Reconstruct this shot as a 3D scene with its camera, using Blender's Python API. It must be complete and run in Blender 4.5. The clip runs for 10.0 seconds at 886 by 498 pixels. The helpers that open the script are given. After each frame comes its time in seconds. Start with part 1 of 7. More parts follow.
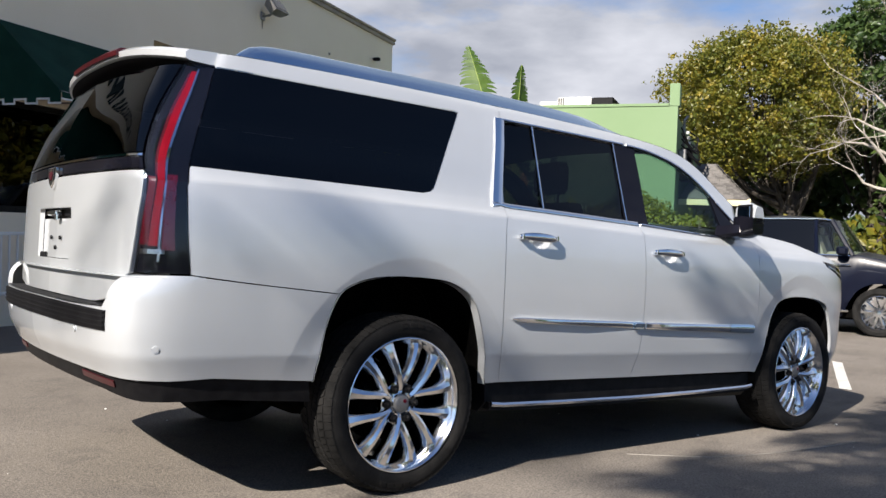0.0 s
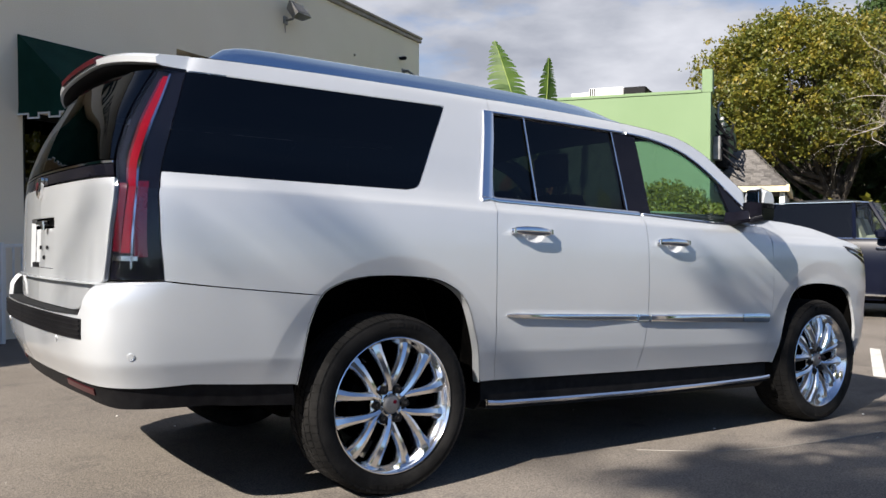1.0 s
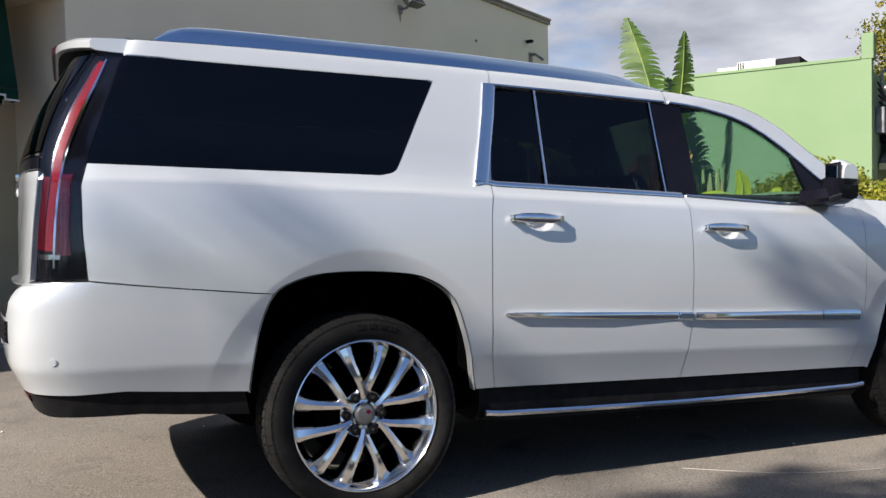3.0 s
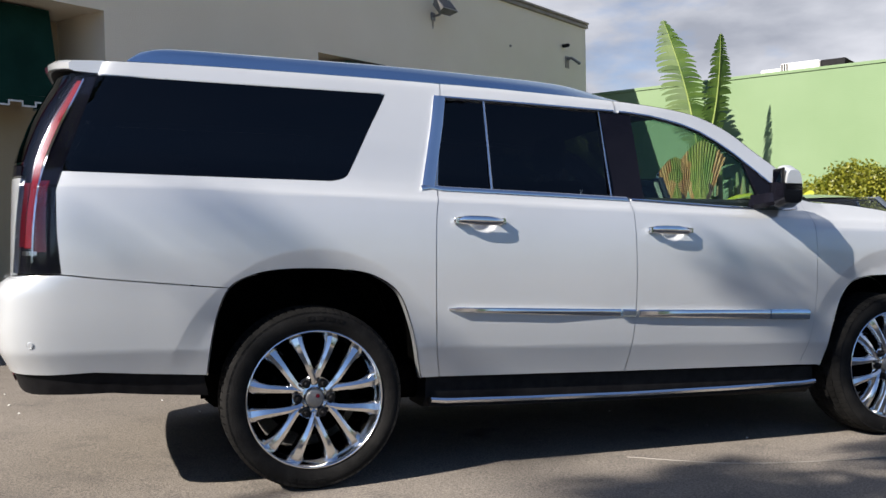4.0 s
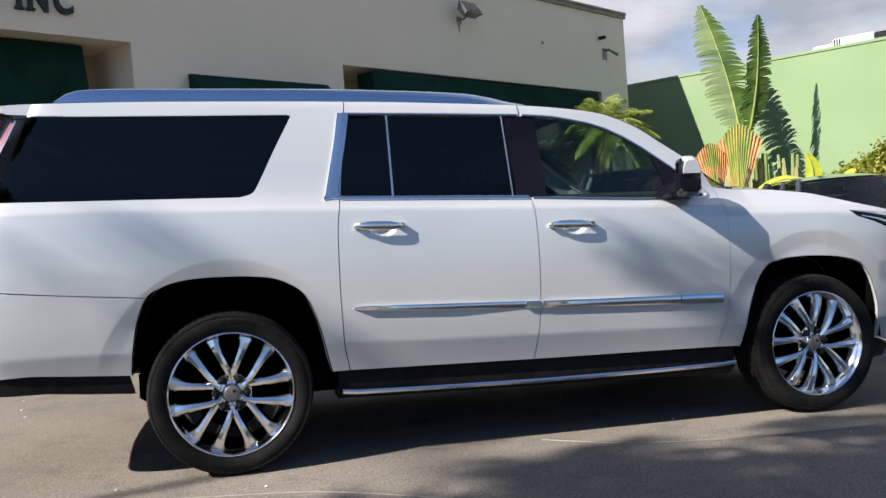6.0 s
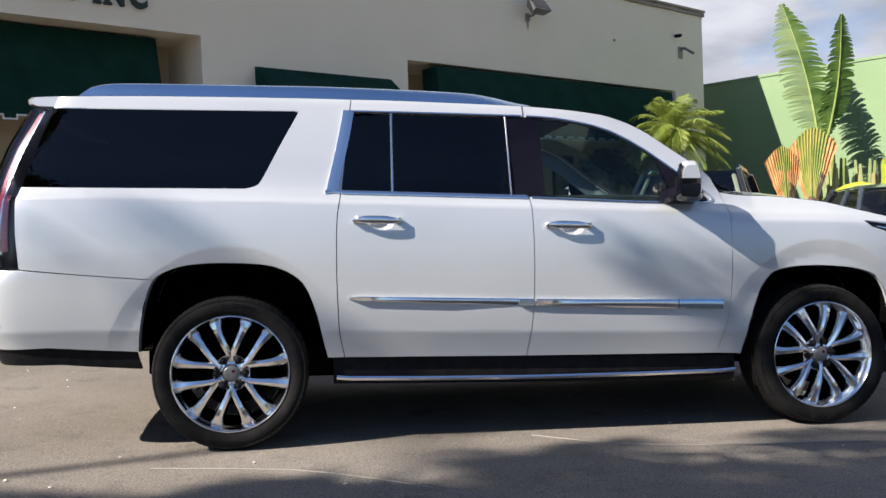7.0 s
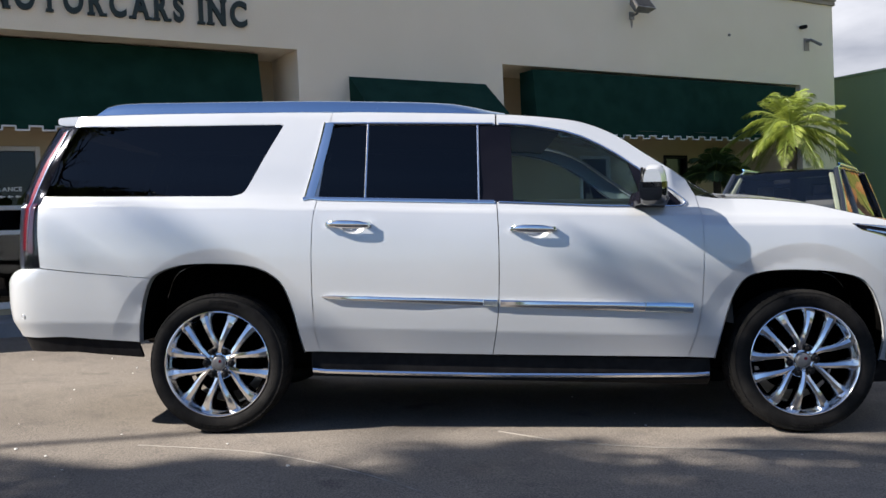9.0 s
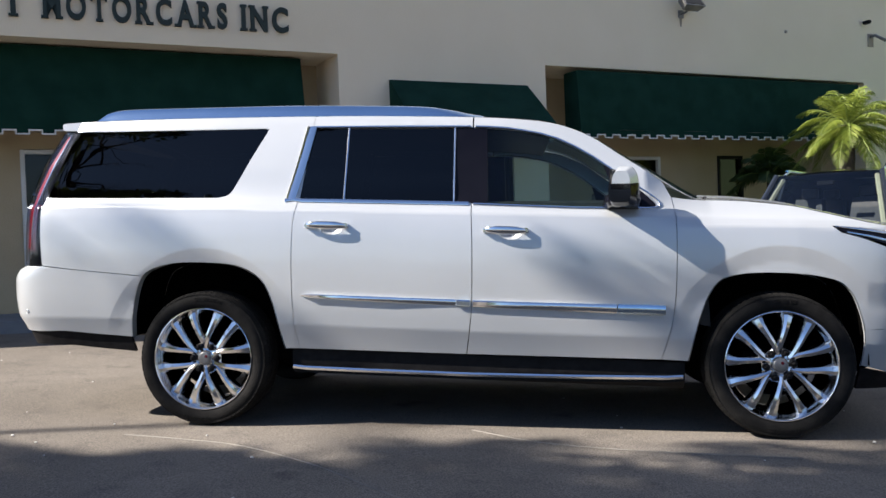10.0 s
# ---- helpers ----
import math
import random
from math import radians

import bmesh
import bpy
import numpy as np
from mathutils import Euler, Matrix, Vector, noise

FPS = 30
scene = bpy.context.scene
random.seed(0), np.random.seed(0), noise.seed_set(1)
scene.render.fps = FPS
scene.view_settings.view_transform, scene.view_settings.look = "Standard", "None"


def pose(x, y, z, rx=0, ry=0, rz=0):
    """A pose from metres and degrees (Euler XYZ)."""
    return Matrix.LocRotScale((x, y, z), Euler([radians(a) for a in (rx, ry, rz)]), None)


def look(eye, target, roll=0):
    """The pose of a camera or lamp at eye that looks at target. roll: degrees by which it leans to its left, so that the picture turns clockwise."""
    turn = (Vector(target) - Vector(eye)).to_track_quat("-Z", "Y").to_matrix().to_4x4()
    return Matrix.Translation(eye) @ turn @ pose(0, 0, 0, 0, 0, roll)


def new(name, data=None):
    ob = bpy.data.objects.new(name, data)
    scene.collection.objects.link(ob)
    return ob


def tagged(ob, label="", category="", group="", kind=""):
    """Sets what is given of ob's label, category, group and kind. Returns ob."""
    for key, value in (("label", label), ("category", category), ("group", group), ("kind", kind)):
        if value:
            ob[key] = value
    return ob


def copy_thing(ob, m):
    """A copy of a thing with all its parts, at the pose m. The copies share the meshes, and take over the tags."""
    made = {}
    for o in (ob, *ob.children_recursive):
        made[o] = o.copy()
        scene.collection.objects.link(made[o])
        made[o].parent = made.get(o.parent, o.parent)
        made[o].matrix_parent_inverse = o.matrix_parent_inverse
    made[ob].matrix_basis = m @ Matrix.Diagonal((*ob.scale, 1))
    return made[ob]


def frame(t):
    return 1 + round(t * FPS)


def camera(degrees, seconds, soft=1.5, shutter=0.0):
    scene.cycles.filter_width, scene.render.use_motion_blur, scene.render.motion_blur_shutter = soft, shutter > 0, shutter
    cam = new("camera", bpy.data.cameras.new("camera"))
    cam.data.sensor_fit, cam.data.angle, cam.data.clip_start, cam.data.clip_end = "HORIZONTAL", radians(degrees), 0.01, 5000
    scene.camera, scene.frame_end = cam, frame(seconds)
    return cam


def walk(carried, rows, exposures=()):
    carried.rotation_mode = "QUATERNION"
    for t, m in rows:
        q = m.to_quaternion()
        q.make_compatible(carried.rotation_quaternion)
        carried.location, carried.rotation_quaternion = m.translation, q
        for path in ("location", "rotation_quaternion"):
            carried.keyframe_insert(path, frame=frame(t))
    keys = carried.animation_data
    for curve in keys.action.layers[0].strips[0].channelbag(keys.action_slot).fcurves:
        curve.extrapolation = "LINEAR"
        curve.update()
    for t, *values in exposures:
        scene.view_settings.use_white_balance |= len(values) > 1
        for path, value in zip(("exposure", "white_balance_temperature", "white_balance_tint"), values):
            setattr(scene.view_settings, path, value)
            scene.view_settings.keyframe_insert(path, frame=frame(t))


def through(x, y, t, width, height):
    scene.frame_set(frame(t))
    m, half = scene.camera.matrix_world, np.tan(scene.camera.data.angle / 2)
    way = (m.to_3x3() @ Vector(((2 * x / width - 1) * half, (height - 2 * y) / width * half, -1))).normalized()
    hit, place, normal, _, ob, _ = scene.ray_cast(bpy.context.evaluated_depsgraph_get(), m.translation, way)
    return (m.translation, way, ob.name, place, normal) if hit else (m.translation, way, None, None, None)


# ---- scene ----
cam = camera(54.7, 10.0)
PATH = [
    (0, (-2.244, -4.126, 1.07), (-1.02, -2.545, 1.088), 2.7),
    (0.5, (-2.156, -4.179, 1.066), (-0.965, -2.572, 1.083), 1.4),
    (1, (-1.991, -4.226, 1.076), (-0.85, -2.583, 1.085), 0.8),
    (1.5, (-1.812, -4.192, 1.073), (-0.757, -2.493, 1.08), -0.1),
    (2, (-1.595, -4.131, 1.083), (-0.623, -2.383, 1.077), -0.3),
    (2.5, (-1.343, -4.186, 1.086), (-0.457, -2.393, 1.073), -0.2),
    (3.8, (-0.795, -4.531, 1.092), (-0.095, -2.658, 1.076), 0.1),
    (4, (-0.75, -4.707, 1.082), (-0.07, -2.826, 1.069), 0.1),
    (4.5, (-0.567, -4.92, 1.078), (0.083, -3.029, 1.058), -1.1),
    (5, (-0.367, -5.04, 1.101), (0.235, -3.133, 1.084), -1.3),
    (5.5, (-0.191, -5.224, 1.083), (0.351, -3.299, 1.075), -2.0),
    (6.8, (0.383, -5.435, 1.083), (0.722, -3.464, 1.062), -1.6),
    (7, (0.462, -5.526, 1.076), (0.748, -3.547, 1.056), -0.7),
    (7.5, (0.689, -5.637, 1.073), (0.869, -3.645, 1.059), -1.5),
    (8, (0.953, -5.641, 1.075), (1.015, -3.642, 1.046), -1.0),
    (8.5, (1.204, -5.712, 1.083), (1.201, -3.712, 1.078), -1.1),
    (9, (1.501, -5.828, 1.077), (1.417, -3.83, 1.063), -0.6),
    (9.5, (1.787, -5.825, 1.073), (1.599, -3.834, 1.051), -0.4),
    (10, (2.09, -5.864, 1.071), (1.827, -3.881, 1.061), -0.3),
]
# the yard falls by two degrees along the front of the shop: LOT carries what is given on the yard's own plane into the level world
LOT = Vector((0.8453, 0.5344, 0.036)).normalized().rotation_difference(Vector((0.8453, 0.5344, 0.0))).to_matrix().to_4x4()
walk(cam, [(t, LOT @ look(eye, target, roll)) for t, eye, target, roll in PATH], [(0, 1.06, 6600, 12), (4, 1.05, 6600, 12), (7, 1.22, 6650, 12), (10, 1.26, 6600, 12)])

# ---- world, sun, exposure ----
SUN_TRAVEL = Vector((1.25, 0.41, -1.0)).normalized()
sun_az = math.atan2(-SUN_TRAVEL.x, -SUN_TRAVEL.y)
sun_el = math.asin(-SUN_TRAVEL.z)
world = bpy.data.worlds.new("sky")
scene.world = world
world.use_nodes = True
wn, wl = world.node_tree.nodes, world.node_tree.links
wn.clear()
w_out = wn.new("ShaderNodeOutputWorld")
w_bg = wn.new("ShaderNodeBackground")
w_sky = wn.new("ShaderNodeTexSky")
w_sky.sky_type, w_sky.sun_disc = "NISHITA", False
w_sky.sun_elevation, w_sky.sun_rotation = sun_el, sun_az
w_sky.air_density, w_sky.dust_density, w_sky.ozone_density = 1.0, 0.6, 3.0
w_tc = wn.new("ShaderNodeTexCoord")
w_map = wn.new("ShaderNodeMapping")
w_map.inputs["Scale"].default_value = (1.0, 1.0, 2.6)
w_noise = wn.new("ShaderNodeTexNoise")
w_noise.inputs["Scale"].default_value, w_noise.inputs["Detail"].default_value = 2.6, 8.0
w_noise.inputs["Roughness"].default_value = 0.56
w_ramp = wn.new("ShaderNodeValToRGB")
w_ramp.color_ramp.elements[0].position, w_ramp.color_ramp.elements[1].position = 0.26, 0.40
w_tone = wn.new("ShaderNodeTexNoise")
w_tone.inputs["Scale"].default_value, w_tone.inputs["Detail"].default_value = 5.0, 6.0
w_cloud = wn.new("ShaderNodeValToRGB")
w_cloud.color_ramp.elements[0].color, w_cloud.color_ramp.elements[1].color = (3.7, 4.05, 4.8, 1), (8.0, 8.3, 9.0, 1)
w_cloud.color_ramp.elements[0].position, w_cloud.color_ramp.elements[1].position = 0.38, 0.70
w_mix = wn.new("ShaderNodeMix")
w_mix.data_type = "RGBA"
wl.new(w_tc.outputs["Generated"], w_map.inputs["Vector"])
wl.new(w_map.outputs["Vector"], w_noise.inputs["Vector"])
wl.new(w_map.outputs["Vector"], w_tone.inputs["Vector"])
wl.new(w_noise.outputs["Fac"], w_ramp.inputs["Fac"])
wl.new(w_tone.outputs["Fac"], w_cloud.inputs["Fac"])
# the cloud bank thins out towards the south-west
w_dot = wn.new("ShaderNodeVectorMath")
w_dot.operation = "DOT_PRODUCT"
w_dot.inputs[1].default_value = (0.60, 0.80, -0.42)
w_bank = wn.new("ShaderNodeMapRange")
w_bank.inputs["From Min"].default_value, w_bank.inputs["From Max"].default_value = -0.25, 0.45
w_bank.inputs["To Min"].default_value = 0.04
w_cover = wn.new("ShaderNodeMath")
w_cover.operation = "MULTIPLY"
wl.new(w_tc.outputs["Generated"], w_dot.inputs[0])
wl.new(w_dot.outputs["Value"], w_bank.inputs["Value"])
wl.new(w_ramp.outputs["Color"], w_cover.inputs[0])
wl.new(w_bank.outputs["Result"], w_cover.inputs[1])
wl.new(w_cover.outputs[0], w_mix.inputs["Factor"])
w_tint = wn.new("ShaderNodeMix")
w_tint.data_type, w_tint.blend_type = "RGBA", "MULTIPLY"
w_tint.inputs["Factor"].default_value = 1.0
w_tint.inputs["B"].default_value = (0.88, 1.02, 1.22, 1)
wl.new(w_sky.outputs["Color"], w_tint.inputs["A"])
wl.new(w_tint.outputs["Result"], w_mix.inputs["A"])
wl.new(w_cloud.outputs["Color"], w_mix.inputs["B"])
wl.new(w_mix.outputs["Result"], w_bg.inputs["Color"])
wl.new(w_bg.outputs["Background"], w_out.inputs["Surface"])
w_bg.inputs["Strength"].default_value = 0.051

sun = new("sun", bpy.data.lights.new("sun", "SUN"))
sun.data.energy, sun.data.angle, sun.data.color = 5.3, radians(0.45), (1.0, 0.94, 0.85)
sun.rotation_euler = SUN_TRAVEL.to_track_quat("-Z", "Y").to_euler()


# ---- materials ----
def make_mat(name):
    m = bpy.data.materials.new(name)
    m.use_nodes = True
    return m, m.node_tree.nodes, m.node_tree.links, m.node_tree.nodes["Principled BSDF"]


def surface(name, a, b, rough=0.6, scale=6.0, fine=90.0, bump=0.15, metal=0.0, coat=0.0, spec=0.5, stretch=(1, 1, 1), per_object=0.0, low=0.35, high=0.65):
    """Two tones mixed by a broad noise, a fine grain over it, and relief from both."""
    m, n, l, p = make_mat(name)
    tc, mp = n.new("ShaderNodeTexCoord"), n.new("ShaderNodeMapping")
    mp.inputs["Scale"].default_value = stretch
    l.new(tc.outputs["Object"], mp.inputs["Vector"])
    broad, grain = n.new("ShaderNodeTexNoise"), n.new("ShaderNodeTexNoise")
    for node, sc, det in ((broad, scale, 6.0), (grain, fine, 3.0)):
        node.inputs["Scale"].default_value, node.inputs["Detail"].default_value = sc, det
        l.new(mp.outputs["Vector"], node.inputs["Vector"])
    ramp = n.new("ShaderNodeValToRGB")
    ramp.color_ramp.elements[0].color, ramp.color_ramp.elements[1].color = (*a, 1), (*b, 1)
    ramp.color_ramp.elements[0].position, ramp.color_ramp.elements[1].position = low, high
    add = n.new("ShaderNodeMath")
    add.operation = "MULTIPLY_ADD"
    add.inputs[1].default_value, add.inputs[2].default_value = 0.35, -0.175
    l.new(grain.outputs["Fac"], add.inputs[0])
    tot = n.new("ShaderNodeMath")
    l.new(broad.outputs["Fac"], tot.inputs[0])
    l.new(add.outputs[0], tot.inputs[1])
    last = tot
    if per_object:
        info, k = n.new("ShaderNodeObjectInfo"), n.new("ShaderNodeMath")
        k.operation = "MULTIPLY_ADD"
        k.inputs[1].default_value, k.inputs[2].default_value = per_object, -per_object / 2
        l.new(info.outputs["Random"], k.inputs[0])
        last = n.new("ShaderNodeMath")
        l.new(tot.outputs[0], last.inputs[0])
        l.new(k.outputs[0], last.inputs[1])
    l.new(last.outputs[0], ramp.inputs["Fac"])
    l.new(ramp.outputs["Color"], p.inputs["Base Color"])
    p.inputs["Roughness"].default_value, p.inputs["Metallic"].default_value = rough, metal
    p.inputs["Coat Weight"].default_value, p.inputs["Specular IOR Level"].default_value = coat, spec
    p.inputs["Coat Roughness"].default_value = 0.04
    if bump:
        bp = n.new("ShaderNodeBump")
        bp.inputs["Strength"].default_value, bp.inputs["Distance"].default_value = bump, 0.01
        l.new(grain.outputs["Fac"], bp.inputs["Height"])
        l.new(bp.outputs["Normal"], p.inputs["Normal"])
    return m


def glass(name, tint, rough=0.0, ior=1.5):
    """A thin pane: tinted straight view, with the gloss of its surface over it."""
    m, n, l, p = make_mat(name)
    out = n["Material Output"]
    n.remove(p)
    tr, gl, mx = n.new("ShaderNodeBsdfTransparent"), n.new("ShaderNodeBsdfGlossy"), n.new("ShaderNodeMixShader")
    tr.inputs["Color"].default_value = (*tint, 1)
    gl.inputs["Roughness"].default_value = rough
    lw, pw, sc = n.new("ShaderNodeLayerWeight"), n.new("ShaderNodeMath"), n.new("ShaderNodeMath")
    lw.inputs["Blend"].default_value = 0.5
    pw.operation, sc.operation = "POWER", "MULTIPLY_ADD"
    f0 = ((ior - 1) / (ior + 1)) ** 2
    pw.inputs[1].default_value, sc.inputs[1].default_value, sc.inputs[2].default_value = 5.0, 1 - f0, f0
    l.new(lw.outputs["Facing"], pw.inputs[0])
    l.new(pw.outputs[0], sc.inputs[0])
    l.new(sc.outputs[0], mx.inputs["Fac"])
    l.new(tr.outputs[0], mx.inputs[1])
    l.new(gl.outputs[0], mx.inputs[2])
    l.new(mx.outputs[0], out.inputs["Surface"])
    return m


PAINT = surface("pearl_white_paint", (0.525, 0.550, 0.572), (0.565, 0.590, 0.612), 0.34, 1.2, 900.0, 0.0, 0.38, 1.0, 0.5)
CHROME = surface("chrome", (0.80, 0.81, 0.83), (0.88, 0.89, 0.90), 0.09, 3.0, 200.0, 0.0, 1.0)
ALLOY = surface("polished_alloy", (0.74, 0.745, 0.75), (0.84, 0.845, 0.85), 0.11, 9.0, 220.0, 0.02, 1.0)
# satin metal with the blue of the reflected sky put into its colour
SATIN = surface("sky_tinted_satin", (0.58, 0.73, 0.86), (0.64, 0.79, 0.92), 0.14, 3.0, 300.0, 0.02, 1.0)
RUBBER = surface("tyre_rubber", (0.007, 0.007, 0.007), (0.016, 0.0155, 0.015), 0.80, 12.0, 160.0, 0.25, spec=0.12)
TRIM = surface("black_trim", (0.004, 0.004, 0.005), (0.009, 0.009, 0.010), 0.55, 20.0, 400.0, 0.08, spec=0.15)
GLOSS = surface("gloss_black", (0.004, 0.004, 0.007), (0.008, 0.008, 0.012), 0.06, 3.0, 300.0, 0.0, 0.0, 0.0, 0.16)
# near black without gloss: deep shade under cars and inside wheels is in this colour
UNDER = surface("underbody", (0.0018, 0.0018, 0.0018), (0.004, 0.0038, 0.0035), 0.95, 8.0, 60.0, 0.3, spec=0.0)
LEATHER = surface("interior_dark", (0.020, 0.018, 0.016), (0.035, 0.031, 0.028), 0.55, 10.0, 200.0, 0.2)
TINT = glass("privacy_glass", (0.030, 0.033, 0.042), 0.0, 1.52)
CLEAR = glass("door_glass", (0.58, 0.71, 0.70), 0.0, 1.46)
RED = surface("red_lens", (0.20, 0.001, 0.008), (0.32, 0.002, 0.014), 0.30, 6.0, 120.0, 0.05, 0.0, 0.0, 0.2)
DARKRED = surface("dark_red_lens", (0.055, 0.001, 0.007), (0.10, 0.003, 0.012), 0.20, 6.0, 120.0, 0.05, 0.0, 1.0)
CRIMSON = surface("crimson_lens", (0.075, 0.001, 0.007), (0.13, 0.002, 0.013), 0.32, 6.0, 120.0, 0.05, 0.0, 0.0, 0.15)
REFLECTOR = surface("dull_reflector", (0.030, 0.003, 0.005), (0.05, 0.005, 0.008), 0.30, 6.0, 120.0, 0.05)
BLACKED = surface("black_mirror_shell", (0.004, 0.004, 0.005), (0.008, 0.008, 0.009), 0.20, 3.0, 300.0, 0.0, spec=0.25)
STEEL = surface("grey_steel", (0.16, 0.16, 0.16), (0.26, 0.26, 0.255), 0.45, 8.0, 90.0, 0.1, 0.6)
LENS = glass("lamp_cover", (0.74, 0.76, 0.82), 0.0, 1.55)


# ---- mesh helpers ----
class Shape:
    """Vertices and faces being gathered for one mesh."""

    def __init__(self):
        self.v, self.f = [], []

    def add(self, verts, faces):
        k = len(self.v)
        self.v += [tuple(p) for p in verts]
        self.f += [tuple(i + k for i in f) for f in faces]
        return self

    def box(self, c, size, m=None, bevel=0.0):
        sx, sy, sz = (s / 2 for s in size)
        b = min(bevel, sx * 0.9, sy * 0.9, sz * 0.9)
        m = Matrix.Translation(c) @ (m if m is not None else Matrix())
        if b <= 0:
            vs = [(x, y, z) for x in (-sx, sx) for y in (-sy, sy) for z in (-sz, sz)]
            fs = [(0, 1, 3, 2), (4, 6, 7, 5), (0, 4, 5, 1), (2, 3, 7, 6), (0, 2, 6, 4), (1, 5, 7, 3)]
        else:
            ring = lambda x, y: [(-x, -y), (x, -y), (x, y), (-x, y)]
            oct_ = lambda i: [(-sx + b + i, -sy + i), (sx - b - i, -sy + i), (sx - i, -sy + b + i), (sx - i, sy - b - i), (sx - b - i, sy - i), (-sx + b + i, sy - i), (-sx + i, sy - b - i), (-sx + i, -sy + b + i)]
            vs, fs = [], []
            for z, i in ((-sz, b * 0.7), (-sz + b * 0.7, 0), (sz - b * 0.7, 0), (sz, b * 0.7)):
                vs += [(x, y, z) for x, y in oct_(i)]
            for r in range(3):
                fs += [(r * 8 + j, r * 8 + (j + 1) % 8, r * 8 + 8 + (j + 1) % 8, r * 8 + 8 + j) for j in range(8)]
            fs += [tuple(range(7, -1, -1)), tuple(range(24, 32))]
        return self.add([m @ Vector(p) for p in vs], fs)

    def loft(self, rings, closed=True, cap=True):
        n = len(rings[0])
        vs = [p for r in rings for p in r]
        fs = []
        for i in range(len(rings) - 1):
            for j in range(n if closed else n - 1):
                fs.append((i * n + j, i * n + (j + 1) % n, (i + 1) * n + (j + 1) % n, (i + 1) * n + j))
        if cap and closed:
            fs += [tuple(range(n - 1, -1, -1)), tuple(range((len(rings) - 1) * n, len(rings) * n))]
        return self.add(vs, fs)

    def tube(self, pts, r, sides=8, cap=True):
        """A round rod along points; r is one radius or one for each point."""
        pts = [Vector(p) for p in pts]
        rings, ref = [], None
        for i, p in enumerate(pts):
            d = (pts[min(i + 1, len(pts) - 1)] - pts[max(i - 1, 0)]).normalized()
            if ref is None:
                ref = Vector((0, 0, 1)) if abs(d.z) < 0.9 else Vector((1, 0, 0))
            u = d.cross(ref).normalized()
            v = u.cross(d).normalized()
            ref = v
            rr = r[i] if isinstance(r, (list, tuple)) else r
            rings.append([p + (u * math.cos(2 * math.pi * k / sides) + v * math.sin(2 * math.pi * k / sides)) * rr for k in range(sides)])
        return self.loft(rings, True, cap)

    def lathe(self, prof, m=None, sides=48, close=False):
        """Spins (radius, height) points round the local z axis."""
        m = m if m is not None else Matrix()
        prof = list(prof) + ([prof[0]] if close else [])
        rings = [[m @ Vector((r * math.cos(2 * math.pi * k / sides), r * math.sin(2 * math.pi * k / sides), h)) for k in range(sides)] for r, h in prof]
        return self.loft(rings, True, False)


def build(name, shape, mat, angle=35.0, normals=None):
    me = bpy.data.meshes.new(name)
    me.from_pydata(shape.v, [], shape.f)
    me.validate()
    me.update()
    for mm in (mat if isinstance(mat, (list, tuple)) else [mat]):
        me.materials.append(mm)
    if angle:
        me.polygons.foreach_set("use_smooth", [True] * len(me.polygons))
        me.set_sharp_from_angle(angle=radians(angle))
    if normals:
        me.normals_split_custom_set_from_vertices(normals)
    return me


def part(name, shape, mat, parent, label="", angle=35.0, normals=None):
    ob = new(name, build(name, shape, mat, angle, normals))
    ob.parent = parent
    if label:
        ob["label"] = label
    return ob


def thing(name, label, category, group="", kind="", at=(0, 0, 0), turn=0.0):
    ob = tagged(new(name), label, category, group, kind)
    ob.matrix_basis = pose(*at, 0, 0, turn)
    return ob


def solo(name, shape, mat, label, category, group="", kind="", angle=35.0):
    return tagged(new(name, build(name, shape, mat, angle)), label, category, group, kind)


def spline(pts, n=8):
    """A smooth run (Catmull-Rom) through the points."""
    p = [Vector(q) for q in pts]
    out = []
    for i in range(len(p) - 1):
        a, b, c, d = p[max(i - 1, 0)], p[i], p[i + 1], p[min(i + 2, len(p) - 1)]
        for k in range(n):
            t = k / n
            out.append(0.5 * (2 * b + (c - a) * t + (2 * a - 5 * b + 4 * c - d) * t * t + (3 * b - a - 3 * c + d) * t ** 3))
    return [tuple(q) for q in out] + [tuple(p[-1])]


def smooth_table(xs, ys):
    """A smooth function through a small table (monotone cubic)."""
    xs, ys = np.array(xs, float), np.array(ys, float)
    h, d = np.diff(xs), np.diff(ys) / np.diff(xs)
    m = np.zeros(len(xs))
    m[0], m[-1] = d[0], d[-1]
    for i in range(1, len(xs) - 1):
        m[i] = 0 if d[i - 1] * d[i] <= 0 else 3 * (h[i - 1] + h[i]) / ((2 * h[i] + h[i - 1]) / d[i - 1] + (h[i] + 2 * h[i - 1]) / d[i])

    def f(x):
        i = int(min(max(np.searchsorted(xs, x) - 1, 0), len(h) - 1))
        x = min(max(x, xs[0]), xs[-1])
        t = (x - xs[i]) / h[i]
        return float(ys[i] * (1 + 2 * t) * (1 - t) ** 2 + m[i] * h[i] * t * (1 - t) ** 2 + ys[i + 1] * t * t * (3 - 2 * t) + m[i + 1] * h[i] * t * t * (t - 1))
    return f

# ---- the white sport utility vehicle: x runs to its nose, y = 0 is its middle, the rear axle stands at x = 0 ----
from mathutils.geometry import delaunay_2d_cdt

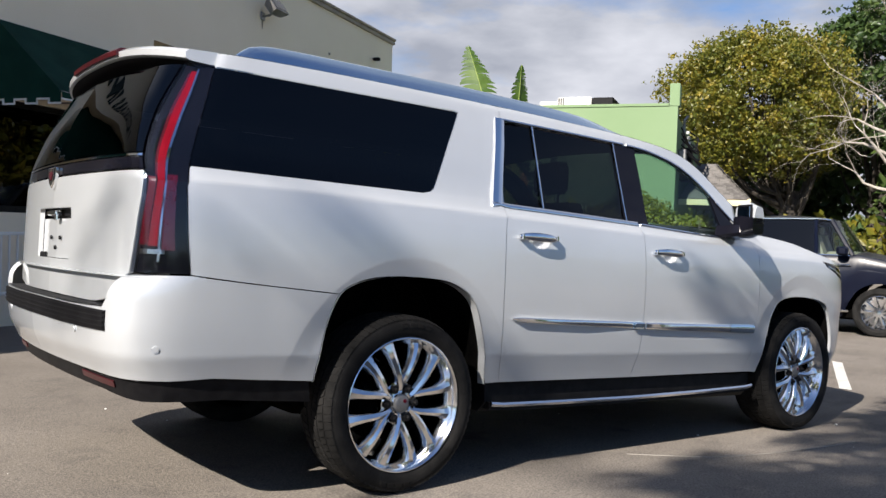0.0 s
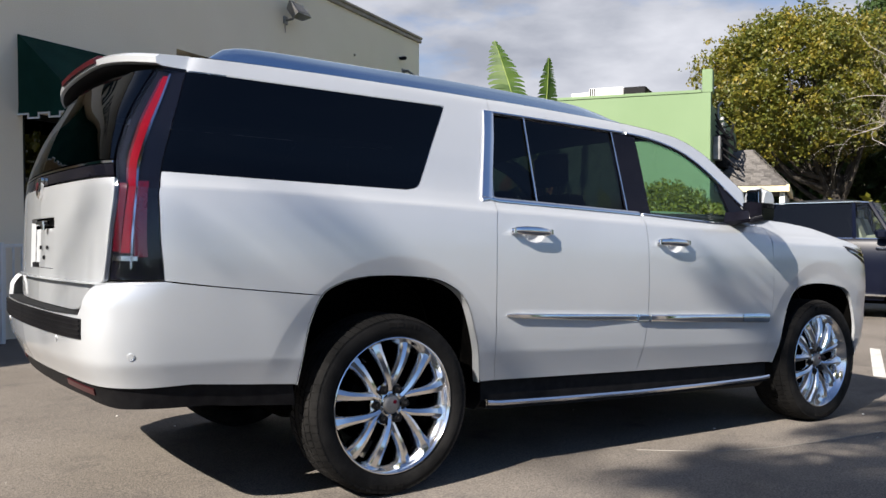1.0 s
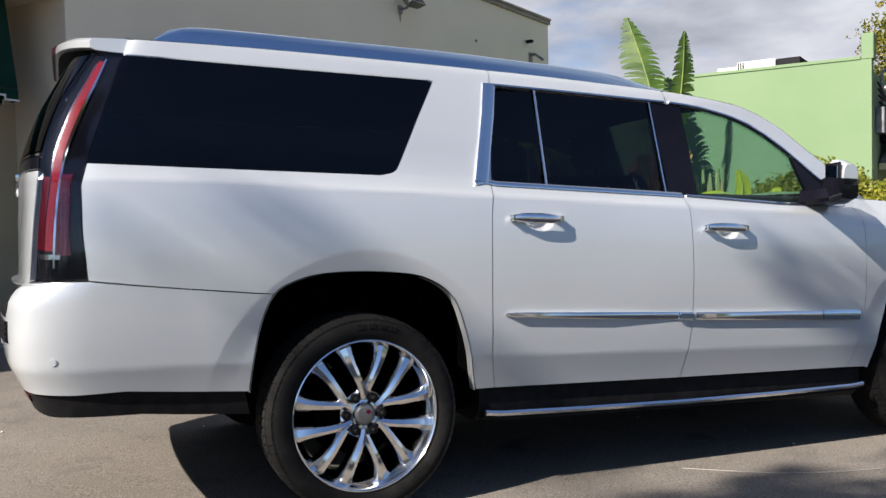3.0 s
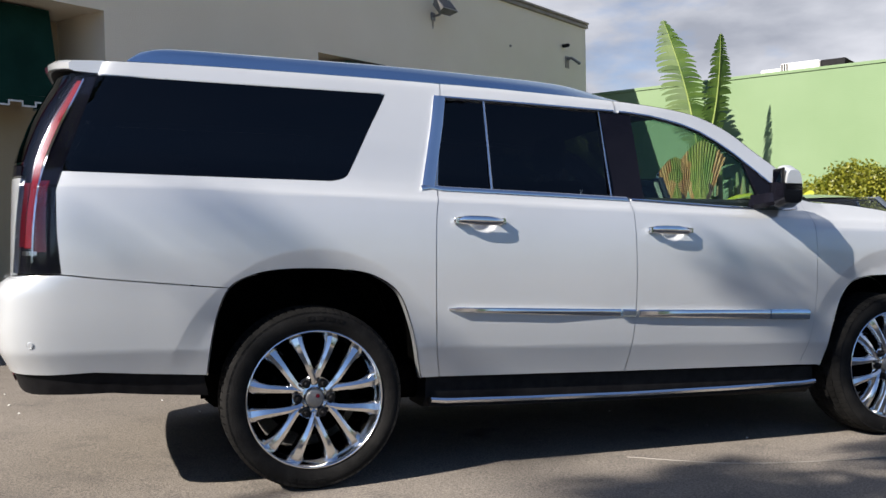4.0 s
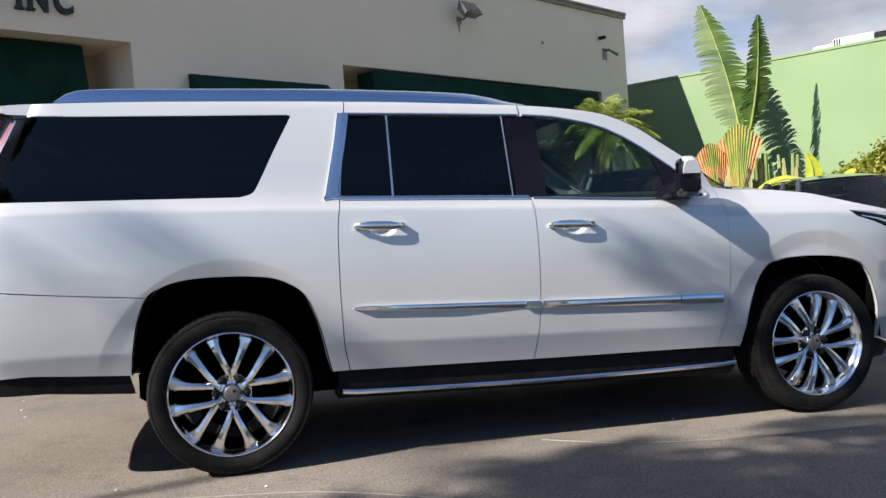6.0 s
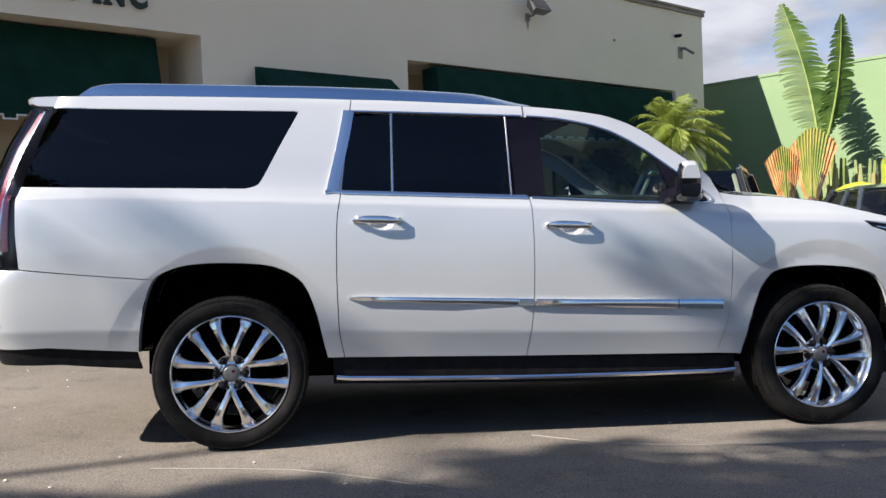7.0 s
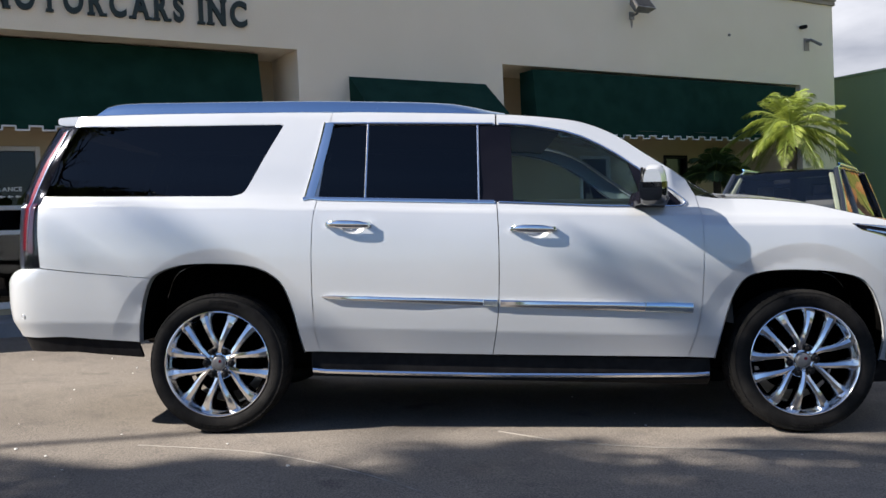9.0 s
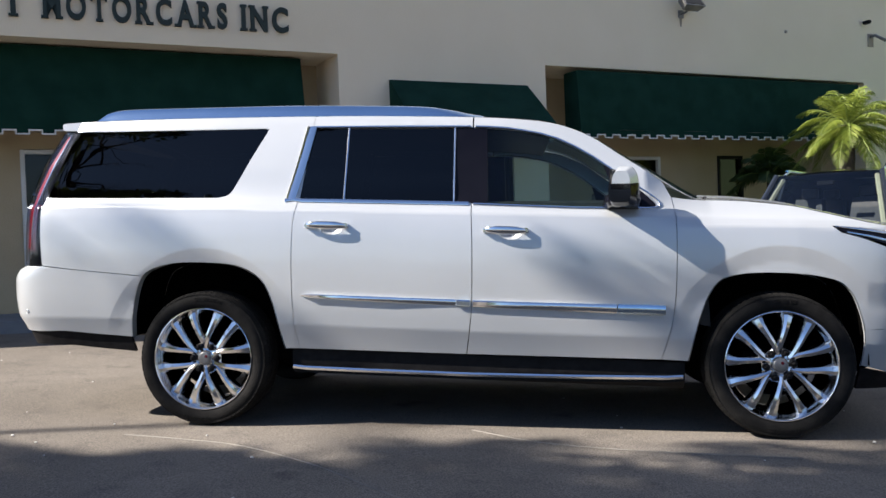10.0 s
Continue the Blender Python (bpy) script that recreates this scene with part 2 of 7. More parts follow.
side_low = smooth_table([0.25, 0.36, 0.47, 0.57, 0.605], [0.920, 0.940, 0.966, 0.995, 1.006])
side_mid = smooth_table([0.605, 0.70, 0.80, 0.95, 1.10, 1.20, 1.278], [1.006, 1.014, 1.019, 1.022, 1.018, 1.010, 0.998])
side_top = smooth_table([1.278, 1.305, 1.335, 1.365, 1.55, 1.79, 1.83, 1.865, 1.90], [0.998, 0.975, 0.958, 0.944, 0.895, 0.826, 0.811, 0.782, 0.70])
REAR_PLAN = spline([(-0.70, 1.0), (-0.90, 1.0), (-1.06, 0.994), (-1.16, 0.972), (-1.23, 0.93), (-1.272, 0.86), (-1.298, 0.74), (-1.322, 0.50), (-1.338, 0.24), (-1.345, 0.0)], 10)
NOSE_PLAN = spline([(3.40, 1.0), (3.65, 0.988), (3.85, 0.958), (3.98, 0.905), (4.08, 0.82), (4.16, 0.65), (4.22, 0.42), (4.26, 0.20), (4.27, 0.0)], 10)
rear_shift = smooth_table([0.25, 0.45, 0.565, 0.665, 0.78, 0.865, 0.93, 0.957, 1.20, 1.37, 1.55, 1.78, 1.92], [0.16, 0.095, 0.055, 0.012, 0.0, 0.0, 0.030, 0.066, 0.068, 0.070, 0.115, 0.225, 0.29])
nose_shift = smooth_table([0.25, 0.45, 0.70, 0.95, 1.15, 1.25, 1.35], [-0.12, -0.04, 0.0, 0.0, -0.04, -0.10, -0.22])


def arc_table(plan):
    d = [0.0]
    for a, b in zip(plan, plan[1:]):
        d.append(d[-1] + math.hypot(b[0] - a[0], b[1] - a[1]))
    return d


REAR_ARC, NOSE_ARC = arc_table(REAR_PLAN), arc_table(NOSE_PLAN)
S_REAR, S_NOSE = -0.70 - REAR_ARC[-1], 3.40 + NOSE_ARC[-1]


def body_width(x, z):
    zz = z + 0.028 * (x - 0.6)
    w = side_low(zz) if zz < 0.605 else side_mid(zz) if zz < 1.278 else side_top(zz)
    if x > 2.6 and zz > 1.20:
        w -= 0.75 * min(1.0, (x - 2.6) / 0.35) * max(0.0, zz - 1.235)
    for cx in (0.0, 3.302):
        d = math.hypot(x - cx, (z - 0.36) * 0.92)
        t = min(1.0, max(0.0, (0.640 - d) / 0.085))
        w -= 0.011 * t * min(1.0, max(0.0, (z - 0.50) / 0.25))
    return w


def skin(s, z, out=0.0):
    """The right-hand body surface: s runs along the side and on round the corners, z is the height."""
    if s < -0.70:
        a = min(-0.70 - s, REAR_ARC[-1])
        x, k = (float(np.interp(a, REAR_ARC, [p[i] for p in REAR_PLAN])) for i in (0, 1))
        y = -k * body_width(-0.70, z)
        t = min(1.0, (-0.70 - x) / 0.42)
        x += rear_shift(z) * t
    elif s > 3.40:
        a = min(s - 3.40, NOSE_ARC[-1])
        x, k = (float(np.interp(a, NOSE_ARC, [p[i] for p in NOSE_PLAN])) for i in (0, 1))
        y = -k * body_width(min(x, 3.75), z)
        x += nose_shift(z) * min(1.0, (x - 3.40) / 0.55)
    else:
        x, y = s, -body_width(s, z)
    p = Vector((x, y, z))
    return p + skin_normal(s, z) * out if out else p


def skin_normal(s, z):
    e = 0.006
    a = skin(max(s - e, S_REAR), z), skin(min(s + e, S_NOSE), z)
    b = skin(s, z - e), skin(s, z + e)
    n = (a[1] - a[0]).cross(b[1] - b[0])
    return n.normalized() if n.length > 1e-9 else Vector((0, -1, 0))


def at_x(x, z):
    """The run along the skin at which the right side stands at x."""
    a, b = S_REAR, 3.4
    for _ in range(40):
        m = (a + b) / 2
        a, b = (m, b) if skin(m, z).x < x else (a, m)
    return (round(m, 4), z)


def inside(p, poly):
    c, n = False, len(poly)
    for i in range(n):
        (x1, y1), (x2, y2) = poly[i], poly[i - 1]
        if (y1 > p[1]) != (y2 > p[1]) and p[0] < (x2 - x1) * (p[1] - y1) / (y2 - y1) + x1:
            c = not c
    return c


def dense(poly, h):
    out = []
    for i, a in enumerate(poly):
        b = poly[(i + 1) % len(poly)]
        n = max(1, int(math.hypot(b[0] - a[0], b[1] - a[1]) / h))
        out += [(a[0] + (b[0] - a[0]) * k / n, a[1] + (b[1] - a[1]) * k / n) for k in range(n)]
    return out


def inset(poly, d):
    """Moves the outline inwards by d."""
    area = sum(poly[i - 1][0] * poly[i][1] - poly[i][0] * poly[i - 1][1] for i in range(len(poly)))
    sgn = 1 if area > 0 else -1
    out = []
    for i, p in enumerate(poly):
        a, b = Vector(poly[i - 1]), Vector(poly[(i + 1) % len(poly)])
        e1, e2 = (Vector(p) - a), (b - Vector(p))
        n1, n2 = Vector((-e1.y, e1.x)).normalized(), Vector((-e2.y, e2.x)).normalized()
        n = n1 + n2
        n = n / max(0.5, n.length_squared / 2) if n.length > 1e-6 else n1
        out.append((p[0] + sgn * d * n.x, p[1] + sgn * d * n.y))
    return out


CREASES = (0.590, 0.605, 0.620, 1.235, 1.262, 1.278, 1.292, 1.308, 1.335)


def panel(poly, holes=(), gap=0.0025, h=0.035, depth=0.02, out=0.0, fn=skin, nf=skin_normal, mirror=False):
    """A sheet cut to an outline on the body's skin, with returned edges. Gives the shape and its normals."""
    loops = [dense(inset(poly, gap), h * 0.7)] + [dense(inset(q, -gap), h * 0.7) for q in holes]
    pts, edges = [], []
    for lp in loops:
        k = len(pts)
        pts += lp
        edges += [(k + i, k + (i + 1) % len(lp)) for i in range(len(lp))]
    edge_n = len(pts)
    border = np.array(pts)
    xs, ys = border[:, 0], border[:, 1]
    for i in range(int((xs.max() - xs.min()) / h) + 1):
        for j in range(int((ys.max() - ys.min()) / h) + 1):
            q = (xs.min() + (i + 0.5) * h, ys.min() + (j + 0.5) * h)
            if ((border - q) ** 2).sum(1).min() > (0.55 * h) ** 2 and inside(q, loops[0]) and not any(inside(q, lp) for lp in loops[1:]):
                pts.append(q)
    for zz in CREASES:
        for i in range(int((xs.max() - xs.min()) / h) + 1):
            x = xs.min() + (i + 0.5) * h
            q = (x, zz - 0.028 * (min(max(x, -0.7), 3.4) - 0.6))
            if ((border - q) ** 2).sum(1).min() > (0.40 * h) ** 2 and inside(q, loops[0]) and not any(inside(q, lp) for lp in loops[1:]):
                pts.append(q)
    for cx in (0.0, 3.302):
        for d in (0.622, 0.634, 0.646, 0.658):
            for i in range(90):
                a = math.pi * (i + 0.5) / 90
                q = (cx + d * math.cos(a), 0.36 + d * math.sin(a) / 0.92)
                if xs.min() < q[0] < xs.max() and ((border - q) ** 2).sum(1).min() > (0.40 * h) ** 2 and inside(q, loops[0]) and not any(inside(q, lp) for lp in loops[1:]):
                    pts.append(q)
    v2, _, f2, orig, _, _ = delaunay_2d_cdt([Vector(p) for p in pts], edges, [], 0, 1e-6)
    v2 = [(p.x, p.y) for p in v2]
    tri = []
    for f in f2:
        c = (sum(v2[i][0] for i in f) / 3, sum(v2[i][1] for i in f) / 3)
        if inside(c, loops[0]) and not any(inside(c, lp) for lp in loops[1:]):
            tri.append(tuple(f))
    sh = Shape()
    nor = [nf(*p) for p in v2]
    pos = [fn(*p) + n * out for p, n in zip(v2, nor)]
    count = {}
    for f in tri:
        for i in range(3):
            e = (f[i], f[(i + 1) % 3])
            count[e] = 1
    rim = [e for e in count if (e[1], e[0]) not in count]
    ids = {}
    normals = list(nor)
    for e in rim:
        for i in e:
            if i not in ids:
                ids[i] = len(pos)
                pos.append(pos[i] - nor[i] * depth)
                normals.append(nor[i])
    faces = tri + [(a, ids[a], ids[b], b) for a, b in rim]
    flip = (pos[tri[0][1]] - pos[tri[0][0]]).cross(pos[tri[0][2]] - pos[tri[0][0]]).dot(nor[tri[0][0]]) < 0
    if flip:
        faces = [tuple(reversed(f)) for f in faces]
    if mirror:
        pos, normals = [Vector((p.x, -p.y, p.z)) for p in pos], [Vector((n.x, -n.y, n.z)) for n in normals]
        faces = [tuple(reversed(f)) for f in faces]
    sh.add(pos, faces)
    return sh, normals


suv = thing("sport_utility_vehicle", "long pearl white sport utility vehicle with chrome wheels and dark glass", "car")
suv.matrix_basis = LOT


def sheet(name, poly, mat, holes=(), parent=None, label="", both=True, **kw):
    """A body panel on the right side and its mirror on the left."""
    made = []
    for m in ((False, True) if both else (False,)):
        sh, nor = panel(poly, holes, mirror=m, **kw)
        made.append(part(name, sh, mat, parent or suv, label, 50.0, nor if mat is PAINT else None))
    return made


def twin(name, poly, mat, holes=(), parent=None, label="", **kw):
    """One sheet that runs round the corner across the whole car."""
    sh, all_n = Shape(), []
    for m in (False, True):
        one, nor = panel(poly, holes, mirror=m, **kw)
        sh.add(one.v, one.f)
        all_n += nor
    return part(name, sh, mat, parent or suv, label, 50.0, all_n if mat is PAINT else None)


S_R, S_N = S_REAR - 0.0025, S_NOSE + 0.0025

# outlines along the side: (distance forward, height)
SEAM_REAR = spline([(0.645, 1.856), (0.612, 1.60), (0.578, 1.334), (0.556, 1.185), (0.551, 0.92), (0.556, 0.72), (0.563, 0.59), (0.589, 0.462)], 5)
SEAM_MID = spline([(1.604, 1.31), (1.612, 1.10), (1.612, 0.86), (1.604, 0.66), (1.574, 0.440)], 5)
SEAM_FRONT = spline([(2.735, 1.335), (2.747, 1.24), (2.750, 1.10), (2.749, 0.98), (2.743, 0.80), (2.720, 0.607), (2.667, 0.422)], 5)
ARCH_REAR = spline([(0.499, 0.462), (0.479, 0.54), (0.445, 0.69), (0.397, 0.822), (0.346, 0.888), (0.260, 0.938), (0.157, 0.962), (-0.035, 0.972), (-0.192, 0.965), (-0.298, 0.938), (-0.372, 0.892), (-0.418, 0.786), (-0.445, 0.65), (-0.458, 0.523)], 4)
ARCH_NOSE = spline([(2.814, 0.416), (2.848, 0.577), (2.885, 0.703), (2.924, 0.797), (2.984, 0.870), (3.080, 0.899), (3.198, 0.908), (3.346, 0.905), (3.492, 0.890), (3.608, 0.858), (3.672, 0.797), (3.711, 0.708), (3.754, 0.554), (3.768, 0.40)], 4)
arch_split = min(range(len(ARCH_REAR)), key=lambda i: abs(ARCH_REAR[i][0] + 0.365) + 5 * (ARCH_REAR[i][0] > 0))
QWIN_EDGE = spline([at_x(-1.020, 1.372), at_x(-0.996, 1.46), at_x(-0.958, 1.581), at_x(-0.926, 1.68), at_x(-0.892, 1.788)], 4)
QWIN = QWIN_EDGE + [(-0.4, 1.786), (0.335, 1.785)] + spline([(0.352, 1.778), (0.352, 1.765), (0.264, 1.60), (0.175, 1.425), (0.140, 1.378), (0.080, 1.361)], 5) + [(-0.5, 1.366)]
LAMP_FRONT = [at_x(-1.020, 0.955), at_x(-1.036, 1.12), at_x(-1.040, 1.29), at_x(-1.020, 1.372)]
ROOF_EDGE = spline([(-0.86, 1.853), (-0.3, 1.861), (0.645, 1.858), (1.20, 1.845), (1.66, 1.827), (1.975, 1.796), (2.138, 1.760), (2.298, 1.688), (2.455, 1.580), (2.609, 1.478), (2.761, 1.378), (2.868, 1.322)], 6)
roof_z = smooth_table([p[0] for p in ROOF_EDGE], [p[1] for p in ROOF_EDGE])
DLO_TOP = spline([(0.648, 1.780), (1.15, 1.772), (1.678, 1.759), (1.909, 1.730), (2.089, 1.682), (2.265, 1.589), (2.421, 1.478), (2.575, 1.362), (2.640, 1.306)], 5)
DLO_LOW = [(2.650, 1.290), (2.630, 1.277), (2.322, 1.281), (1.59, 1.314), (0.569, 1.345)]
dlo_z = smooth_table([p[0] for p in DLO_TOP], [p[1] for p in DLO_TOP])
low_z = smooth_table([0.56, 1.59, 2.32, 2.66], [1.345, 1.314, 1.281, 1.277])

# body panels
roof_run = [p for p in ROOF_EDGE if p[0] < 0.64]
quarter = LAMP_FRONT[:-1] + [QWIN[0]] + list(reversed(QWIN[len(QWIN_EDGE):])) + [QWIN_EDGE[-1]] + [at_x(-0.875, 1.853)] + roof_run[2:] + SEAM_REAR + ARCH_REAR[:arch_split + 1]
sheet("quarter_panel", quarter, PAINT, h=0.018)
door_top = [p for p in ROOF_EDGE if 0.65 < p[0] < 2.86]
CUPS = [[(cx + 0.062 * math.cos(a), cz + 0.034 * math.sin(a)) for a in (2 * math.pi * k / 20 for k in range(20))] for cx, cz in ((0.792, 1.166), (1.832, 1.131))]
sheet("rear_door", list(reversed(SEAM_REAR)) + [(p[0], p[1]) for p in door_top if p[0] < 1.59] + [(1.604, roof_z(1.604))] + [(1.604, dlo_z(1.604))] + [p for p in reversed(DLO_TOP) if p[0] < 1.60] + [(0.569, 1.345), (1.604, 1.3135)] + SEAM_MID[1:], PAINT, holes=[CUPS[0]])
sheet("front_door", [(1.608, dlo_z(1.608)), (1.608, roof_z(1.608))] + [p for p in door_top if p[0] > 1.62 and p[0] < 2.70] + SEAM_FRONT + list(reversed(SEAM_MID)) + list(reversed(DLO_LOW[:-2])) + [p for p in reversed(DLO_TOP) if p[0] > 1.61], PAINT, holes=[CUPS[1]])
FENDER_TOP = spline([(2.735, 1.335), (2.868, 1.320), (3.06, 1.315), (3.209, 1.303), (3.414, 1.276), (3.586, 1.238), (3.80, 1.185), (4.00, 1.150)], 4)
HEAD_LOW = [(4.02, 1.02), (3.86, 1.052), (3.755, 1.092), (3.631, 1.127), (3.577, 1.167)]
HEAD_TOP = [(3.577, 1.167), (3.72, 1.155), (3.86, 1.135), (4.02, 1.115), (4.18, 1.10)]
sheet("front_fender", list(reversed(SEAM_FRONT)) + FENDER_TOP[1:-1] + [(4.0, 1.150), (4.0, 1.118)] + [(3.86, 1.135), (3.72, 1.155), (3.577, 1.167), (3.631, 1.127), (3.755, 1.092), (3.86, 1.052), (3.93, 1.036)] + [(3.90, 0.80), (3.86, 0.60)] + [(3.745, 0.598)] + list(reversed([p for p in ARCH_NOSE if not (p[0] > 3.5 and p[1] < 0.60)])), PAINT, h=0.024)
sheet("headlamp", [(3.585, 1.164), (3.72, 1.151), (3.86, 1.131), (4.0, 1.114), (4.30, 1.07), (4.30, 0.99), (4.10, 1.01), (3.93, 1.040), (3.755, 1.096), (3.631, 1.131)], GLOSS, label="smoked black headlamp", gap=0.004)
twin("front_bumper", [(3.93, 1.036), (4.10, 1.006), (4.35, 0.98), (S_N, 0.97), (S_N, 0.33), (4.1, 0.33), (3.77, 0.40), (3.754, 0.554), (3.742, 0.60), (3.86, 0.60), (3.90, 0.80)], PAINT)
twin("front_valance", [(3.775, 0.385), (4.1, 0.328), (S_N, 0.328), (S_N, 0.255), (4.1, 0.255), (3.80, 0.262)], TRIM, label="black plastic air dam", out=-0.012)
BUMP = ARCH_REAR[arch_split:] + [(-0.93, 0.556), (-1.13, 0.550), (-1.55, 0.560), (S_R, 0.565), (S_R, 0.825), (-1.70, 0.820), (-1.379, 0.826), (-1.352, 0.860), (-1.342, 0.945), (LAMP_FRONT[0][0] - 0.12, 0.953), LAMP_FRONT[0]]
twin("rear_bumper", BUMP, PAINT, h=0.026)
twin("rear_valance", [(-0.470, 0.526), (-0.93, 0.558), (-1.13, 0.552), (-1.5, 0.562), (S_R, 0.567), (S_R, 0.495), (-1.5, 0.485), (-1.25, 0.462), (-0.88, 0.462), (-0.446, 0.428)], TRIM, label="black plastic bumper valance", out=-0.010)
# chrome strip, glass and pillars
sheet("quarter_window", QWIN, TINT, gap=0.001, out=-0.004, label="black privacy glass")
sheet("rear_door_window", [(0.575, 1.343), (0.655, 1.778)] + [(x, dlo_z(x)) for x in (0.8, 1.0, 1.2, 1.4)] + [(1.498, dlo_z(1.498)), (1.502, low_z(1.502)), (1.0, low_z(1.0))], TINT, gap=0.001, out=-0.008, label="black privacy glass")
sheet("pillar_cover", [(1.502, low_z(1.502)), (1.498, dlo_z(1.498)), (1.69, dlo_z(1.69)), (1.70, low_z(1.70))], GLOSS, gap=0.001, out=-0.004, label="gloss black pillar")
sheet("front_door_window", [(1.70, low_z(1.70)), (1.69, dlo_z(1.69))] + [(x, dlo_z(x)) for x in (1.8, 1.9, 2.0, 2.1, 2.2, 2.3)] + [(2.36, dlo_z(2.36)), (2.44, low_z(2.44)), (2.1, low_z(2.1))], CLEAR, gap=0.001, out=-0.008, label="lightly tinted clear glass")
sheet("mirror_sail", [(2.36, dlo_z(2.36)), (2.44, low_z(2.44)), (2.63, 1.279), (2.645, 1.295), (2.575, 1.362)], GLOSS, gap=0.001, out=-0.003, label="black corner cover")


def bowl(c, rx, rz, deep):
    def f(s, z):
        r = ((s - c[0]) / rx) ** 2 + ((z - c[1]) / rz) ** 2
        return skin(s, z) - skin_normal(s, z) * deep * max(0.0, 1 - r)

    def n(s, z):
        a, b = f(s + 0.004, z) - f(s - 0.004, z), f(s, z + 0.004) - f(s, z - 0.004)
        return a.cross(b).normalized()
    return f, n


for cup, c in zip(CUPS, ((0.792, 1.166), (1.832, 1.131))):
    f, n = bowl(c, 0.062, 0.034, 0.028)
    sheet("handle_cup", cup, PAINT, h=0.012, gap=-0.002, depth=0.004, fn=f, nf=n)


def bar(run, wide, thick, end=0.0):
    """A strip of trim along a run of (s, z) points on the skin, `wide` high, standing `thick` proud."""
    sh, rings = Shape(), []
    for i, (s, z) in enumerate(run):
        w = wide[i] if isinstance(wide, (list, tuple)) else wide
        n = skin_normal(s, z)
        a, b = Vector(run[max(i - 1, 0)]), Vector(run[min(i + 1, len(run) - 1)])
        t = (b - a).normalized()
        side = Vector((-t.y, t.x)) * (w / 2)
        lo, hi = skin(s - side.x, z - side.y), skin(s + side.x, z + side.y)
        k = thick * (0.35 if end and i in (0, len(run) - 1) else 1.0)
        rings.append([lo - n * 0.004, lo + n * k * 0.7, lo + (hi - lo) * 0.2 + n * k, lo + (hi - lo) * 0.8 + n * k, hi + n * k * 0.7, hi - n * 0.004])
    sh.loft(rings)
    return sh


def mirrored(sh):
    out = Shape()
    out.add([(x, -y, z) for x, y, z in sh.v], [tuple(reversed(f)) for f in sh.f])
    return out


def both(name, sh, mat, parent=None, label="", angle=35.0):
    return [part(name, sh, mat, parent or suv, label, angle), part(name, mirrored(sh), mat, parent or suv, label, angle)]


def lerp_run(a, b, n):
    return [(a[0] + (b[0] - a[0]) * i / n, a[1] + (b[1] - a[1]) * i / n) for i in range(n + 1)]


# chrome round the side windows
both("window_chrome", bar(lerp_run((0.497, 1.337), (0.545, 1.345), 2) + [(x, low_z(x) - 0.008) for x in (0.60, 0.9, 1.2, 1.59)], 0.020, 0.008), CHROME, label="chrome window strip")
both("window_chrome", bar([(x, low_z(x) - 0.008) for x in (1.615, 1.9, 2.2, 2.45, 2.60)] + spline([(2.63, 1.270), (2.665, 1.282), (2.660, 1.308), (2.60, 1.358)], 3)[1:] + [(x, dlo_z(x) + 0.006) for x in (2.5, 2.4, 2.3, 2.2, 2.1, 2.0, 1.9, 1.8, 1.7, 1.62)], 0.011, 0.007), CHROME, label="chrome window strip")
both("window_chrome", bar([(x, dlo_z(x) + 0.006) for x in (0.62, 0.9, 1.2, 1.59)], 0.011, 0.007), CHROME, label="chrome window strip")
both("pillar_chrome", bar([(0.532, 1.343), (0.570, 1.50), (0.604, 1.65), (0.630, 1.784)], 0.058, 0.010), CHROME, label="broad chrome pillar trim")
both("window_divider", bar([(0.853, 1.340), (0.860, 1.777)], 0.010, 0.004), CHROME, label="thin chrome window divider")
both("window_divider", bar([(1.503, 1.318), (1.499, 1.762)], 0.008, 0.004), CHROME, label="thin chrome window divider")
# lower side moulding, split at the door gap
both("side_moulding", bar([(0.612, 0.781), (0.66, 0.778), (1.10, 0.759), (1.52, 0.742)], [0.008, 0.022, 0.030, 0.035], 0.020, 1), CHROME, label="chrome side moulding")
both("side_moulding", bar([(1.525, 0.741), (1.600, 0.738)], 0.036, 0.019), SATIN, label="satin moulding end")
both("side_moulding", bar([(1.617, 0.7375), (2.0, 0.724), (2.42, 0.711)], [0.036, 0.042, 0.050], 0.021), CHROME, label="chrome side moulding")
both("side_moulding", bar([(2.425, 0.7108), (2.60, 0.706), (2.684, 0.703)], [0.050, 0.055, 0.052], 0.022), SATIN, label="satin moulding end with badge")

# door handles
for cx, cz in ((0.765, 1.184), (1.805, 1.148)):
    rings = []
    for k in range(13):
        u = k / 12 * 2 - 1
        s, z = cx + u * 0.130, cz - u * 0.004
        lift = 0.034 * (1 - abs(u) ** 4) + 0.008
        hz, ht = 0.021 * (1 - 0.45 * abs(u) ** 3), 0.010
        p, n = skin(s, z), skin_normal(s, z)
        rings.append([p + n * (lift + ht * math.sin(a)) + Vector((0, 0, hz * math.cos(a))) for a in (2 * math.pi * i / 10 for i in range(10))])
    handles = both("door_handle", Shape().loft(rings), CHROME, label="chrome door handle")
    rings = [[skin(cx + u, cz) + skin_normal(cx + u, cz) * l + Vector((dx, 0, dz)) for dx, dz in ((-0.016, -0.012), (0.016, -0.012), (0.016, 0.012), (-0.016, 0.012))] for u, l in ((0.108, -0.004), (0.108, 0.030))]
    rings2 = [[p - Vector((0.216, 0, 0)) for p in r] for r in rings]
    both("handle_mount", Shape().loft(rings), CHROME)
    both("handle_mount", Shape().loft(rings2), CHROME)

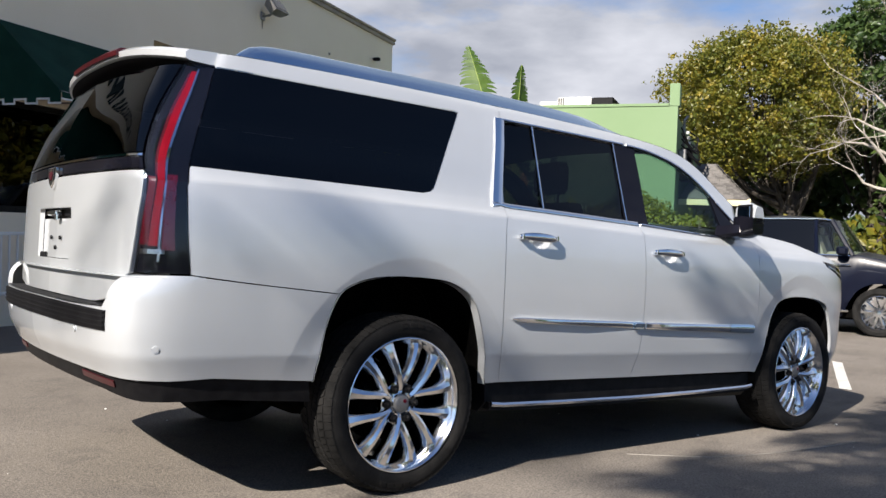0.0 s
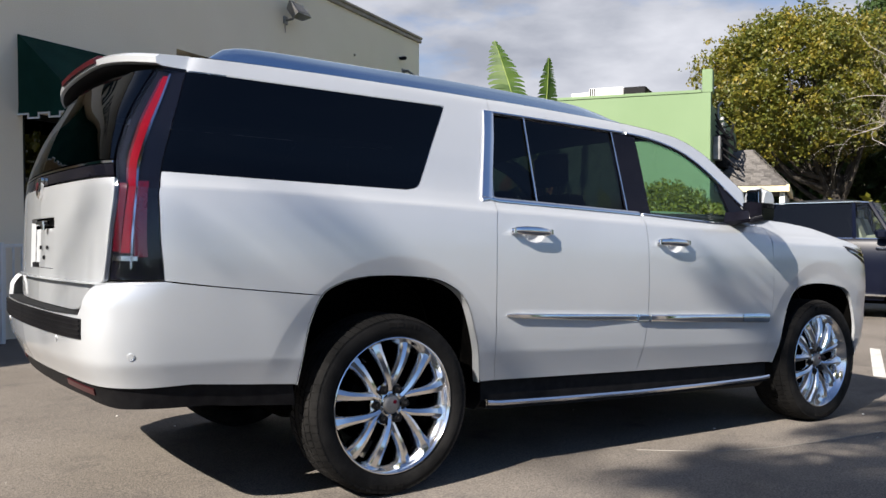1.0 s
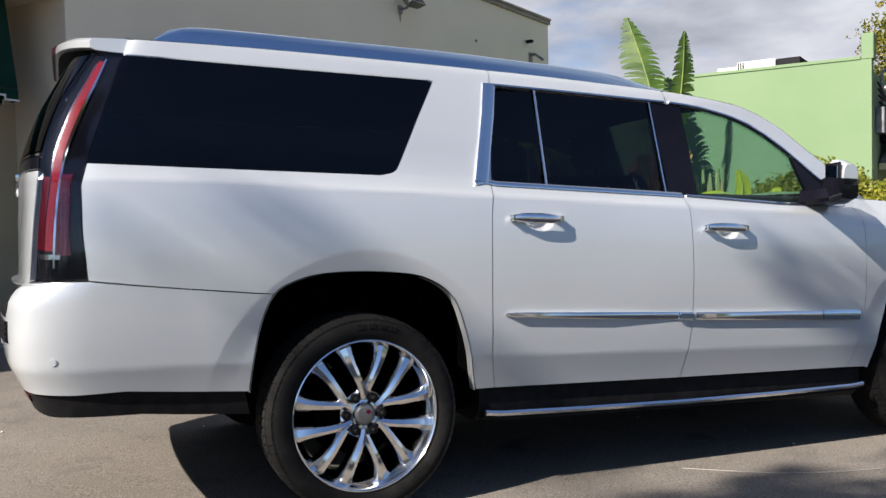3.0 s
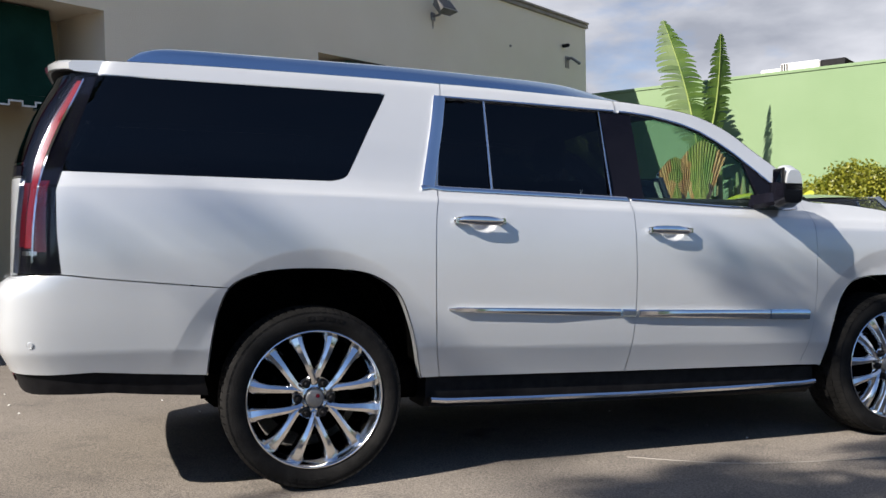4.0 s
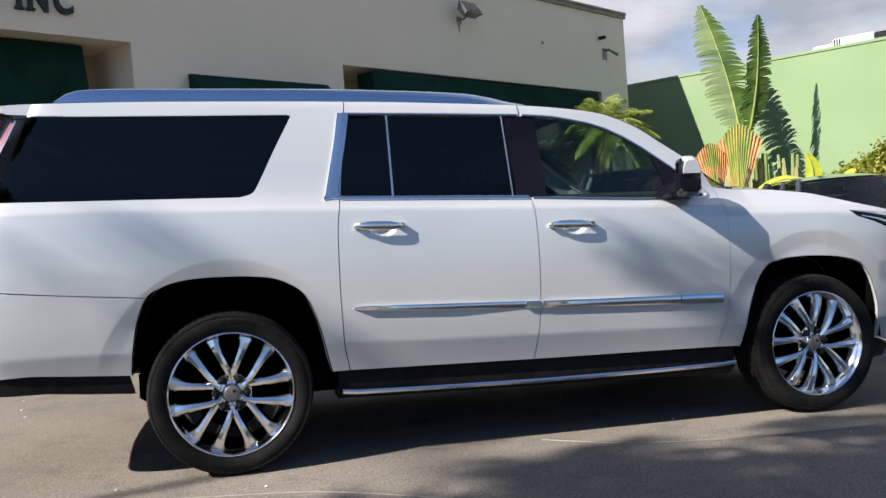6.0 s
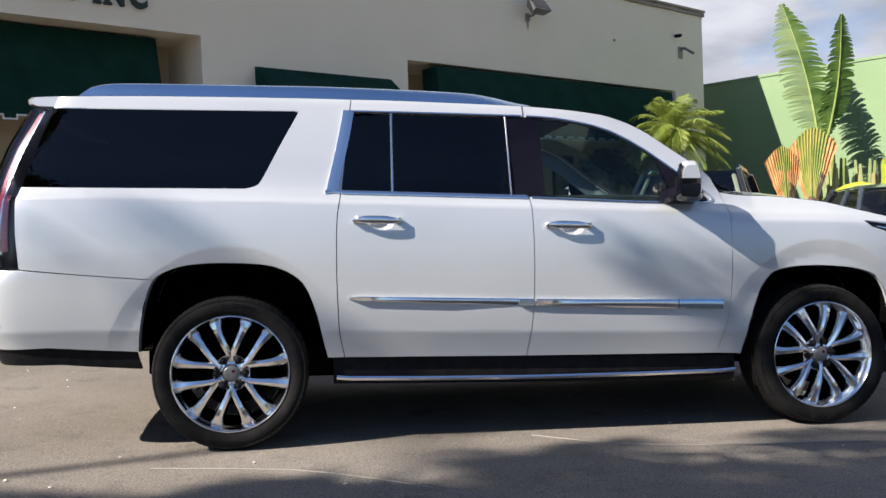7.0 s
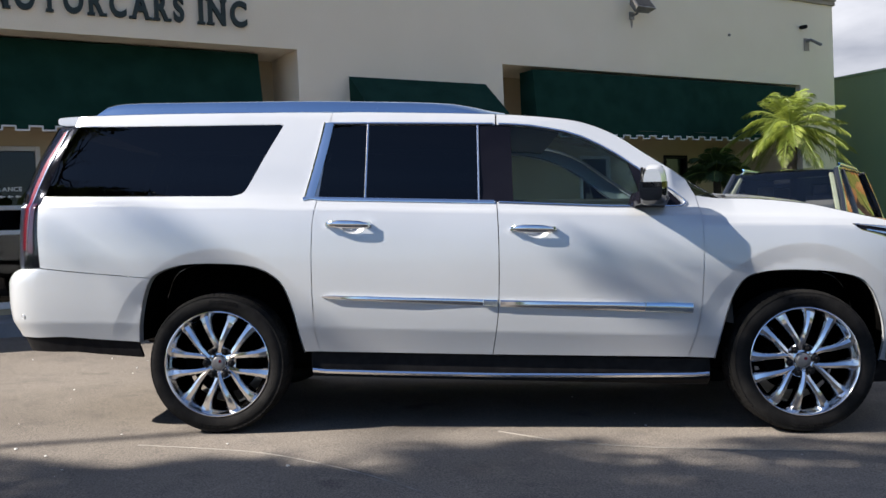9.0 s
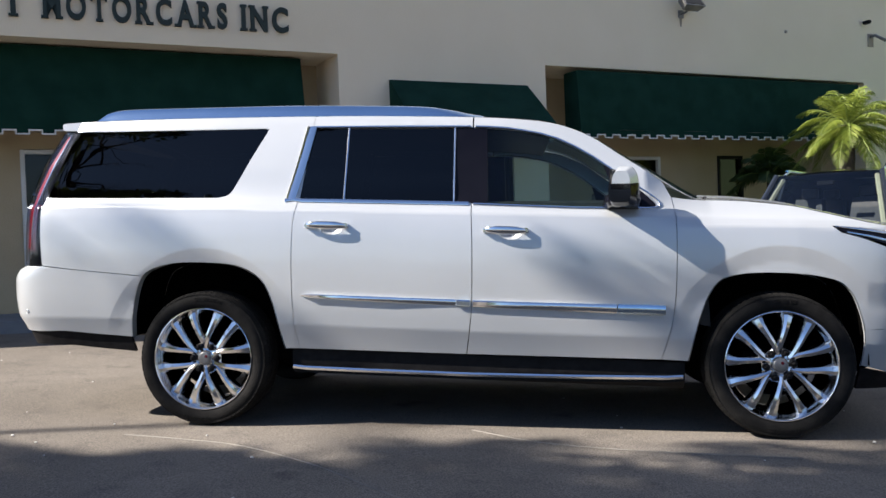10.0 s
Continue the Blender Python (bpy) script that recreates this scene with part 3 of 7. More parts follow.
# tail lamps
LAMP_IN = smooth_table([0.90, 0.96, 1.18, 1.35, 1.57, 1.75, 1.82], [-1.336, -1.325, -1.292, -1.264, -1.264, -1.253, -1.243])
LAMP_OUT = smooth_table([0.90, 0.955, 1.12, 1.29, 1.372, 1.46, 1.581, 1.68, 1.788, 1.85], [LAMP_FRONT[0][0], LAMP_FRONT[0][0], LAMP_FRONT[1][0], LAMP_FRONT[2][0], QWIN_EDGE[0][0], QWIN_EDGE[4][0], QWIN_EDGE[8][0], QWIN_EDGE[12][0], QWIN_EDGE[16][0], QWIN_EDGE[16][0] + 0.02])


def lamp_s(f, z):
    return LAMP_IN(z) + (LAMP_OUT(z) - LAMP_IN(z)) * f


def lamp_strip(f0, f1, z0, z1, n=14, top0=None, top1=None):
    zs = [z0 + (z1 - z0) * k / n for k in range(n + 1)]
    a = [(lamp_s(f0 + ((top0 if top0 is not None else f0) - f0) * (k / n), z), z) for k, z in enumerate(zs)]
    b = [(lamp_s(f1 + ((top1 if top1 is not None else f1) - f1) * (k / n), z), z) for k, z in enumerate(zs)]
    return a + list(reversed(b))


lamps = sheet("tail_lamp", lamp_strip(0.0, 1.0, 0.957, 1.800), GLOSS, gap=0.003, depth=0.05, h=0.03, out=-0.022, label="tall dark tail lamp with a red light bar")
for i, lamp in enumerate(lamps):
    m = bool(i)

    def lens(name, mat, label, *a, out=-0.016, **k):
        sh, nor = panel(lamp_strip(*a, **k), gap=0.0, depth=0.006, out=out, h=0.02, mirror=m)
        part(name, sh, mat, lamp, label)
    lens("light_bar", RED, "bright red light bar", 0.24, 0.42, 1.06, 1.770, top0=0.34, top1=0.50)
    lens("outer_lens", CRIMSON, "dark red outer lens", 0.03, 0.23, 1.065, 1.33)
    lens("inner_lens", DARKRED, "dark red upper lens", 0.22, 0.325, 1.335, 1.76, top0=0.26, top1=0.335, out=-0.019)
    lens("chrome_line", CHROME, "thin chrome line", 0.43, 0.47, 1.00, 1.780, top0=0.50, top1=0.56)
    lens("lower_lens", DARKRED, "dark red lower lens", 0.50, 0.74, 1.045, 1.34)
    lens("lamp_base", CHROME, "bright lamp foot", 0.05, 0.56, 1.030, 1.048)
    sh, nor = panel(lamp_strip(0.0, 1.0, 0.957, 1.800), gap=0.003, depth=0.02, h=0.03, mirror=m)
    part("lens_cover", sh, LENS, lamp, "clear glossy lens cover", 60)

# tailgate, rear window and garnish
gate_side = [(-1.356, 0.862), (-1.347, 0.945)] + [(lamp_s(0, z) - 0.002, z) for z in (0.957, 1.05, 1.15, 1.25, 1.345)]


def gate_skin(s, z):
    p = skin(s, max(z, 0.96))
    return Vector((p.x, p.y, z))


def gate_normal(s, z):
    return skin_normal(s, max(z, 0.97))

PLATE_S = S_R + 0.27
gate = list(reversed(gate_side)) + [(-1.62, 0.828), (S_R, 0.832), (S_R, 0.985), (PLATE_S - 0.01, 0.985), (PLATE_S, 1.0), (PLATE_S, 1.19), (PLATE_S - 0.01, 1.205), (S_R, 1.205), (S_R, 1.345)]
twin("tailgate", gate, PAINT, label="white tailgate", fn=gate_skin, nf=gate_normal)
twin("plate_recess", [(PLATE_S, 0.985), (S_R, 0.985), (S_R, 1.16), (PLATE_S, 1.16)], PAINT, out=-0.022, gap=0.0)
# black sheet stands in for the shadow inside the grip recess
twin("gate_handle", [(PLATE_S - 0.04, 1.172), (S_R, 1.172), (S_R, 1.204), (PLATE_S - 0.04, 1.204)], TRIM, out=-0.035, gap=0.0, label="tailgate grip recess coloured black for its shadow")
twin("gate_garnish", [(lamp_s(0, 1.35) - 0.002, 1.349), (S_R, 1.349), (S_R, 1.397), (lamp_s(0, 1.39) - 0.004, 1.397)], GLOSS, label="gloss black strip below the rear window")
twin("gate_chrome", [(lamp_s(0, 1.40) - 0.006, 1.399), (S_R, 1.399), (S_R, 1.410), (lamp_s(0, 1.40) - 0.006, 1.410)], CHROME, gap=0.001, label="thin chrome line")
rear_side = [(lamp_s(0, z) - 0.004, z) for z in (1.413, 1.5, 1.6, 1.7, 1.79)]
twin("rear_window", list(reversed(rear_side)) + [(S_R, 1.413), (S_R, 1.79)], TINT, gap=0.0025, label="dark rear window")
twin("step_pad", [(-1.345, 0.735), (-1.345, 0.815), (-1.6, 0.818), (S_R, 0.824), (S_R, 0.74), (-1.6, 0.735)], TRIM, out=0.006, label="ribbed black step pad")
for k in range(4):
    twin("pad_rib", [(-1.352, 0.748 + 0.018 * k), (-1.352, 0.754 + 0.018 * k), (S_R, 0.760 + 0.018 * k), (S_R, 0.754 + 0.018 * k)], TRIM, out=0.010, gap=0.0)
sheet("bumper_reflector", [(-1.38, 0.510), (-1.38, 0.536), (-1.68, 0.545), (-1.68, 0.520)], REFLECTOR, out=-0.004, gap=0.001, label="dark red reflector")
# plate screws, latch and grip notch on the tailgate
for y, z in ((-0.075, 1.075), (0.075, 1.075), (0.0, 1.03)):
    q = gate_skin(S_REAR, z)
    part("plate_screw", Shape().lathe([(0.0, 0.008), (0.008, 0.007), (0.010, 0.0)], Matrix.Translation((q.x + 0.019, y, z)) @ Euler((0, radians(-90), 0)).to_matrix().to_4x4(), 10), TRIM, suv)
q = gate_skin(S_REAR, 1.18)
part("gate_latch", Shape().box((q.x + 0.012, 0.02, 1.184), (0.03, 0.16, 0.022), None, 0.006).box((q.x + 0.008, -0.05, 1.165), (0.02, 0.04, 0.03), None, 0.006), CHROME, suv, "small chrome latch")
part("gate_notch", Shape().box((q.x + 0.016, 0.20, 0.992), (0.02, 0.07, 0.03), None, 0.006), TRIM, suv, "dark notch below the plate")
# ledge of the bumper under the lamps
led = Shape()
for m in (1, -1):
    rows = []
    for k in range(24):
        s = -1.06 + (S_REAR + 1.06) * k / 23
        a, b = skin(s, 0.938), skin(s, 0.957)
        rows.append([(a.x, m * a.y, 0.9405), (b.x + 0.03, m * (b.y + 0.03 * (b.y < -0.3)), 0.952)])
    led.loft(rows if m > 0 else [list(reversed(r)) for r in rows], False, False)
part("bumper_ledge", led, PAINT, suv)
led = Shape()
for m in (1, -1):
    rows = []
    for k in range(20):
        s = -1.379 + (S_REAR + 1.379) * k / 19
        a = skin(s, 0.82)
        rows.append([(a.x, m * a.y, 0.8255), (a.x + 0.11, m * (a.y + 0.05 * (a.y < -0.5)), 0.829)])
    led.loft(rows if m > 0 else [list(reversed(r)) for r in rows], False, False)
part("step_top", led, TRIM, suv, "black top of the bumper step")
for s, z in ((-1.145, 0.677), (-1.62, 0.72)):
    p, n = skin(s, z), skin_normal(s, z)
    m = Matrix.Translation(p) @ n.to_track_quat("Z", "Y").to_matrix().to_4x4()
    both("parking_sensor", Shape().lathe([(0.0, 0.004), (0.010, 0.004), (0.011, 0.0025), (0.013, 0.0035), (0.014, -0.003)], m, 20), PAINT)
# shield badge on the tailgate: a plain chrome shape
b = skin(S_REAR, 1.352)
badge = Shape()
outline = [(-0.055, 0.035), (0.055, 0.035), (0.058, 0.0), (0.035, -0.04), (0.0, -0.06), (-0.035, -0.04), (-0.058, 0.0)]
badge.loft([[(b.x - d, y * k, b.z + z * k) for y, z in outline] for d, k in ((0.0, 1.0), (0.012, 1.0), (0.018, 0.85))])
part("badge", badge, CHROME, suv, "plain chrome shield badge")
part("badge_field", Shape().loft([[(b.x - d, y * 0.40, b.z + z * 0.40) for y, z in outline] for d in (0.016, 0.0205)]), DARKRED, suv, "red badge field")

# roof, spoiler and rails
roof, N_ACROSS = Shape(), 25
rows = []
for k in range(40):
    x = -0.865 + (1.985 + 0.865) * k / 39
    z = roof_z(x)
    w = -skin(*at_x(x, z)).y if x < -0.70 else body_width(x, z)
    rows.append([(x + 0.06 * (1 - (2 * j / (N_ACROSS - 1) - 1) ** 2) * max(0, k - 30) / 9, w * (2 * j / (N_ACROSS - 1) - 1), z + 0.060 * (1 - abs(2 * j / (N_ACROSS - 1) - 1) ** 2.2)) for j in range(N_ACROSS)])
roof.loft(rows, False, False)
part("roof", roof, PAINT, suv, "white roof panel", 60)
part("headliner", Shape().loft([[(x, y * 0.97, z - 0.045) for x, y, z in r] for r in rows], False, False), LEATHER, suv, "dark headliner", 60)
sp, rings, lining = Shape(), [], []
w0 = rows[0][-1][1]
for j in range(N_ACROSS):
    u = 2 * j / (N_ACROSS - 1) - 1
    x0, y0, z0 = rows[0][j]
    xr = -1.128 + 0.123 * abs(u) ** 4
    rings.append([(x0 - 0.004, y0, z0), (x0 * 0.6 + xr * 0.4, y0, z0 - 0.002), (xr + 0.015, y0, z0 - 0.006), (xr, y0 * 0.997, z0 - 0.018), (xr + 0.003, y0 * 0.997, z0 - 0.042), (xr + 0.022, y0, z0 - 0.050), (x0 - 0.004, y0 * 1.005, z0 - 0.056)])
    lining.append([(xr + 0.014, y0 * 0.985, z0 - 0.052), ((xr + x0) / 2, y0 * 0.985, z0 - 0.074), (x0 + 0.02, y0 * 0.985, z0 - 0.086)])
sp.loft(rings)
part("spoiler", sp, PAINT, suv, "white roof spoiler", 45)
part("spoiler_underside", Shape().loft(lining, False, False), TRIM, suv, "black underside of the spoiler", 60)
brake = Shape()
brake.loft([[(-1.128 + 0.123 * abs(u) ** 4 - 0.003 + dx, u * w0 * 0.99, 1.853 + 0.060 * (1 - abs(u) ** 2.2) + dz) for dx, dz in ((0.10, 0.005), (0.012, 0.003), (-0.009, -0.012), (-0.006, -0.032), (0.03, -0.038))] for u in [i / 10 * 0.42 for i in range(-10, 11)]])
part("brake_lamp", brake, REFLECTOR, suv, "dark red high brake lamp")
rail, rings = Shape(), []
rail_top = smooth_table([-0.775, -0.72, -0.62, -0.45, 0.35, 1.00, 1.32, 1.47, 1.58, 1.66], [1.872, 1.912, 1.932, 1.936, 1.936, 1.922, 1.906, 1.882, 1.856, 1.842])
for k in range(46):
    x = -0.775 + (1.66 + 0.775) * k / 45
    y, zt = -(body_width(x, roof_z(x)) - 0.055), rail_top(x)
    zb = roof_z(x) - 0.012
    h = zt - zb
    rings.append([(x, y - 0.056, zb), (x, y - 0.034, zb + h * 0.48), (x, y - 0.012, zb + h * 0.90), (x, y + 0.004, zb + h), (x, y + 0.022, zb + h * 0.93), (x, y + 0.030, zb)])
rail.loft(rings)
both("roof_rail", rail, SATIN, label="satin silver roof rail tinted with the blue of reflected sky", angle=60)
fin = Shape()
fin.loft([[(x - 0.10 * k, y * (1 - 0.8 * k), 1.915 + 0.062 * k) for x, y in ((0.10, 0.0), (0.03, -0.028), (-0.09, -0.03), (-0.09, 0.03), (0.03, 0.028))] for k in (0, 0.5, 1.0)])
fin_ob = part("antenna_fin", fin, PAINT, suv, "white shark fin antenna")
fin_ob.location = (0.15, 0, 0)

# windscreen, its pillars, bonnet
def screen_row(t, us):
    xe = 1.985 + (2.872 - 1.985) * t
    ze = roof_z(xe)
    we = body_width(xe, ze)
    xc, zc = 2.045 + (3.03 - 2.045) * t, 1.857 + (1.345 - 1.857) * t ** 1.12
    return [(xe + (xc - xe) * (1 - u * u), we * u, ze + (zc - ze) * (1 - u * u)) for u in us]


ts = [k / 16 for k in range(17)]
part("windscreen", Shape().loft([screen_row(t, [0.93 * (2 * j / 20 - 1) for j in range(21)]) for t in ts], False, False), CLEAR, suv, "clear windscreen", 60)
for us in ([-1.0, -0.985, -0.96, -0.93], [0.93, 0.96, 0.985, 1.0]):
    part("screen_pillar", Shape().loft([screen_row(t, us) for t in ts], False, False), PAINT, suv, "white windscreen pillar", 60)
bonnet, rows = Shape(), []
BONNET_EDGE = FENDER_TOP[4:]
for i, (s, z) in enumerate(BONNET_EDGE):
    e, k = skin(s, z), i / (len(BONNET_EDGE) - 1)
    rows.append([(e.x + (0.17 * (1 - k) ** 3 * 0.6 + 0.16 * k ** 2) * (1 - u * u), e.y * -u, e.z + (0.045 - 0.02 * k) * (1 - abs(u) ** 2.6) + 0.012 * (abs(u) < 0.6)) for u in [2 * j / 24 - 1 for j in range(25)]])
bonnet.loft(rows, False, False)
part("bonnet", bonnet, PAINT, suv, "white bonnet", 60)
part("cowl", Shape().loft([[(2.80 + 0.20 * (1 - u * u), u * 0.90, 1.265 + 0.02 * (1 - u * u)), (3.00 + 0.14 * (1 - u * u), u * 0.88, 1.265 + 0.035 * (1 - u * u))] for u in [2 * j / 16 - 1 for j in range(17)]], False, False), TRIM, suv, "black cowl panel")
part("wiper", Shape().tube([(2.94, -0.72, 1.322), (2.96, -0.66, 1.338), (2.99, -0.30, 1.352)], 0.010, 6).tube([(2.93, -0.78, 1.330), (2.97, -0.2, 1.365)], 0.006, 6), TRIM, suv, "black wiper")
# grille, chrome lamp edge
twin("grille", [(4.32, 1.075), (S_N, 1.09), (S_N, 0.60), (4.45, 0.62), (4.34, 0.80)], GLOSS, out=0.008, label="dark grille with chrome bars")
for k in range(6):
    twin("grille_bar", [(4.345, 1.045 - 0.075 * k), (S_N, 1.06 - 0.075 * k), (S_N, 1.04 - 0.075 * k), (4.345, 1.025 - 0.075 * k)], CHROME, out=0.016, gap=0.0, depth=0.012)
both("headlamp_chrome", bar([(3.60, 1.157), (3.72, 1.146), (3.86, 1.126), (4.00, 1.108), (4.28, 1.068)], [0.006, 0.012, 0.014, 0.014, 0.014], 0.006), CHROME, label="chrome headlamp edge")
both("headlamp_led", bar([(3.66, 1.128), (3.78, 1.105), (3.92, 1.072), (4.10, 1.04), (4.28, 1.02)], [0.006, 0.014, 0.016, 0.018, 0.018], 0.005), SATIN, label="bright lamp strip")
both("daylight_lamp", bar([(4.13, 0.97), (4.16, 0.80), (4.12, 0.62), (4.10, 0.52)], [0.03, 0.045, 0.045, 0.03], 0.012), CHROME, label="upright chrome daylight lamp")

# sills, boards, underbody, wheel housings
sill = Shape()
sill.loft([[(x, -0.93 + dy, z + dz - 0.028 * (x - 0.6)) for dy, dz in ((0.0, 0.0), (0.0, 0.10), (0.10, 0.16), (0.25, 0.16), (0.25, -0.05), (0.05, -0.05))] for x, z in ((0.53, 0.36), (1.6, 0.36), (2.80, 0.365))])
both("sill", sill, TRIM, label="black sill")
board = Shape()
BOARD = [(0.545, 0.360), (0.62, 0.352), (1.0, 0.340), (1.6, 0.326), (2.2, 0.322), (2.70, 0.324), (2.785, 0.330)]
board.loft([[(x, y, z + dz) for y, dz in ((-0.955, -0.030), (-0.955, 0.004), (-0.90, 0.012), (-0.80, 0.012), (-0.80, -0.030))] for x, z in BOARD])
both("running_board", board, TRIM, label="black running board")
strip = Shape()
strip.loft([[(x, y, z + dz) for y, dz in ((-0.958, -0.018), (-0.972, -0.012), (-0.976, 0.0), (-0.970, 0.010), (-0.955, 0.014))] for x, z in BOARD])
both("board_chrome", strip, CHROME, label="chrome edge of the running board")
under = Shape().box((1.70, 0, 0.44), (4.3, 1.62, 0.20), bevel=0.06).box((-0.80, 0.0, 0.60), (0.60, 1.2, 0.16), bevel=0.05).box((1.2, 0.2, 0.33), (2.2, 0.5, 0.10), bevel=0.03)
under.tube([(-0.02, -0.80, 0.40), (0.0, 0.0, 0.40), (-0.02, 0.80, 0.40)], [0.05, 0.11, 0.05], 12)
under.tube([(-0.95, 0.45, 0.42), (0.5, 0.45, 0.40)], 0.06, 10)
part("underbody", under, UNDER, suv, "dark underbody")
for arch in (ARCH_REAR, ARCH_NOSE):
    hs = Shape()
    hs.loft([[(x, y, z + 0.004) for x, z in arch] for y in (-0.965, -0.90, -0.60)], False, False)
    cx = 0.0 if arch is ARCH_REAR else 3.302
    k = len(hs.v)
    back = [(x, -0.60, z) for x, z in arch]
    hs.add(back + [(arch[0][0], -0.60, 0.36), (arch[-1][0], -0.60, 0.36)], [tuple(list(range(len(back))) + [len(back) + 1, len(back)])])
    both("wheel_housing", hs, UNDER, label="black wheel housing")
    lip = [skin(px, pz) for px, pz in arch]
    mid_x = (arch[0][0] + arch[-1][0]) / 2
    turned = [(q.x + (mid_x - q.x) * 0.006, q.y, q.z - 0.003) for q in lip]
    both("arch_lip", Shape().loft([turned, [(x, y + (0.05 if arch is ARCH_REAR else 0.02), z) for x, y, z in turned]], False, False), PAINT, label="white inner lip of the wheel arch")

# cabin
part("cabin_floor", Shape().box((0.9, 0, 0.52), (3.6, 1.14, 0.06), bevel=0.01), LEATHER, suv, "dark carpet")
for sy in (-1, 1):
    part("door_lining", Shape().box((1.62, sy * 0.895, 0.92), (2.02, 0.05, 0.80), bevel=0.02), LEATHER, suv, "dark door lining")
dash = Shape()
dash.loft([[(x, y, z) for x, z in ((2.38, 0.72), (2.30, 0.98), (2.36, 1.15), (2.52, 1.215), (2.90, 1.25), (2.95, 0.60))] for y in (-0.88, -0.4, 0.1, 0.5, 0.88)])
dash.loft([[(x, y, z) for x, z in ((2.33, 1.12), (2.40, 1.235), (2.55, 1.26), (2.75, 1.24))] for y in (0.16, 0.22, 0.56, 0.62)])
part("dashboard", dash, LEATHER, suv, "dark dashboard")
wheel = Shape()
m = Matrix.Translation((2.16, 0.40, 1.10)) @ Euler((0, radians(-66), 0)).to_matrix().to_4x4()
wheel.lathe([(0.19 + 0.016 * math.cos(a), 0.016 * math.sin(a)) for a in (2 * math.pi * k / 8 for k in range(8))], m, 32, True)
wheel.box((2.17, 0.40, 1.10), (0.03, 0.36, 0.05), Euler((0, radians(24), 0)).to_matrix().to_4x4(), 0.01).box((2.17, 0.40, 1.07), (0.04, 0.13, 0.12), Euler((0, radians(24), 0)).to_matrix().to_4x4(), 0.015)
part("steering_wheel", wheel, LEATHER, suv, "dark steering wheel")


def seat(x, y, wide, z=0.80, lean=0.20):
    base = part("seat", Shape().box((x + 0.10, y, z), (0.54, wide, 0.16), bevel=0.06).box((x + 0.1, y, z - 0.16), (0.45, wide * 0.8, 0.20), bevel=0.02), LEATHER, suv, "dark leather seat")
    back = Shape()
    back.loft([[(x - 0.14 - lean * k + dx, y + dy * (1 - 0.22 * k), z + 0.02 + 0.60 * k) for dx, dy in ((-0.07, -wide / 2), (0.05, -wide / 2 + 0.02), (0.075, -wide / 3), (0.045, 0), (0.075, wide / 3), (0.05, wide / 2 - 0.02), (-0.07, wide / 2), (-0.09, 0))] for k in (0, 0.25, 0.5, 0.75, 0.95, 1.0)])
    part("backrest", back, LEATHER, base, "leather backrest")
    part("headrest", Shape().box((x - 0.155 - lean, y, z + 0.77), (0.10, 0.27, 0.19), bevel=0.04).tube([(x - 0.15 - lean, y - 0.06, z + 0.55), (x - 0.15 - lean, y - 0.06, z + 0.75)], 0.008, 6).tube([(x - 0.15 - lean, y + 0.06, z + 0.55), (x - 0.15 - lean, y + 0.06, z + 0.75)], 0.008, 6), LEATHER, base, "leather headrest")


for x, y, wd in ((1.78, -0.42, 0.54), (1.78, 0.42, 0.54), (0.78, -0.42, 0.54), (0.78, 0.42, 0.54), (-0.10, 0.0, 1.06)):
    seat(x, y, wd)

# door mirrors: a white cap over a black base
MIRROR = surface("tinted_mirror", (0.30, 0.33, 0.40), (0.33, 0.36, 0.43), 0.02, 3.0, 200.0, 0.0, 1.0)


def mirror_ring(t, a0, a1, grow=1.0, n=14, wx=1.0):
    y = -1.030 - 0.165 * t
    k = (1 - 0.13 * t ** 5) * (0.86 + 0.14 * math.sin(math.pi * min(1, t * 1.3)))
    pts = []
    for i in range(n):
        a = radians(a0 + (a1 - a0) * i / (n - 1))
        c, s = math.cos(a), math.sin(a)
        x = 2.487 - 0.055 * t + (1 - wx) * 0.06 + k * grow * wx * (0.068 * math.copysign(abs(c) ** 0.45, c)) * (1 - 0.24 * max(0, s))
        z = 1.362 + k * grow * (0.134 if s > 0 else 0.090) * math.copysign(abs(s) ** 0.45, s)
        pts.append((x, y, z))
    return pts


TT = (0.0, 0.05, 0.15, 0.3, 0.5, 0.7, 0.85, 0.95, 1.0)
both("door_mirror", Shape().loft([mirror_ring(t, 176, 364, 1.03, 14, 1.12) for t in TT]), GLOSS, label="black base of the door mirror", angle=45)
both("mirror_cap", Shape().loft([mirror_ring(t, 0, 180) for t in TT]), PAINT, label="white mirror cap", angle=45)
both("mirror_arm", Shape().loft([[(2.462 + dx * k * 0.85, y, 1.300 + dz * k + (y + 0.95) * -0.10) for dx, dz in ((-0.12, -0.014), (-0.10, -0.034), (0.09, -0.034), (0.11, 0.0), (0.09, 0.034), (-0.10, 0.040))] for y, k in ((-0.945, 1.15), (-1.0, 1.0), (-1.05, 1.0), (-1.10, 0.9), (-1.13, 0.6))]), GLOSS, label="gloss black mirror arm")
both("mirror_frame", Shape().box((2.402, -1.115, 1.392), (0.014, 0.140, 0.165), Euler((0, 0, radians(-20))).to_matrix().to_4x4(), 0.02), BLACKED, label="black rim of the mirror glass")
both("mirror_glass", Shape().box((2.3945, -1.112, 1.392), (0.004, 0.115, 0.138), Euler((0, 0, radians(-20))).to_matrix().to_4x4(), 0.02), MIRROR, label="dark mirror glass")


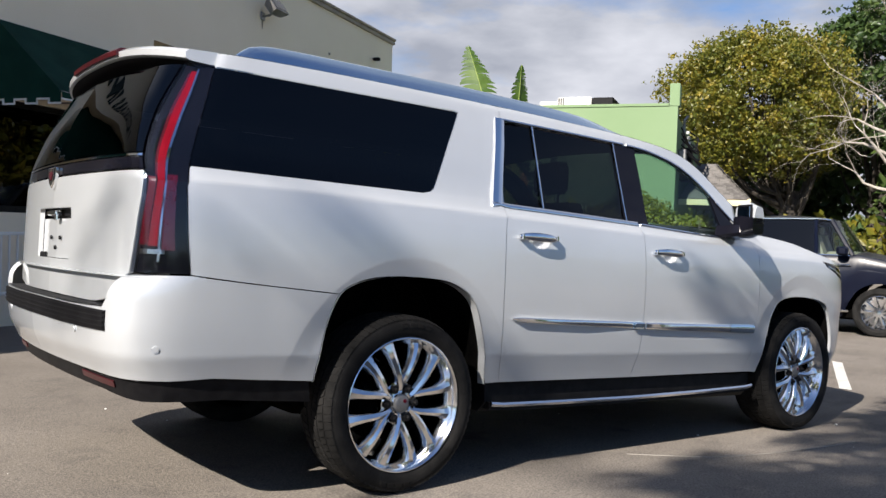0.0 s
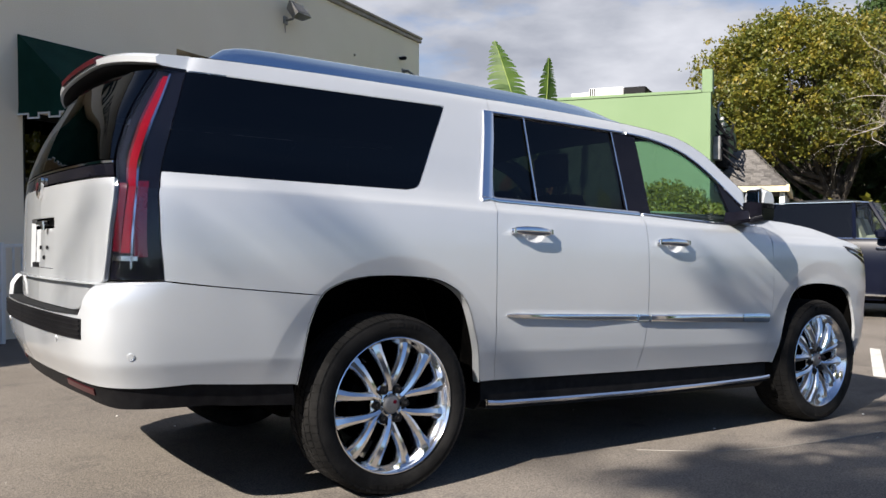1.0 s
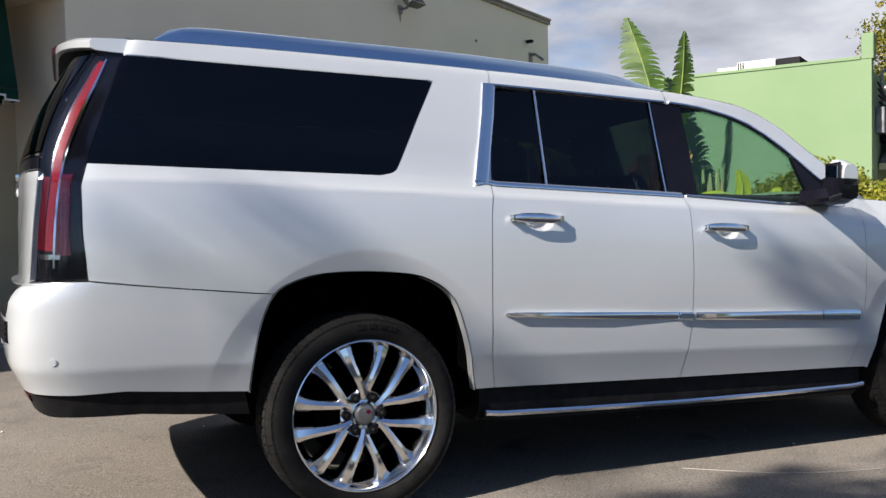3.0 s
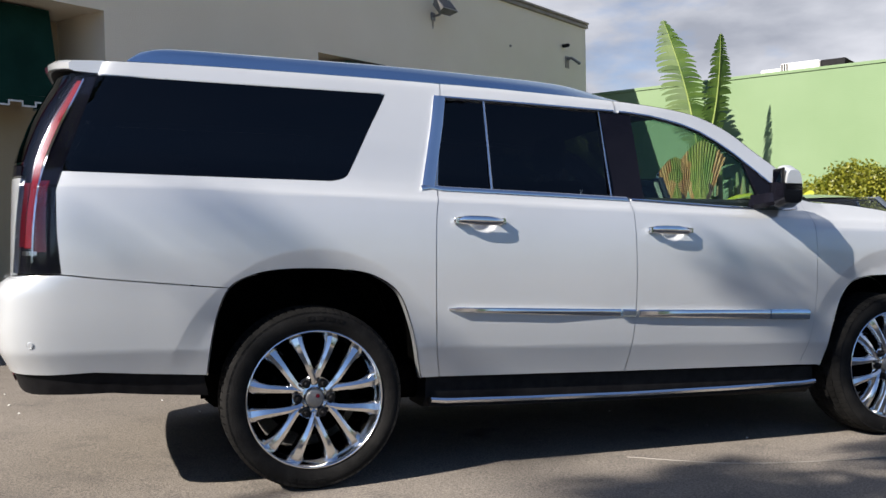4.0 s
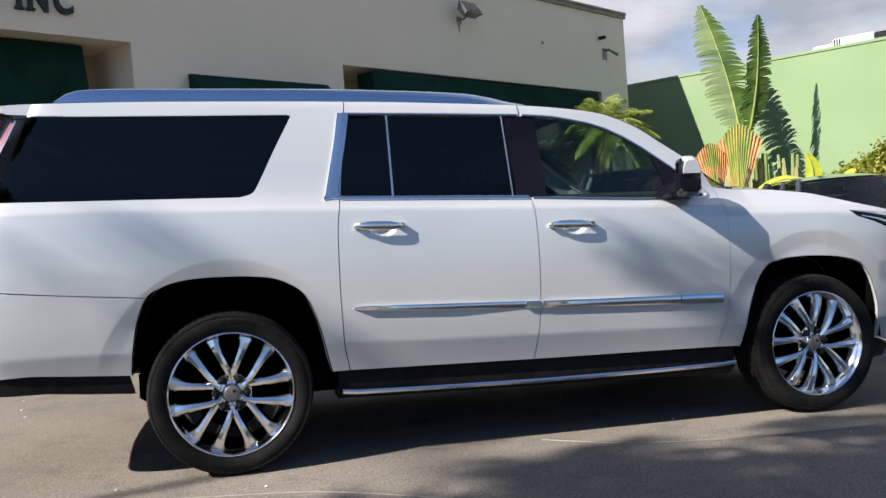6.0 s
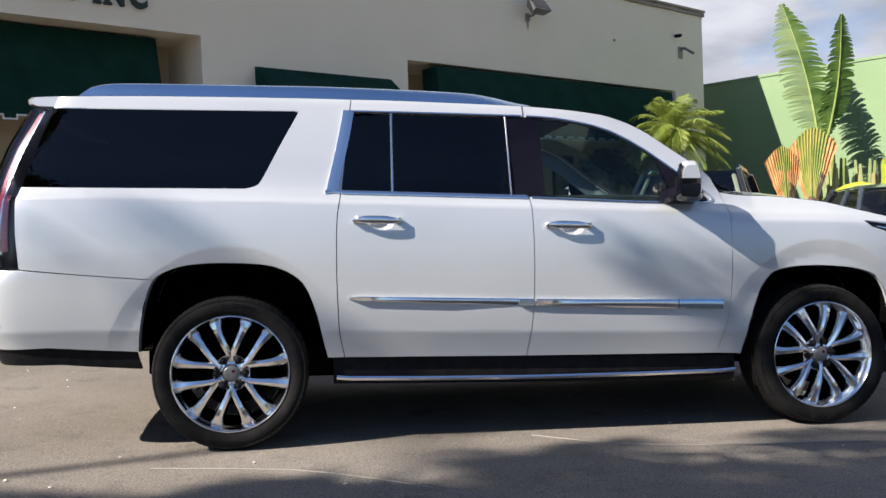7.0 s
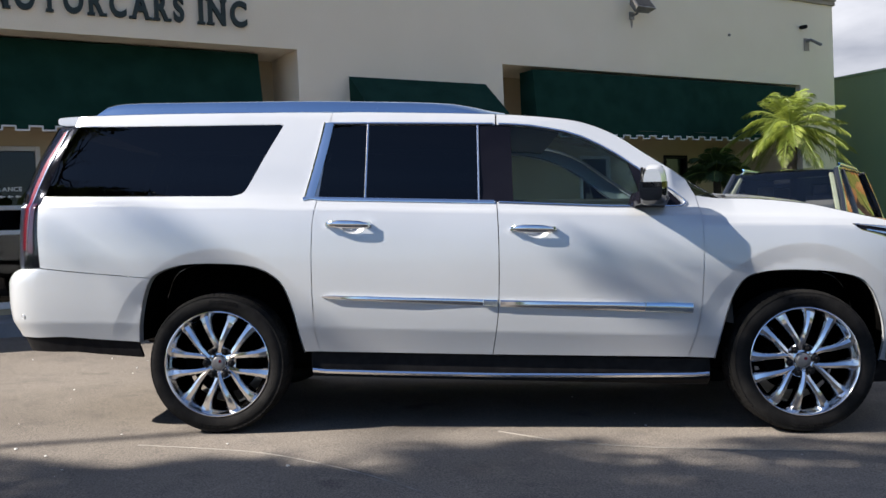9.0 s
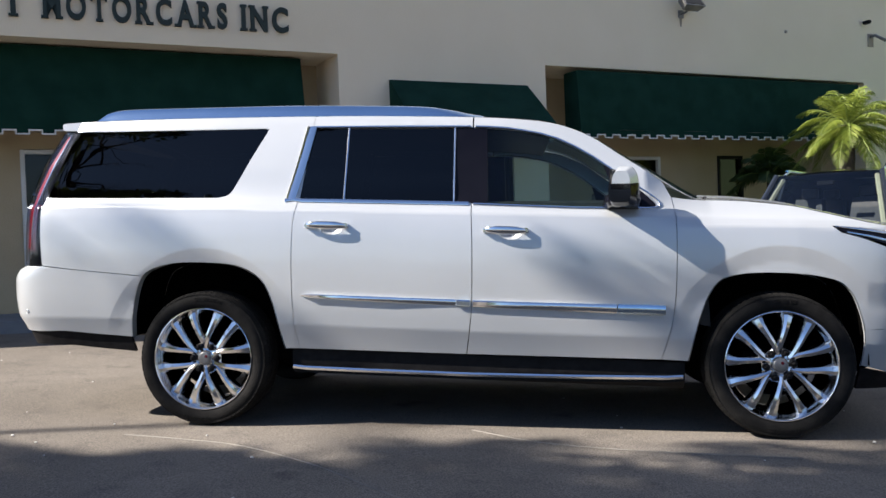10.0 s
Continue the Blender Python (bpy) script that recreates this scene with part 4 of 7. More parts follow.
# wheels
def make_wheel():
    """A wheel about its own centre, its face towards -y."""
    w = new("wheel")
    face = Euler((radians(90), 0, 0)).to_matrix().to_4x4()
    tyre = Shape().lathe([(0.300, -0.125), (0.318, -0.138), (0.350, -0.143), (0.375, -0.136), (0.388, -0.122), (0.3935, -0.10), (0.396, -0.05), (0.396, 0.05), (0.3935, 0.10), (0.388, 0.122), (0.375, 0.136), (0.350, 0.143), (0.318, 0.138), (0.300, 0.125)], face, 96)
    tyre_ob = part("tyre", tyre, RUBBER, w, "black low-profile tyre", 40)
    block = Shape()
    for k in range(72):
        a = 2 * math.pi * k / 72
        for y0, y1, skew in ((-0.136, -0.096, 0.012), (-0.088, -0.045, 0.03), (-0.036, -0.003, -0.02), (0.003, 0.036, 0.02), (0.045, 0.088, -0.03), (0.096, 0.136, -0.012)):
            da = 2 * math.pi / 72 * 0.40
            q = [(a - da, y0), (a + da, y0), (a + da + skew, y1), (a - da + skew, y1)]
            rr = lambda y, up: (0.396 if abs(y) < 0.06 else 0.3935 if abs(y) < 0.1 else 0.379) + up
            vs = [(rr(y, up) * math.cos(b_), y, rr(y, up) * math.sin(b_)) for up in (-0.004, 0.005) for b_, y in q]
            block.add(vs, [(4, 5, 6, 7), (0, 1, 5, 4), (1, 2, 6, 5), (2, 3, 7, 6), (3, 0, 4, 7)])
    part("tread", block, RUBBER, tyre_ob, "", 30)
    for first in (70, 250):
      letters = Shape()
      for k in range(30):
        a = radians(first + k * 0.9)
        if k % 8 in (6, 7):
            continue
        vs = []
        for dy in (-0.1425, -0.1455):
            for r_, b_ in ((0.347, a), (0.347, a + 0.009), (0.366, a + 0.009), (0.366, a)):
                vs.append((r_ * math.cos(b_), dy + (0.002 if r_ > 0.36 else 0), r_ * math.sin(b_)))
        letters.add(vs, [(7, 6, 5, 4), (0, 1, 5, 4), (1, 2, 6, 5), (2, 3, 7, 6), (3, 0, 4, 7)])
      part("sidewall_lettering", letters, RUBBER, tyre_ob, "raised bars of lettering", 0)
    rim = part("rim", Shape().lathe([(0.302, 0.120), (0.302, 0.134), (0.298, 0.136), (0.293, 0.131), (0.287, 0.114), (0.277, 0.098), (0.264, 0.078), (0.256, 0.02), (0.250, -0.06), (0.256, -0.12)], face, 96), ALLOY, w, "polished alloy rim", 45)
    # disc and caliper take the near black too, for the shade inside the wheel
    part("brake_disc", Shape().lathe([(0.02, 0.035), (0.175, 0.035), (0.175, 0.012), (0.02, 0.012)], face, 48), UNDER, rim, "brake disc coloured near black for the shade in the wheel")
    # added near-black disc that closes the barrel, standing in for shade behind the spokes
    part("barrel_shade", Shape().lathe([(0.195, -0.10), (0.02, -0.105)], face, 32), UNDER, rim)
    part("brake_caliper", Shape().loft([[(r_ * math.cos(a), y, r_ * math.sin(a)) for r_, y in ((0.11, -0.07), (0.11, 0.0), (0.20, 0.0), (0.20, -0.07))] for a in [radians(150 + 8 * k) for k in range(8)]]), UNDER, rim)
    # twelve spokes in six pairs
    for k in range(6):
        for sgn in (-1, 1):
            a0 = radians(60 * k)
            sh, rings = Shape(), []
            for i in range(9):
                t = i / 8
                r_ = 0.058 + (0.284 - 0.058) * t
                a = a0 + sgn * (radians(13.2) + radians(17.0) * (1 - t) ** 2.4)
                half = 0.0188 + 0.0046 * t + 0.011 * t ** 6 - 0.003 * (1 - t) ** 3
                y = -(0.098 + 0.022 * math.sin(math.pi * min(1, t * 0.9)) - 0.004 * t)
                c, s = math.cos(a), math.sin(a)
                tang = Vector((-s, 0, c))
                p = Vector((r_ * c, 0, r_ * s))
                deep = 0.045 + 0.02 * t
                rings.append([p + tang * u + Vector((0, y + d, 0)) for u, d in ((-half * 1.25, deep), (-half * 1.05, 0.016), (-half * 0.72, 0.002), (half * 0.10 * sgn, -0.005), (half * 0.72, 0.002), (half * 1.05, 0.016), (half * 1.25, deep))])
            sh.loft(rings)
            part("spoke", sh, ALLOY, rim, "", 30)
    hub = Shape().lathe([(0.0, 0.100), (0.044, 0.100), (0.048, 0.094), (0.056, 0.091), (0.088, 0.091), (0.096, 0.082), (0.099, 0.05), (0.100, 0.02)], face, 48)
    part("hub", hub, ALLOY, rim, "polished hub", 35)
    part("hub_cap", Shape().lathe([(0.0, 0.113), (0.026, 0.1125), (0.034, 0.111), (0.038, 0.107), (0.039, 0.096)], face, 32), STEEL, rim, "dull silver hub cap")
    part("hub_badge", Shape().lathe([(0.0, 0.1155), (0.009, 0.115), (0.010, 0.111)], face @ Matrix.Translation((0.012, 0.012, 0)), 12), DARKRED, rim, "small plain red badge")
    for k in range(6):
        a = radians(60 * k)
        m_ = Matrix.Translation((0.074 * math.cos(a), 0, 0.074 * math.sin(a))) @ face
        part("lug_nut", Shape().lathe([(0.0, 0.120), (0.006, 0.120), (0.010, 0.116), (0.0115, 0.106), (0.0165, 0.106), (0.019, 0.104), (0.0195, 0.085)], m_, 14), TRIM, rim, "dark lug nut")
    part("valve", Shape().tube([(0.262 * math.cos(2.2), -0.10, 0.262 * math.sin(2.2)), (0.245 * math.cos(2.2), -0.122, 0.245 * math.sin(2.2))], 0.004, 6), TRIM, rim)
    return w


wheel_one = make_wheel()
wheel_one.parent = suv
wheel_one.matrix_basis = pose(0, -0.872, 0.400, 0, 0, 0)
for x, y, spin, turn in ((3.302, -0.872, -8, 0), (0, 0.872, 20, 180), (3.302, 0.872, 11, 180)):
    copy_thing(wheel_one, pose(x, y, 0.400, 0, 0, turn) @ pose(0, 0, 0, 0, spin, 0))


# ---- the yard ----
def bed_z(x, y):
    """The fall of the yard carried straight on, at which the planted beds are rooted."""
    p = LOT @ Vector((x, y, 0))
    d = math.hypot(x - 1, y - 1)
    return p.z if d < 16 else (p.z * 16 / d)


def ground_at(x, y):
    """The height of the ground: the yard falls past the white car, then runs out level."""
    u = 0.8453 * x + 0.5344 * y
    k = min(1.0, max(0.0, (u - 3.0) / 3.5))
    ease = 3.0 + 3.5 * (k - k * k / 2)
    p = LOT @ Vector((x, y, 0))
    z = p.z * ease / u if u > 3.0 else p.z
    d = math.hypot(x - 1, y - 1)
    return z if d < 16 else z * 16 / d




def asphalt_mat():
    """Old asphalt: broad pale and dark areas, oil stains, and a speckle of stones."""
    m, n, l, p = make_mat("worn_asphalt")
    tc = n.new("ShaderNodeTexCoord")

    def tex(scale, detail, rough=0.55):
        t = n.new("ShaderNodeTexNoise")
        t.inputs["Scale"].default_value, t.inputs["Detail"].default_value, t.inputs["Roughness"].default_value = scale, detail, rough
        l.new(tc.outputs["Object"], t.inputs["Vector"])
        return t

    def ramp(src, a, b, ca, cb):
        r = n.new("ShaderNodeValToRGB")
        r.color_ramp.elements[0].position, r.color_ramp.elements[1].position = a, b
        r.color_ramp.elements[0].color, r.color_ramp.elements[1].color = (*ca, 1), (*cb, 1)
        l.new(src, r.inputs["Fac"])
        return r.outputs["Color"]

    def mult(a, b):
        x = n.new("ShaderNodeMix")
        x.data_type, x.blend_type = "RGBA", "MULTIPLY"
        x.inputs["Factor"].default_value = 1.0
        l.new(a, x.inputs["A"])
        l.new(b, x.inputs["B"])
        return x.outputs["Result"]
    col = ramp(tex(0.45, 7.0).outputs["Fac"], 0.30, 0.70, (0.146, 0.130, 0.113), (0.232, 0.209, 0.183))
    col = mult(col, ramp(tex(2.6, 8.0, 0.65).outputs["Fac"], 0.28, 0.48, (0.72, 0.73, 0.76), (1.0, 1.0, 1.0)))
    speck = tex(110.0, 3.0)
    col = mult(col, ramp(speck.outputs["Fac"], 0.38, 0.62, (0.58, 0.58, 0.60), (1.16, 1.15, 1.12)))
    oil = tex(1.3, 3.0)
    col = mult(col, ramp(oil.outputs["Fac"], 0.66, 0.74, (1.0, 1.0, 1.0), (0.55, 0.55, 0.57)))
    l.new(col, p.inputs["Base Color"])
    p.inputs["Roughness"].default_value, p.inputs["Specular IOR Level"].default_value = 0.88, 0.15
    bp = n.new("ShaderNodeBump")
    bp.inputs["Strength"].default_value, bp.inputs["Distance"].default_value = 0.5, 0.008
    l.new(speck.outputs["Fac"], bp.inputs["Height"])
    l.new(bp.outputs["Normal"], p.inputs["Normal"])
    return m


ASPHALT = asphalt_mat()
STUCCO = surface("beige_stucco", (0.76, 0.665, 0.515), (0.83, 0.735, 0.585), 0.85, 0.8, 60.0, 0.5, low=0.2, high=0.8)
# darker and yellower than the front stucco, for the walls set back under the awnings
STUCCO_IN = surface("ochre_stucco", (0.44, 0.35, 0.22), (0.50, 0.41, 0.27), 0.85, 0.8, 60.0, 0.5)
COPING = surface("coping", (0.22, 0.19, 0.16), (0.30, 0.26, 0.22), 0.7, 2.0, 50.0, 0.2)
GREEN = surface("green_stucco", (0.150, 0.228, 0.114), (0.182, 0.262, 0.142), 0.85, 0.7, 55.0, 0.5, low=0.2, high=0.8)
CANVAS = surface("dark_green_canvas", (0.006, 0.030, 0.022), (0.010, 0.042, 0.031), 0.9, 3.0, 300.0, 0.25, spec=0.08)
WHITE = surface("white_trim", (0.62, 0.62, 0.60), (0.72, 0.72, 0.70), 0.6, 4.0, 80.0, 0.1)
LETTER = surface("dark_green_letter", (0.006, 0.016, 0.013), (0.010, 0.024, 0.019), 0.5, 6.0, 120.0, 0.1)
WALK = surface("grey_walk", (0.15, 0.165, 0.185), (0.21, 0.225, 0.25), 0.8, 2.0, 60.0, 0.3)
SHINGLE = surface("roof_shingle", (0.07, 0.065, 0.06), (0.14, 0.13, 0.12), 0.9, 9.0, 80.0, 0.4, per_object=0.3)
LINE = surface("worn_line_paint", (0.42, 0.41, 0.38), (0.60, 0.59, 0.56), 0.8, 6.0, 90.0, 0.2)
CRACK = surface("crack_edge", (0.17, 0.155, 0.135), (0.23, 0.21, 0.185), 0.85, 8.0, 90.0, 0.2)
PANE = glass("shop_glass", (0.16, 0.17, 0.17))
# the dimness of the rooms behind the glass is put into this near black
DIM = surface("room_dark_painted", (0.02, 0.018, 0.015), (0.04, 0.035, 0.03), 0.9, 3.0, 40.0, 0.1)

# one sheet of ground, fine near the cars and coarse to the horizon
xs = sorted(set([-900, -500, -250, -120, -60, -35, -22, -16] + [k * 1.0 for k in range(-12, 21)] + [24, 30, 40, 60, 120, 250, 500, 900]))
gr, n = Shape(), len(xs)
gr.add([(x, y, ground_at(x, y) + 0.006 * noise.noise((x * 0.5, y * 0.5, 0))) for y in xs for x in xs], [(j * n + i, j * n + i + 1, (j + 1) * n + i + 1, (j + 1) * n + i) for j in range(n - 1) for i in range(n - 1)])
ground = solo("ground", gr, ASPHALT, "worn grey-brown asphalt yard with stains and fine cracks", "ground", kind="structure", angle=80)
# cracks with a raised pale edge
for pts in ([(-0.35, -1.28), (0.05, -1.36), (0.43, -1.48), (0.93, -1.83), (1.41, -2.29), (1.9, -2.6)], [(1.6, -0.95), (2.0, -1.22), (2.5, -1.35), (3.3, -1.42)]):
    run = spline([(x, y, 0) for x, y in pts], 6)
    sh = Shape().loft([[(x, y + d, ground_at(x, y) + h) for d, h in ((-0.005, 0.001), (-0.001, 0.005), (0.001, 0.005), (0.005, 0.001))] for x, y, _ in run], False, False)
    part("crack_edge", sh, CRACK, ground, "pale edge of a crack")
pebble = Shape().lathe([(0.0, 0.010), (0.008, 0.007), (0.011, 0.0), (0.0, -0.004)], None, 6)
pebble_me = build("pebble", pebble, LINE)
rnd = random.Random(5)
for k in range(70):
    x, y = rnd.uniform(-4.5, 4.0), rnd.uniform(-3.2, 2.5)
    ob = new("pebble", pebble_me)
    sc = rnd.uniform(0.3, 1.0)
    ob.matrix_basis = Matrix.Translation((x, y, ground_at(x, y) + 0.004)) @ Matrix.Diagonal((sc, sc * rnd.uniform(0.6, 1), sc * 0.8, 1))
    ob.parent = ground
# painted stall line ahead of the white car
sh = Shape().loft([[(x, y, ground_at(x, y) + 0.008) for y in (c - 0.06, c + 0.06)] for x, c in [(5.6 + 0.3 * k, -0.17 + 0.17 * k) for k in range(7)]], False, False)
tagged(new("stall_line", build("stall_line", sh, LINE)), "worn white painted stall line on the asphalt", "marking", kind="structure")


# ---- the beige shop: u runs along its front, d stands out from it ----
WALL_U, WALL_N = Vector((0.8453, 0.5344, 0)), Vector((0.5344, -0.8453, 0))
SHOP = Matrix.LocRotScale(-6.0 * WALL_N, Euler((0, 0, math.atan2(0.5344, 0.8453))), None)


def at_shop(u, d, z):
    return SHOP @ Vector((u, -d, z))


def shop_box(sh, u0, u1, d0, d1, z0, z1, bevel=0.0):
    """A block in the shop's own frame (local x = u, local y = -d)."""
    return sh.box(((u0 + u1) / 2, -(d0 + d1) / 2, (z0 + z1) / 2), (u1 - u0, abs(d1 - d0), z1 - z0), None, bevel)


shop = thing("shop_building", "flat-roofed beige stucco shop with dark green awnings", "building")
shop.matrix_basis = SHOP
# one front wall with its openings: a sheet of cells, given thickness
us, zs = (-14, -9.0, 2.65, 3.50, 5.55, 6.20, 13.65, 14.75), (-0.8, 1.22, 2.55, 3.79, 5.52)
gaps = {(1, 0), (1, 1), (1, 2), (3, 1), (5, 0), (5, 1), (5, 2)}
cells = {(i, j) for i in range(7) for j in range(4)} - gaps
sh = Shape()
node = {(i, j, s): 0 for s in (0, 1) for i in range(8) for j in range(5)}
for key in node:
    node[key] = len(sh.v)
    sh.v.append((us[key[0]], 0.30 * key[2], zs[key[1]]))
for i, j in sorted(cells):
    q = [(i, j), (i + 1, j), (i + 1, j + 1), (i, j + 1)]
    sh.f.append(tuple(node[(*p, 0)] for p in q))
    sh.f.append(tuple(node[(*p, 1)] for p in reversed(q)))
    for (a, b), away in ((q[:2], (i, j - 1)), (q[1:3], (i + 1, j)), (q[2:], (i, j + 1)), ((q[3], q[0]), (i - 1, j))):
        if away not in cells:
            sh.f.append((node[(*b, 0)], node[(*a, 0)], node[(*a, 1)], node[(*b, 1)]))
part("front_wall", sh, STUCCO, shop, "beige stucco front wall", 0)
sh = Shape()
shop_box(sh, 14.45, 14.75, -10.0, -0.30, -0.9, 5.52)
part("side_wall", sh, STUCCO, shop, "beige stucco side wall", 0)
sh = Shape()
shop_box(sh, -14, -13.7, -10.0, -0.30, -0.9, 5.52)
part("side_wall", sh, STUCCO, shop, "", 0)
sh = Shape()
shop_box(sh, -14, 14.75, -10.3, -10.0, -0.9, 5.52)
part("back_wall", sh, STUCCO, shop, "", 0)
sh = Shape()
shop_box(sh, -13.9, 14.6, -10.0, -0.2, 5.20, 5.40)
part("roof", sh, COPING, shop, "flat roof", 0)
for u0, u1, d0, d1 in ((-14.05, 14.80, -0.34, 0.05), (14.42, 14.80, -10.3, -0.34)):
    sh = Shape()
    shop_box(sh, u0, u1, d0, d1, 5.52, 5.60, 0.015)
    shop_box(sh, u0, u1, d0 - 0.02, d1 + 0.03, 5.60, 5.66, 0.02)
    part("coping", sh, COPING, shop, "weathered metal coping")
# recessed fronts under the two long soffits
for u0, u1, top, deep, openings in ((-9.0, 2.65, 3.80, 1.1, ((-1.63, -0.69, 0.30, 2.47), (-5.4, -3.4, 1.0, 2.38))), (6.20, 13.65, 3.78, 1.1, ((8.62, 9.38, 0.85, 2.40), (10.80, 11.45, -0.30, 2.42)))):
    sh = Shape()
    edges = sorted({u0 - 0.3, u1 + 0.3} | {o[0] for o in openings} | {o[1] for o in openings})
    for a, b in zip(edges, edges[1:]):
        hole = [o for o in openings if o[0] <= a + 1e-6 and o[1] >= b - 1e-6]
        if hole:
            spans = [(hole[0][3], 4.2), (-0.9, hole[0][2])]
        else:
            spans = [(-0.9, 4.2)]
        for z0, z1 in spans:
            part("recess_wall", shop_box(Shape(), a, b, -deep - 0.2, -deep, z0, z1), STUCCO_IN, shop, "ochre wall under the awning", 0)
    sh = Shape()
    shop_box(sh, u0, u1, -deep, -0.30, top + 0.02, top + 0.16)
    part("soffit", sh, STUCCO, shop, "beige soffit", 0)
    for ua, ub in ((u0 - 0.25, u0), (u1, u1 + 0.25)):
        sh = Shape()
        shop_box(sh, ua, ub, -deep, -0.30, -0.9, 4.2)
        part("recess_jamb", sh, STUCCO, shop, "beige recess jamb", 0)
    sh = Shape()
    shop_box(sh, u0, u1, -deep - 5, -deep - 4.8, -0.9, 4.2)
    part("inner_room_wall", sh, DIM, shop, "near-black sheet in place of the unlit room", 0)
    sh = Shape()
    zf = 0.22 if u0 < 0 else -0.06
    shop_box(sh, u0 + 0.01, u1 - 0.01, -deep, 0.25, -0.9, zf)
    part("walkway", sh, WALK, shop, "grey painted walkway along the shop", 0)
    for o in openings:
        w = new("window" if o[2] > 0.5 else "shop_door")
        w.parent = shop
        fr = Shape()
        t = 0.06
        shop_box(fr, o[0], o[0] + t, -deep - 0.12, -deep + 0.03, o[2], o[3], 0.008)
        shop_box(fr, o[1] - t, o[1], -deep - 0.12, -deep + 0.03, o[2], o[3], 0.008)
        shop_box(fr, o[0] + t, o[1] - t, -deep - 0.12, -deep + 0.03, o[3] - t, o[3], 0.008)
        shop_box(fr, o[0] + t, o[1] - t, -deep - 0.12, -deep + 0.03, o[2], o[2] + t * 1.5, 0.008)
        part("frame", fr, WHITE if o[1] < 10 else TRIM, w, "white painted frame" if o[1] < 10 else "dark frame")
        pn = Shape()
        shop_box(pn, o[0] + t, o[1] - t, -deep - 0.06, -deep - 0.05, o[2] + t, o[3] - t)
        part("pane", pn, PANE, w, "dark glass pane", 0)
        if o[2] < 0.5 and o[1] < 5:
            for z in (1.32, 1.65):
                rl = Shape()
                shop_box(rl, o[0] + t, o[1] - t, -deep - 0.08, -deep - 0.02, z - 0.03, z + 0.03, 0.008)
                part("glazing_bar", rl, WHITE, w, "white glazing bar")
            lk = Shape()
            shop_box(lk, o[0] + 0.01, o[0] + 0.09, -deep, -deep + 0.06, 1.42, 1.58, 0.01)
            part("lock_plate", lk, WHITE, w, "white lock plate")
# window behind the small awning
w = new("window")
w.parent = shop
for a, b, z0, z1 in ((3.50, 3.57, 1.22, 2.55), (5.48, 5.55, 1.22, 2.55), (3.57, 5.48, 2.48, 2.55), (3.57, 5.48, 1.22, 1.30), (4.52, 4.58, 1.30, 2.48)):
    fr = Shape()
    shop_box(fr, a, b, -0.18, -0.04, z0, z1, 0.008)
    part("frame", fr, TRIM, w, "dark window frame")
pn = Shape()
shop_box(pn, 3.57, 5.48, -0.12, -0.11, 1.30, 2.48)
part("pane", pn, PANE, w, "dark glass pane", 0)
rm = Shape()
shop_box(rm, 3.1, 5.9, -3.3, -3.2, -0.5, 3.2)
part("inner_room_wall", rm, DIM, shop, "near-black sheet in place of the unlit room", 0)


